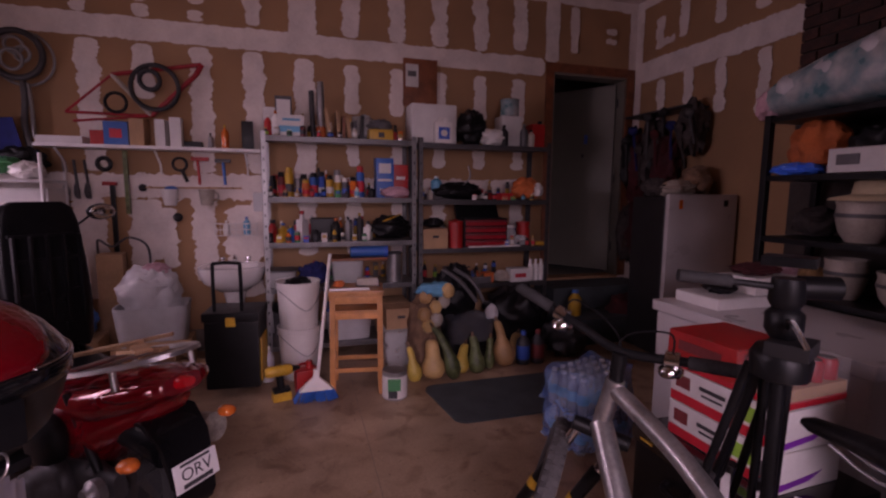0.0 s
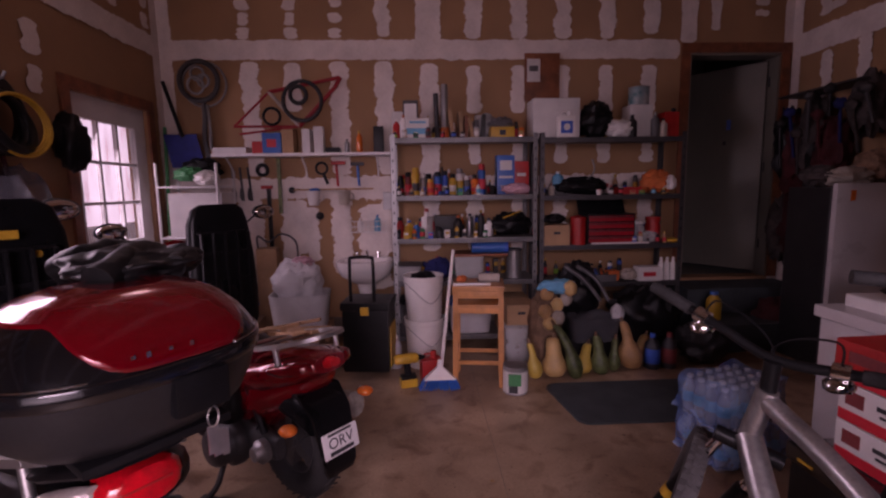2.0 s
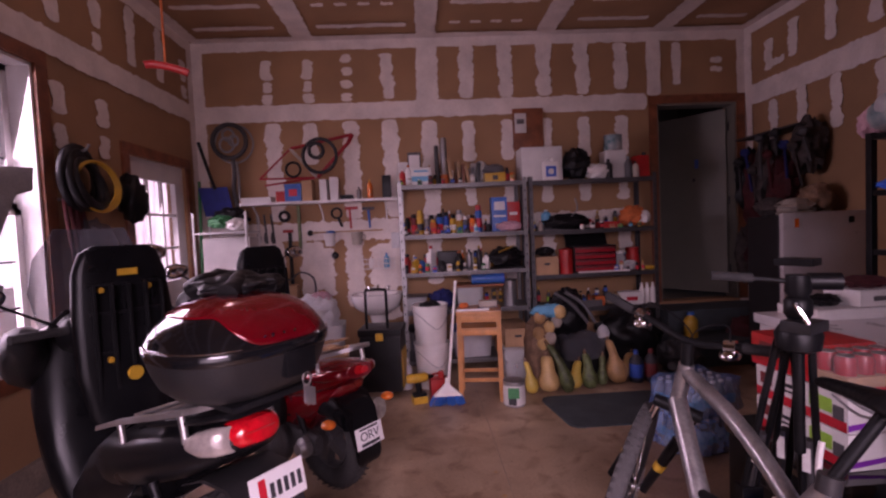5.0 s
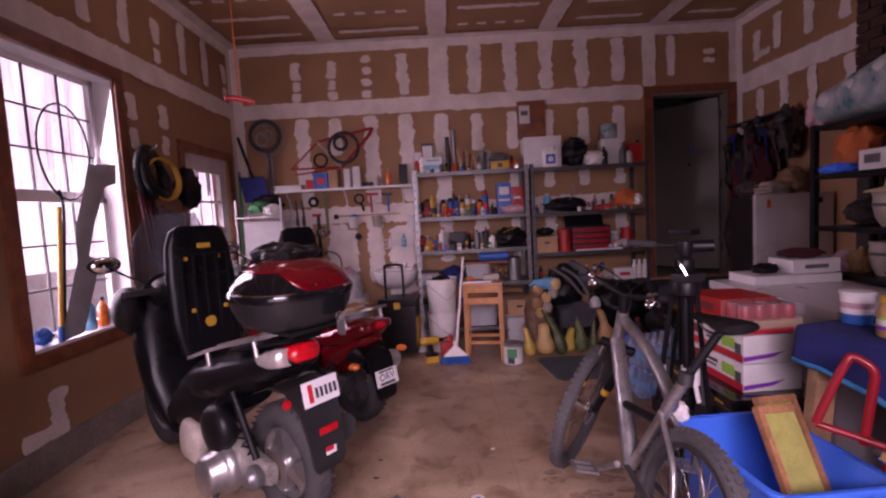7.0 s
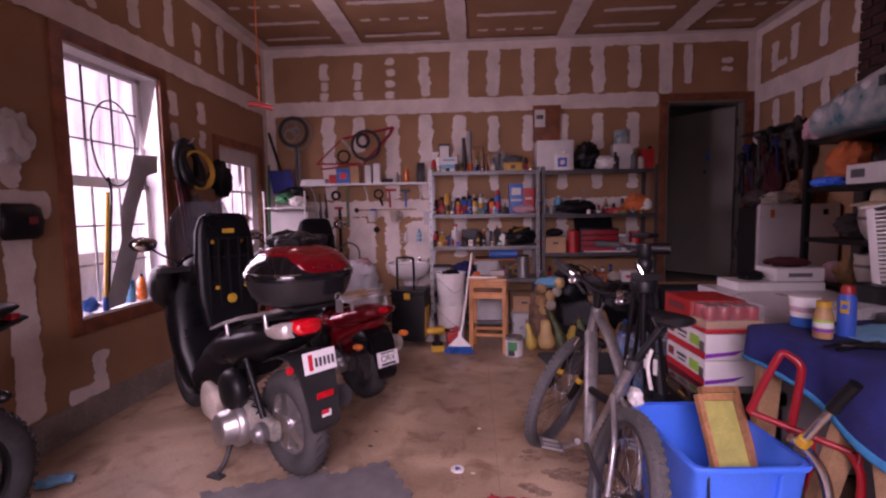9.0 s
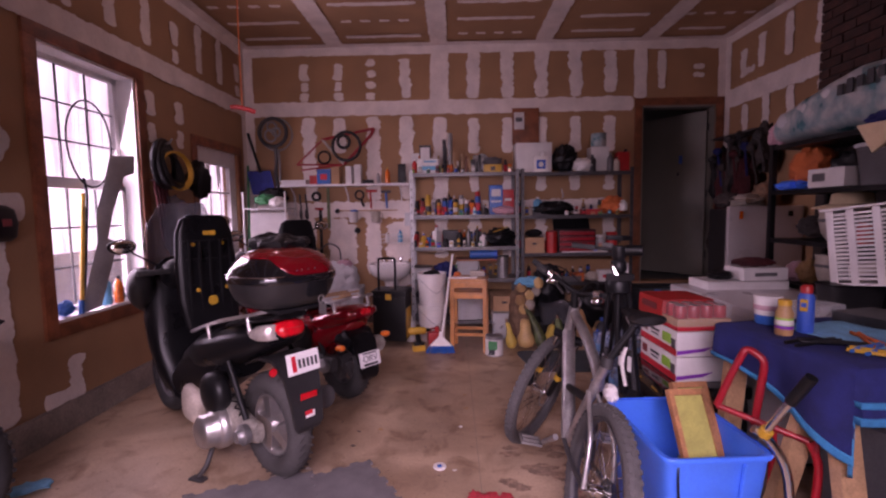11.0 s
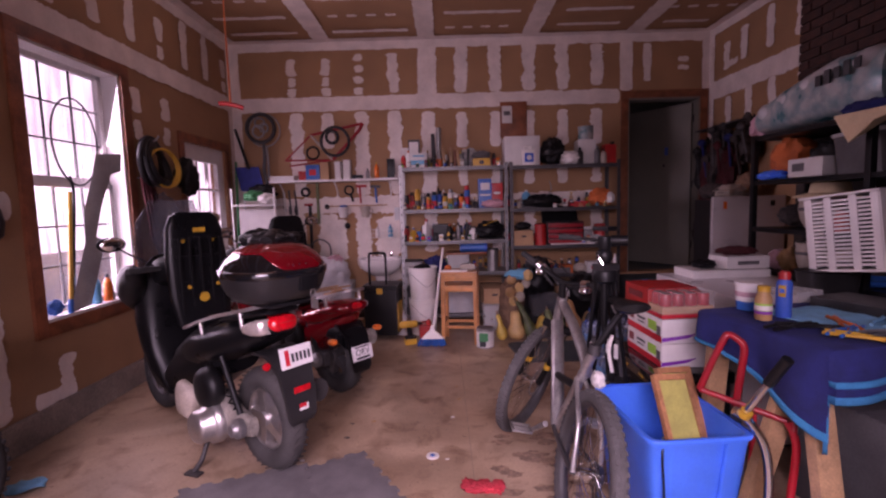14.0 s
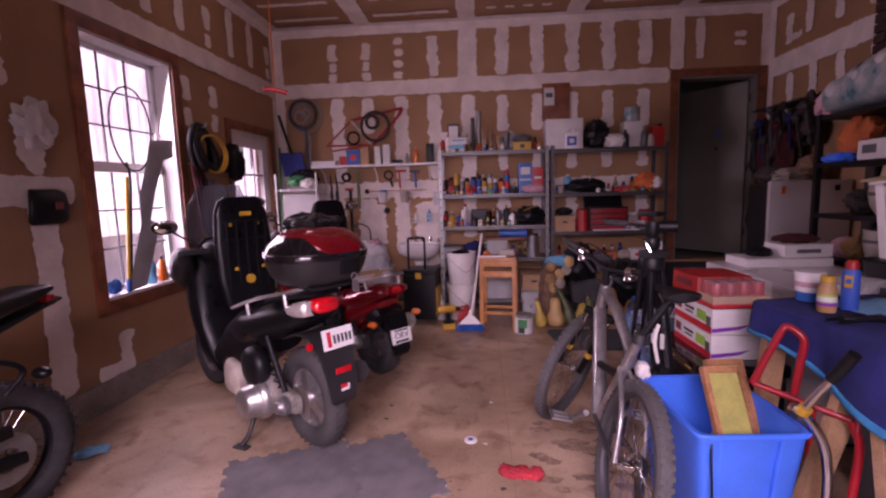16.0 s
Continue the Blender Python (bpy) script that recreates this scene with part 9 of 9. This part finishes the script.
# ---- crowded small goods that fill the shelves ----
def clutter(x0, x1, y, z, hmax, seed, where, step=0.058):
    """A packed row of small jars, tins, bottles and boxes along a shelf."""
    r = random.Random(seed)
    x = x0
    bodies = ((BLACKP, "black"), (DGREYPL, "dark grey"), (MAROON, "dark red"), (BLUEINK, "dark blue"), (GREYPL, "grey"), (WHITEPL, "white"), (YEL, "yellow"), (DSTEEL, "dull steel"), (AMBER, "amber"), (CARD, "brown"), (STONEC, "beige"), (GREEN, "green"))
    while x < x1:
        m, colour = bodies[int(r.random() ** 1.5 * len(bodies))]
        h = r.uniform(0.45, 1.0) * hmax
        k = r.random()
        w = r.uniform(0.017, 0.023)
        if k < 0.45:
            ob = thing("jar", (x, y + r.uniform(-0.008, 0.008), z), r.uniform(0, 90), colour + " jar with a lid " + where, "jar", "small goods crowded on the shelves")
            hh = h * 0.8
            b = part("body", lathe(B(), [(w * 0.95, 0), (w, 0.004), (w, hh * 0.8), (w * 0.75, hh * 0.88)], n=12), m, ob)
            part("lid", cyl(B(), (0, 0, hh * 0.87), (0, 0, hh), w * 0.8, n=12), r.choice((BLACKP, STEEL, REDPL, WHITEPL, DGREYPL)), ob)
            part("paper_label", lathe(B(), [(w * 1.02, hh * 0.2), (w * 1.02, hh * 0.62)], n=12, cap=False), r.choice((PAPERW, YEL, REDINK, INK, BLUEINK)), b)
        elif k < 0.75:
            ob = thing("bottle", (x, y, z), r.uniform(0, 90), colour + " small bottle " + where, "bottle", "small goods crowded on the shelves")
            b = part("body", lathe(B(), [(w * 0.9, 0), (w, 0.004), (w, h * 0.62), (w * 0.4, h * 0.78), (w * 0.4, h * 0.88)], n=12), m, ob)
            part("cap", cyl(B(), (0, 0, h * 0.86), (0, 0, h), w * 0.5, w * 0.42, 10), r.choice((BLACKP, REDPL, WHITEPL, YEL)), ob)
            part("paper_label", lathe(B(), [(w * 1.02, h * 0.15), (w * 1.02, h * 0.5)], n=12, cap=False), r.choice((PAPERW, INK, CYANINK, LIME, REDINK)), b)
        else:
            a = r.uniform(-12, 12)
            ob = thing("small_carton", (x, y, z), a, colour + " small carton " + where, "carton", "small goods crowded on the shelves")
            b = part("body", box(B(), (0, 0, h * 0.35), (0.044, 0.034, h * 0.7), 0, 0.002), m, ob)
            part("print", box(B(), (0, -0.0178, h * 0.45), (0.034, 0.001, h * 0.2)), r.choice((PAPERW, YEL, REDINK, BLUEINK)), b)
        x += step * r.uniform(0.8, 1.35)


ST = "on the crowded steel shelf"
clutter(-0.30, 0.44, 4.968, LV[3], 0.11, 601, ST, 0.085)
clutter(-0.31, 0.80, 5.285, LV[3], 0.26, 602, ST)
clutter(-0.31, 0.50, 4.968, LV[2], 0.13, 603, ST, 0.075)
clutter(-0.31, 0.80, 5.285, LV[2], 0.25, 604, ST)
clutter(-0.10, 0.80, 5.285, LV[1], 0.20, 605, ST)
clutter(-0.32, 0.40, 4.966, LV[4], 0.12, 606, ST, 0.09)
clutter(-0.31, 0.80, 5.29, LV[4], 0.26, 607, ST)
clutter(0.93, 2.08, 5.285, RV[3], 0.22, 608, ST, 0.075)
clutter(1.40, 2.05, 4.966, RV[3], 0.10, 609, ST, 0.08)
clutter(1.72, 2.08, 4.97, RV[2], 0.14, 610, ST, 0.07)
clutter(0.93, 2.08, 5.285, RV[2], 0.26, 611, ST, 0.08)
clutter(1.30, 2.08, 5.285, RV[4], 0.28, 612, ST, 0.08)
clutter(0.93, 1.75, 5.285, RV[1], 0.20, 613, ST, 0.08)
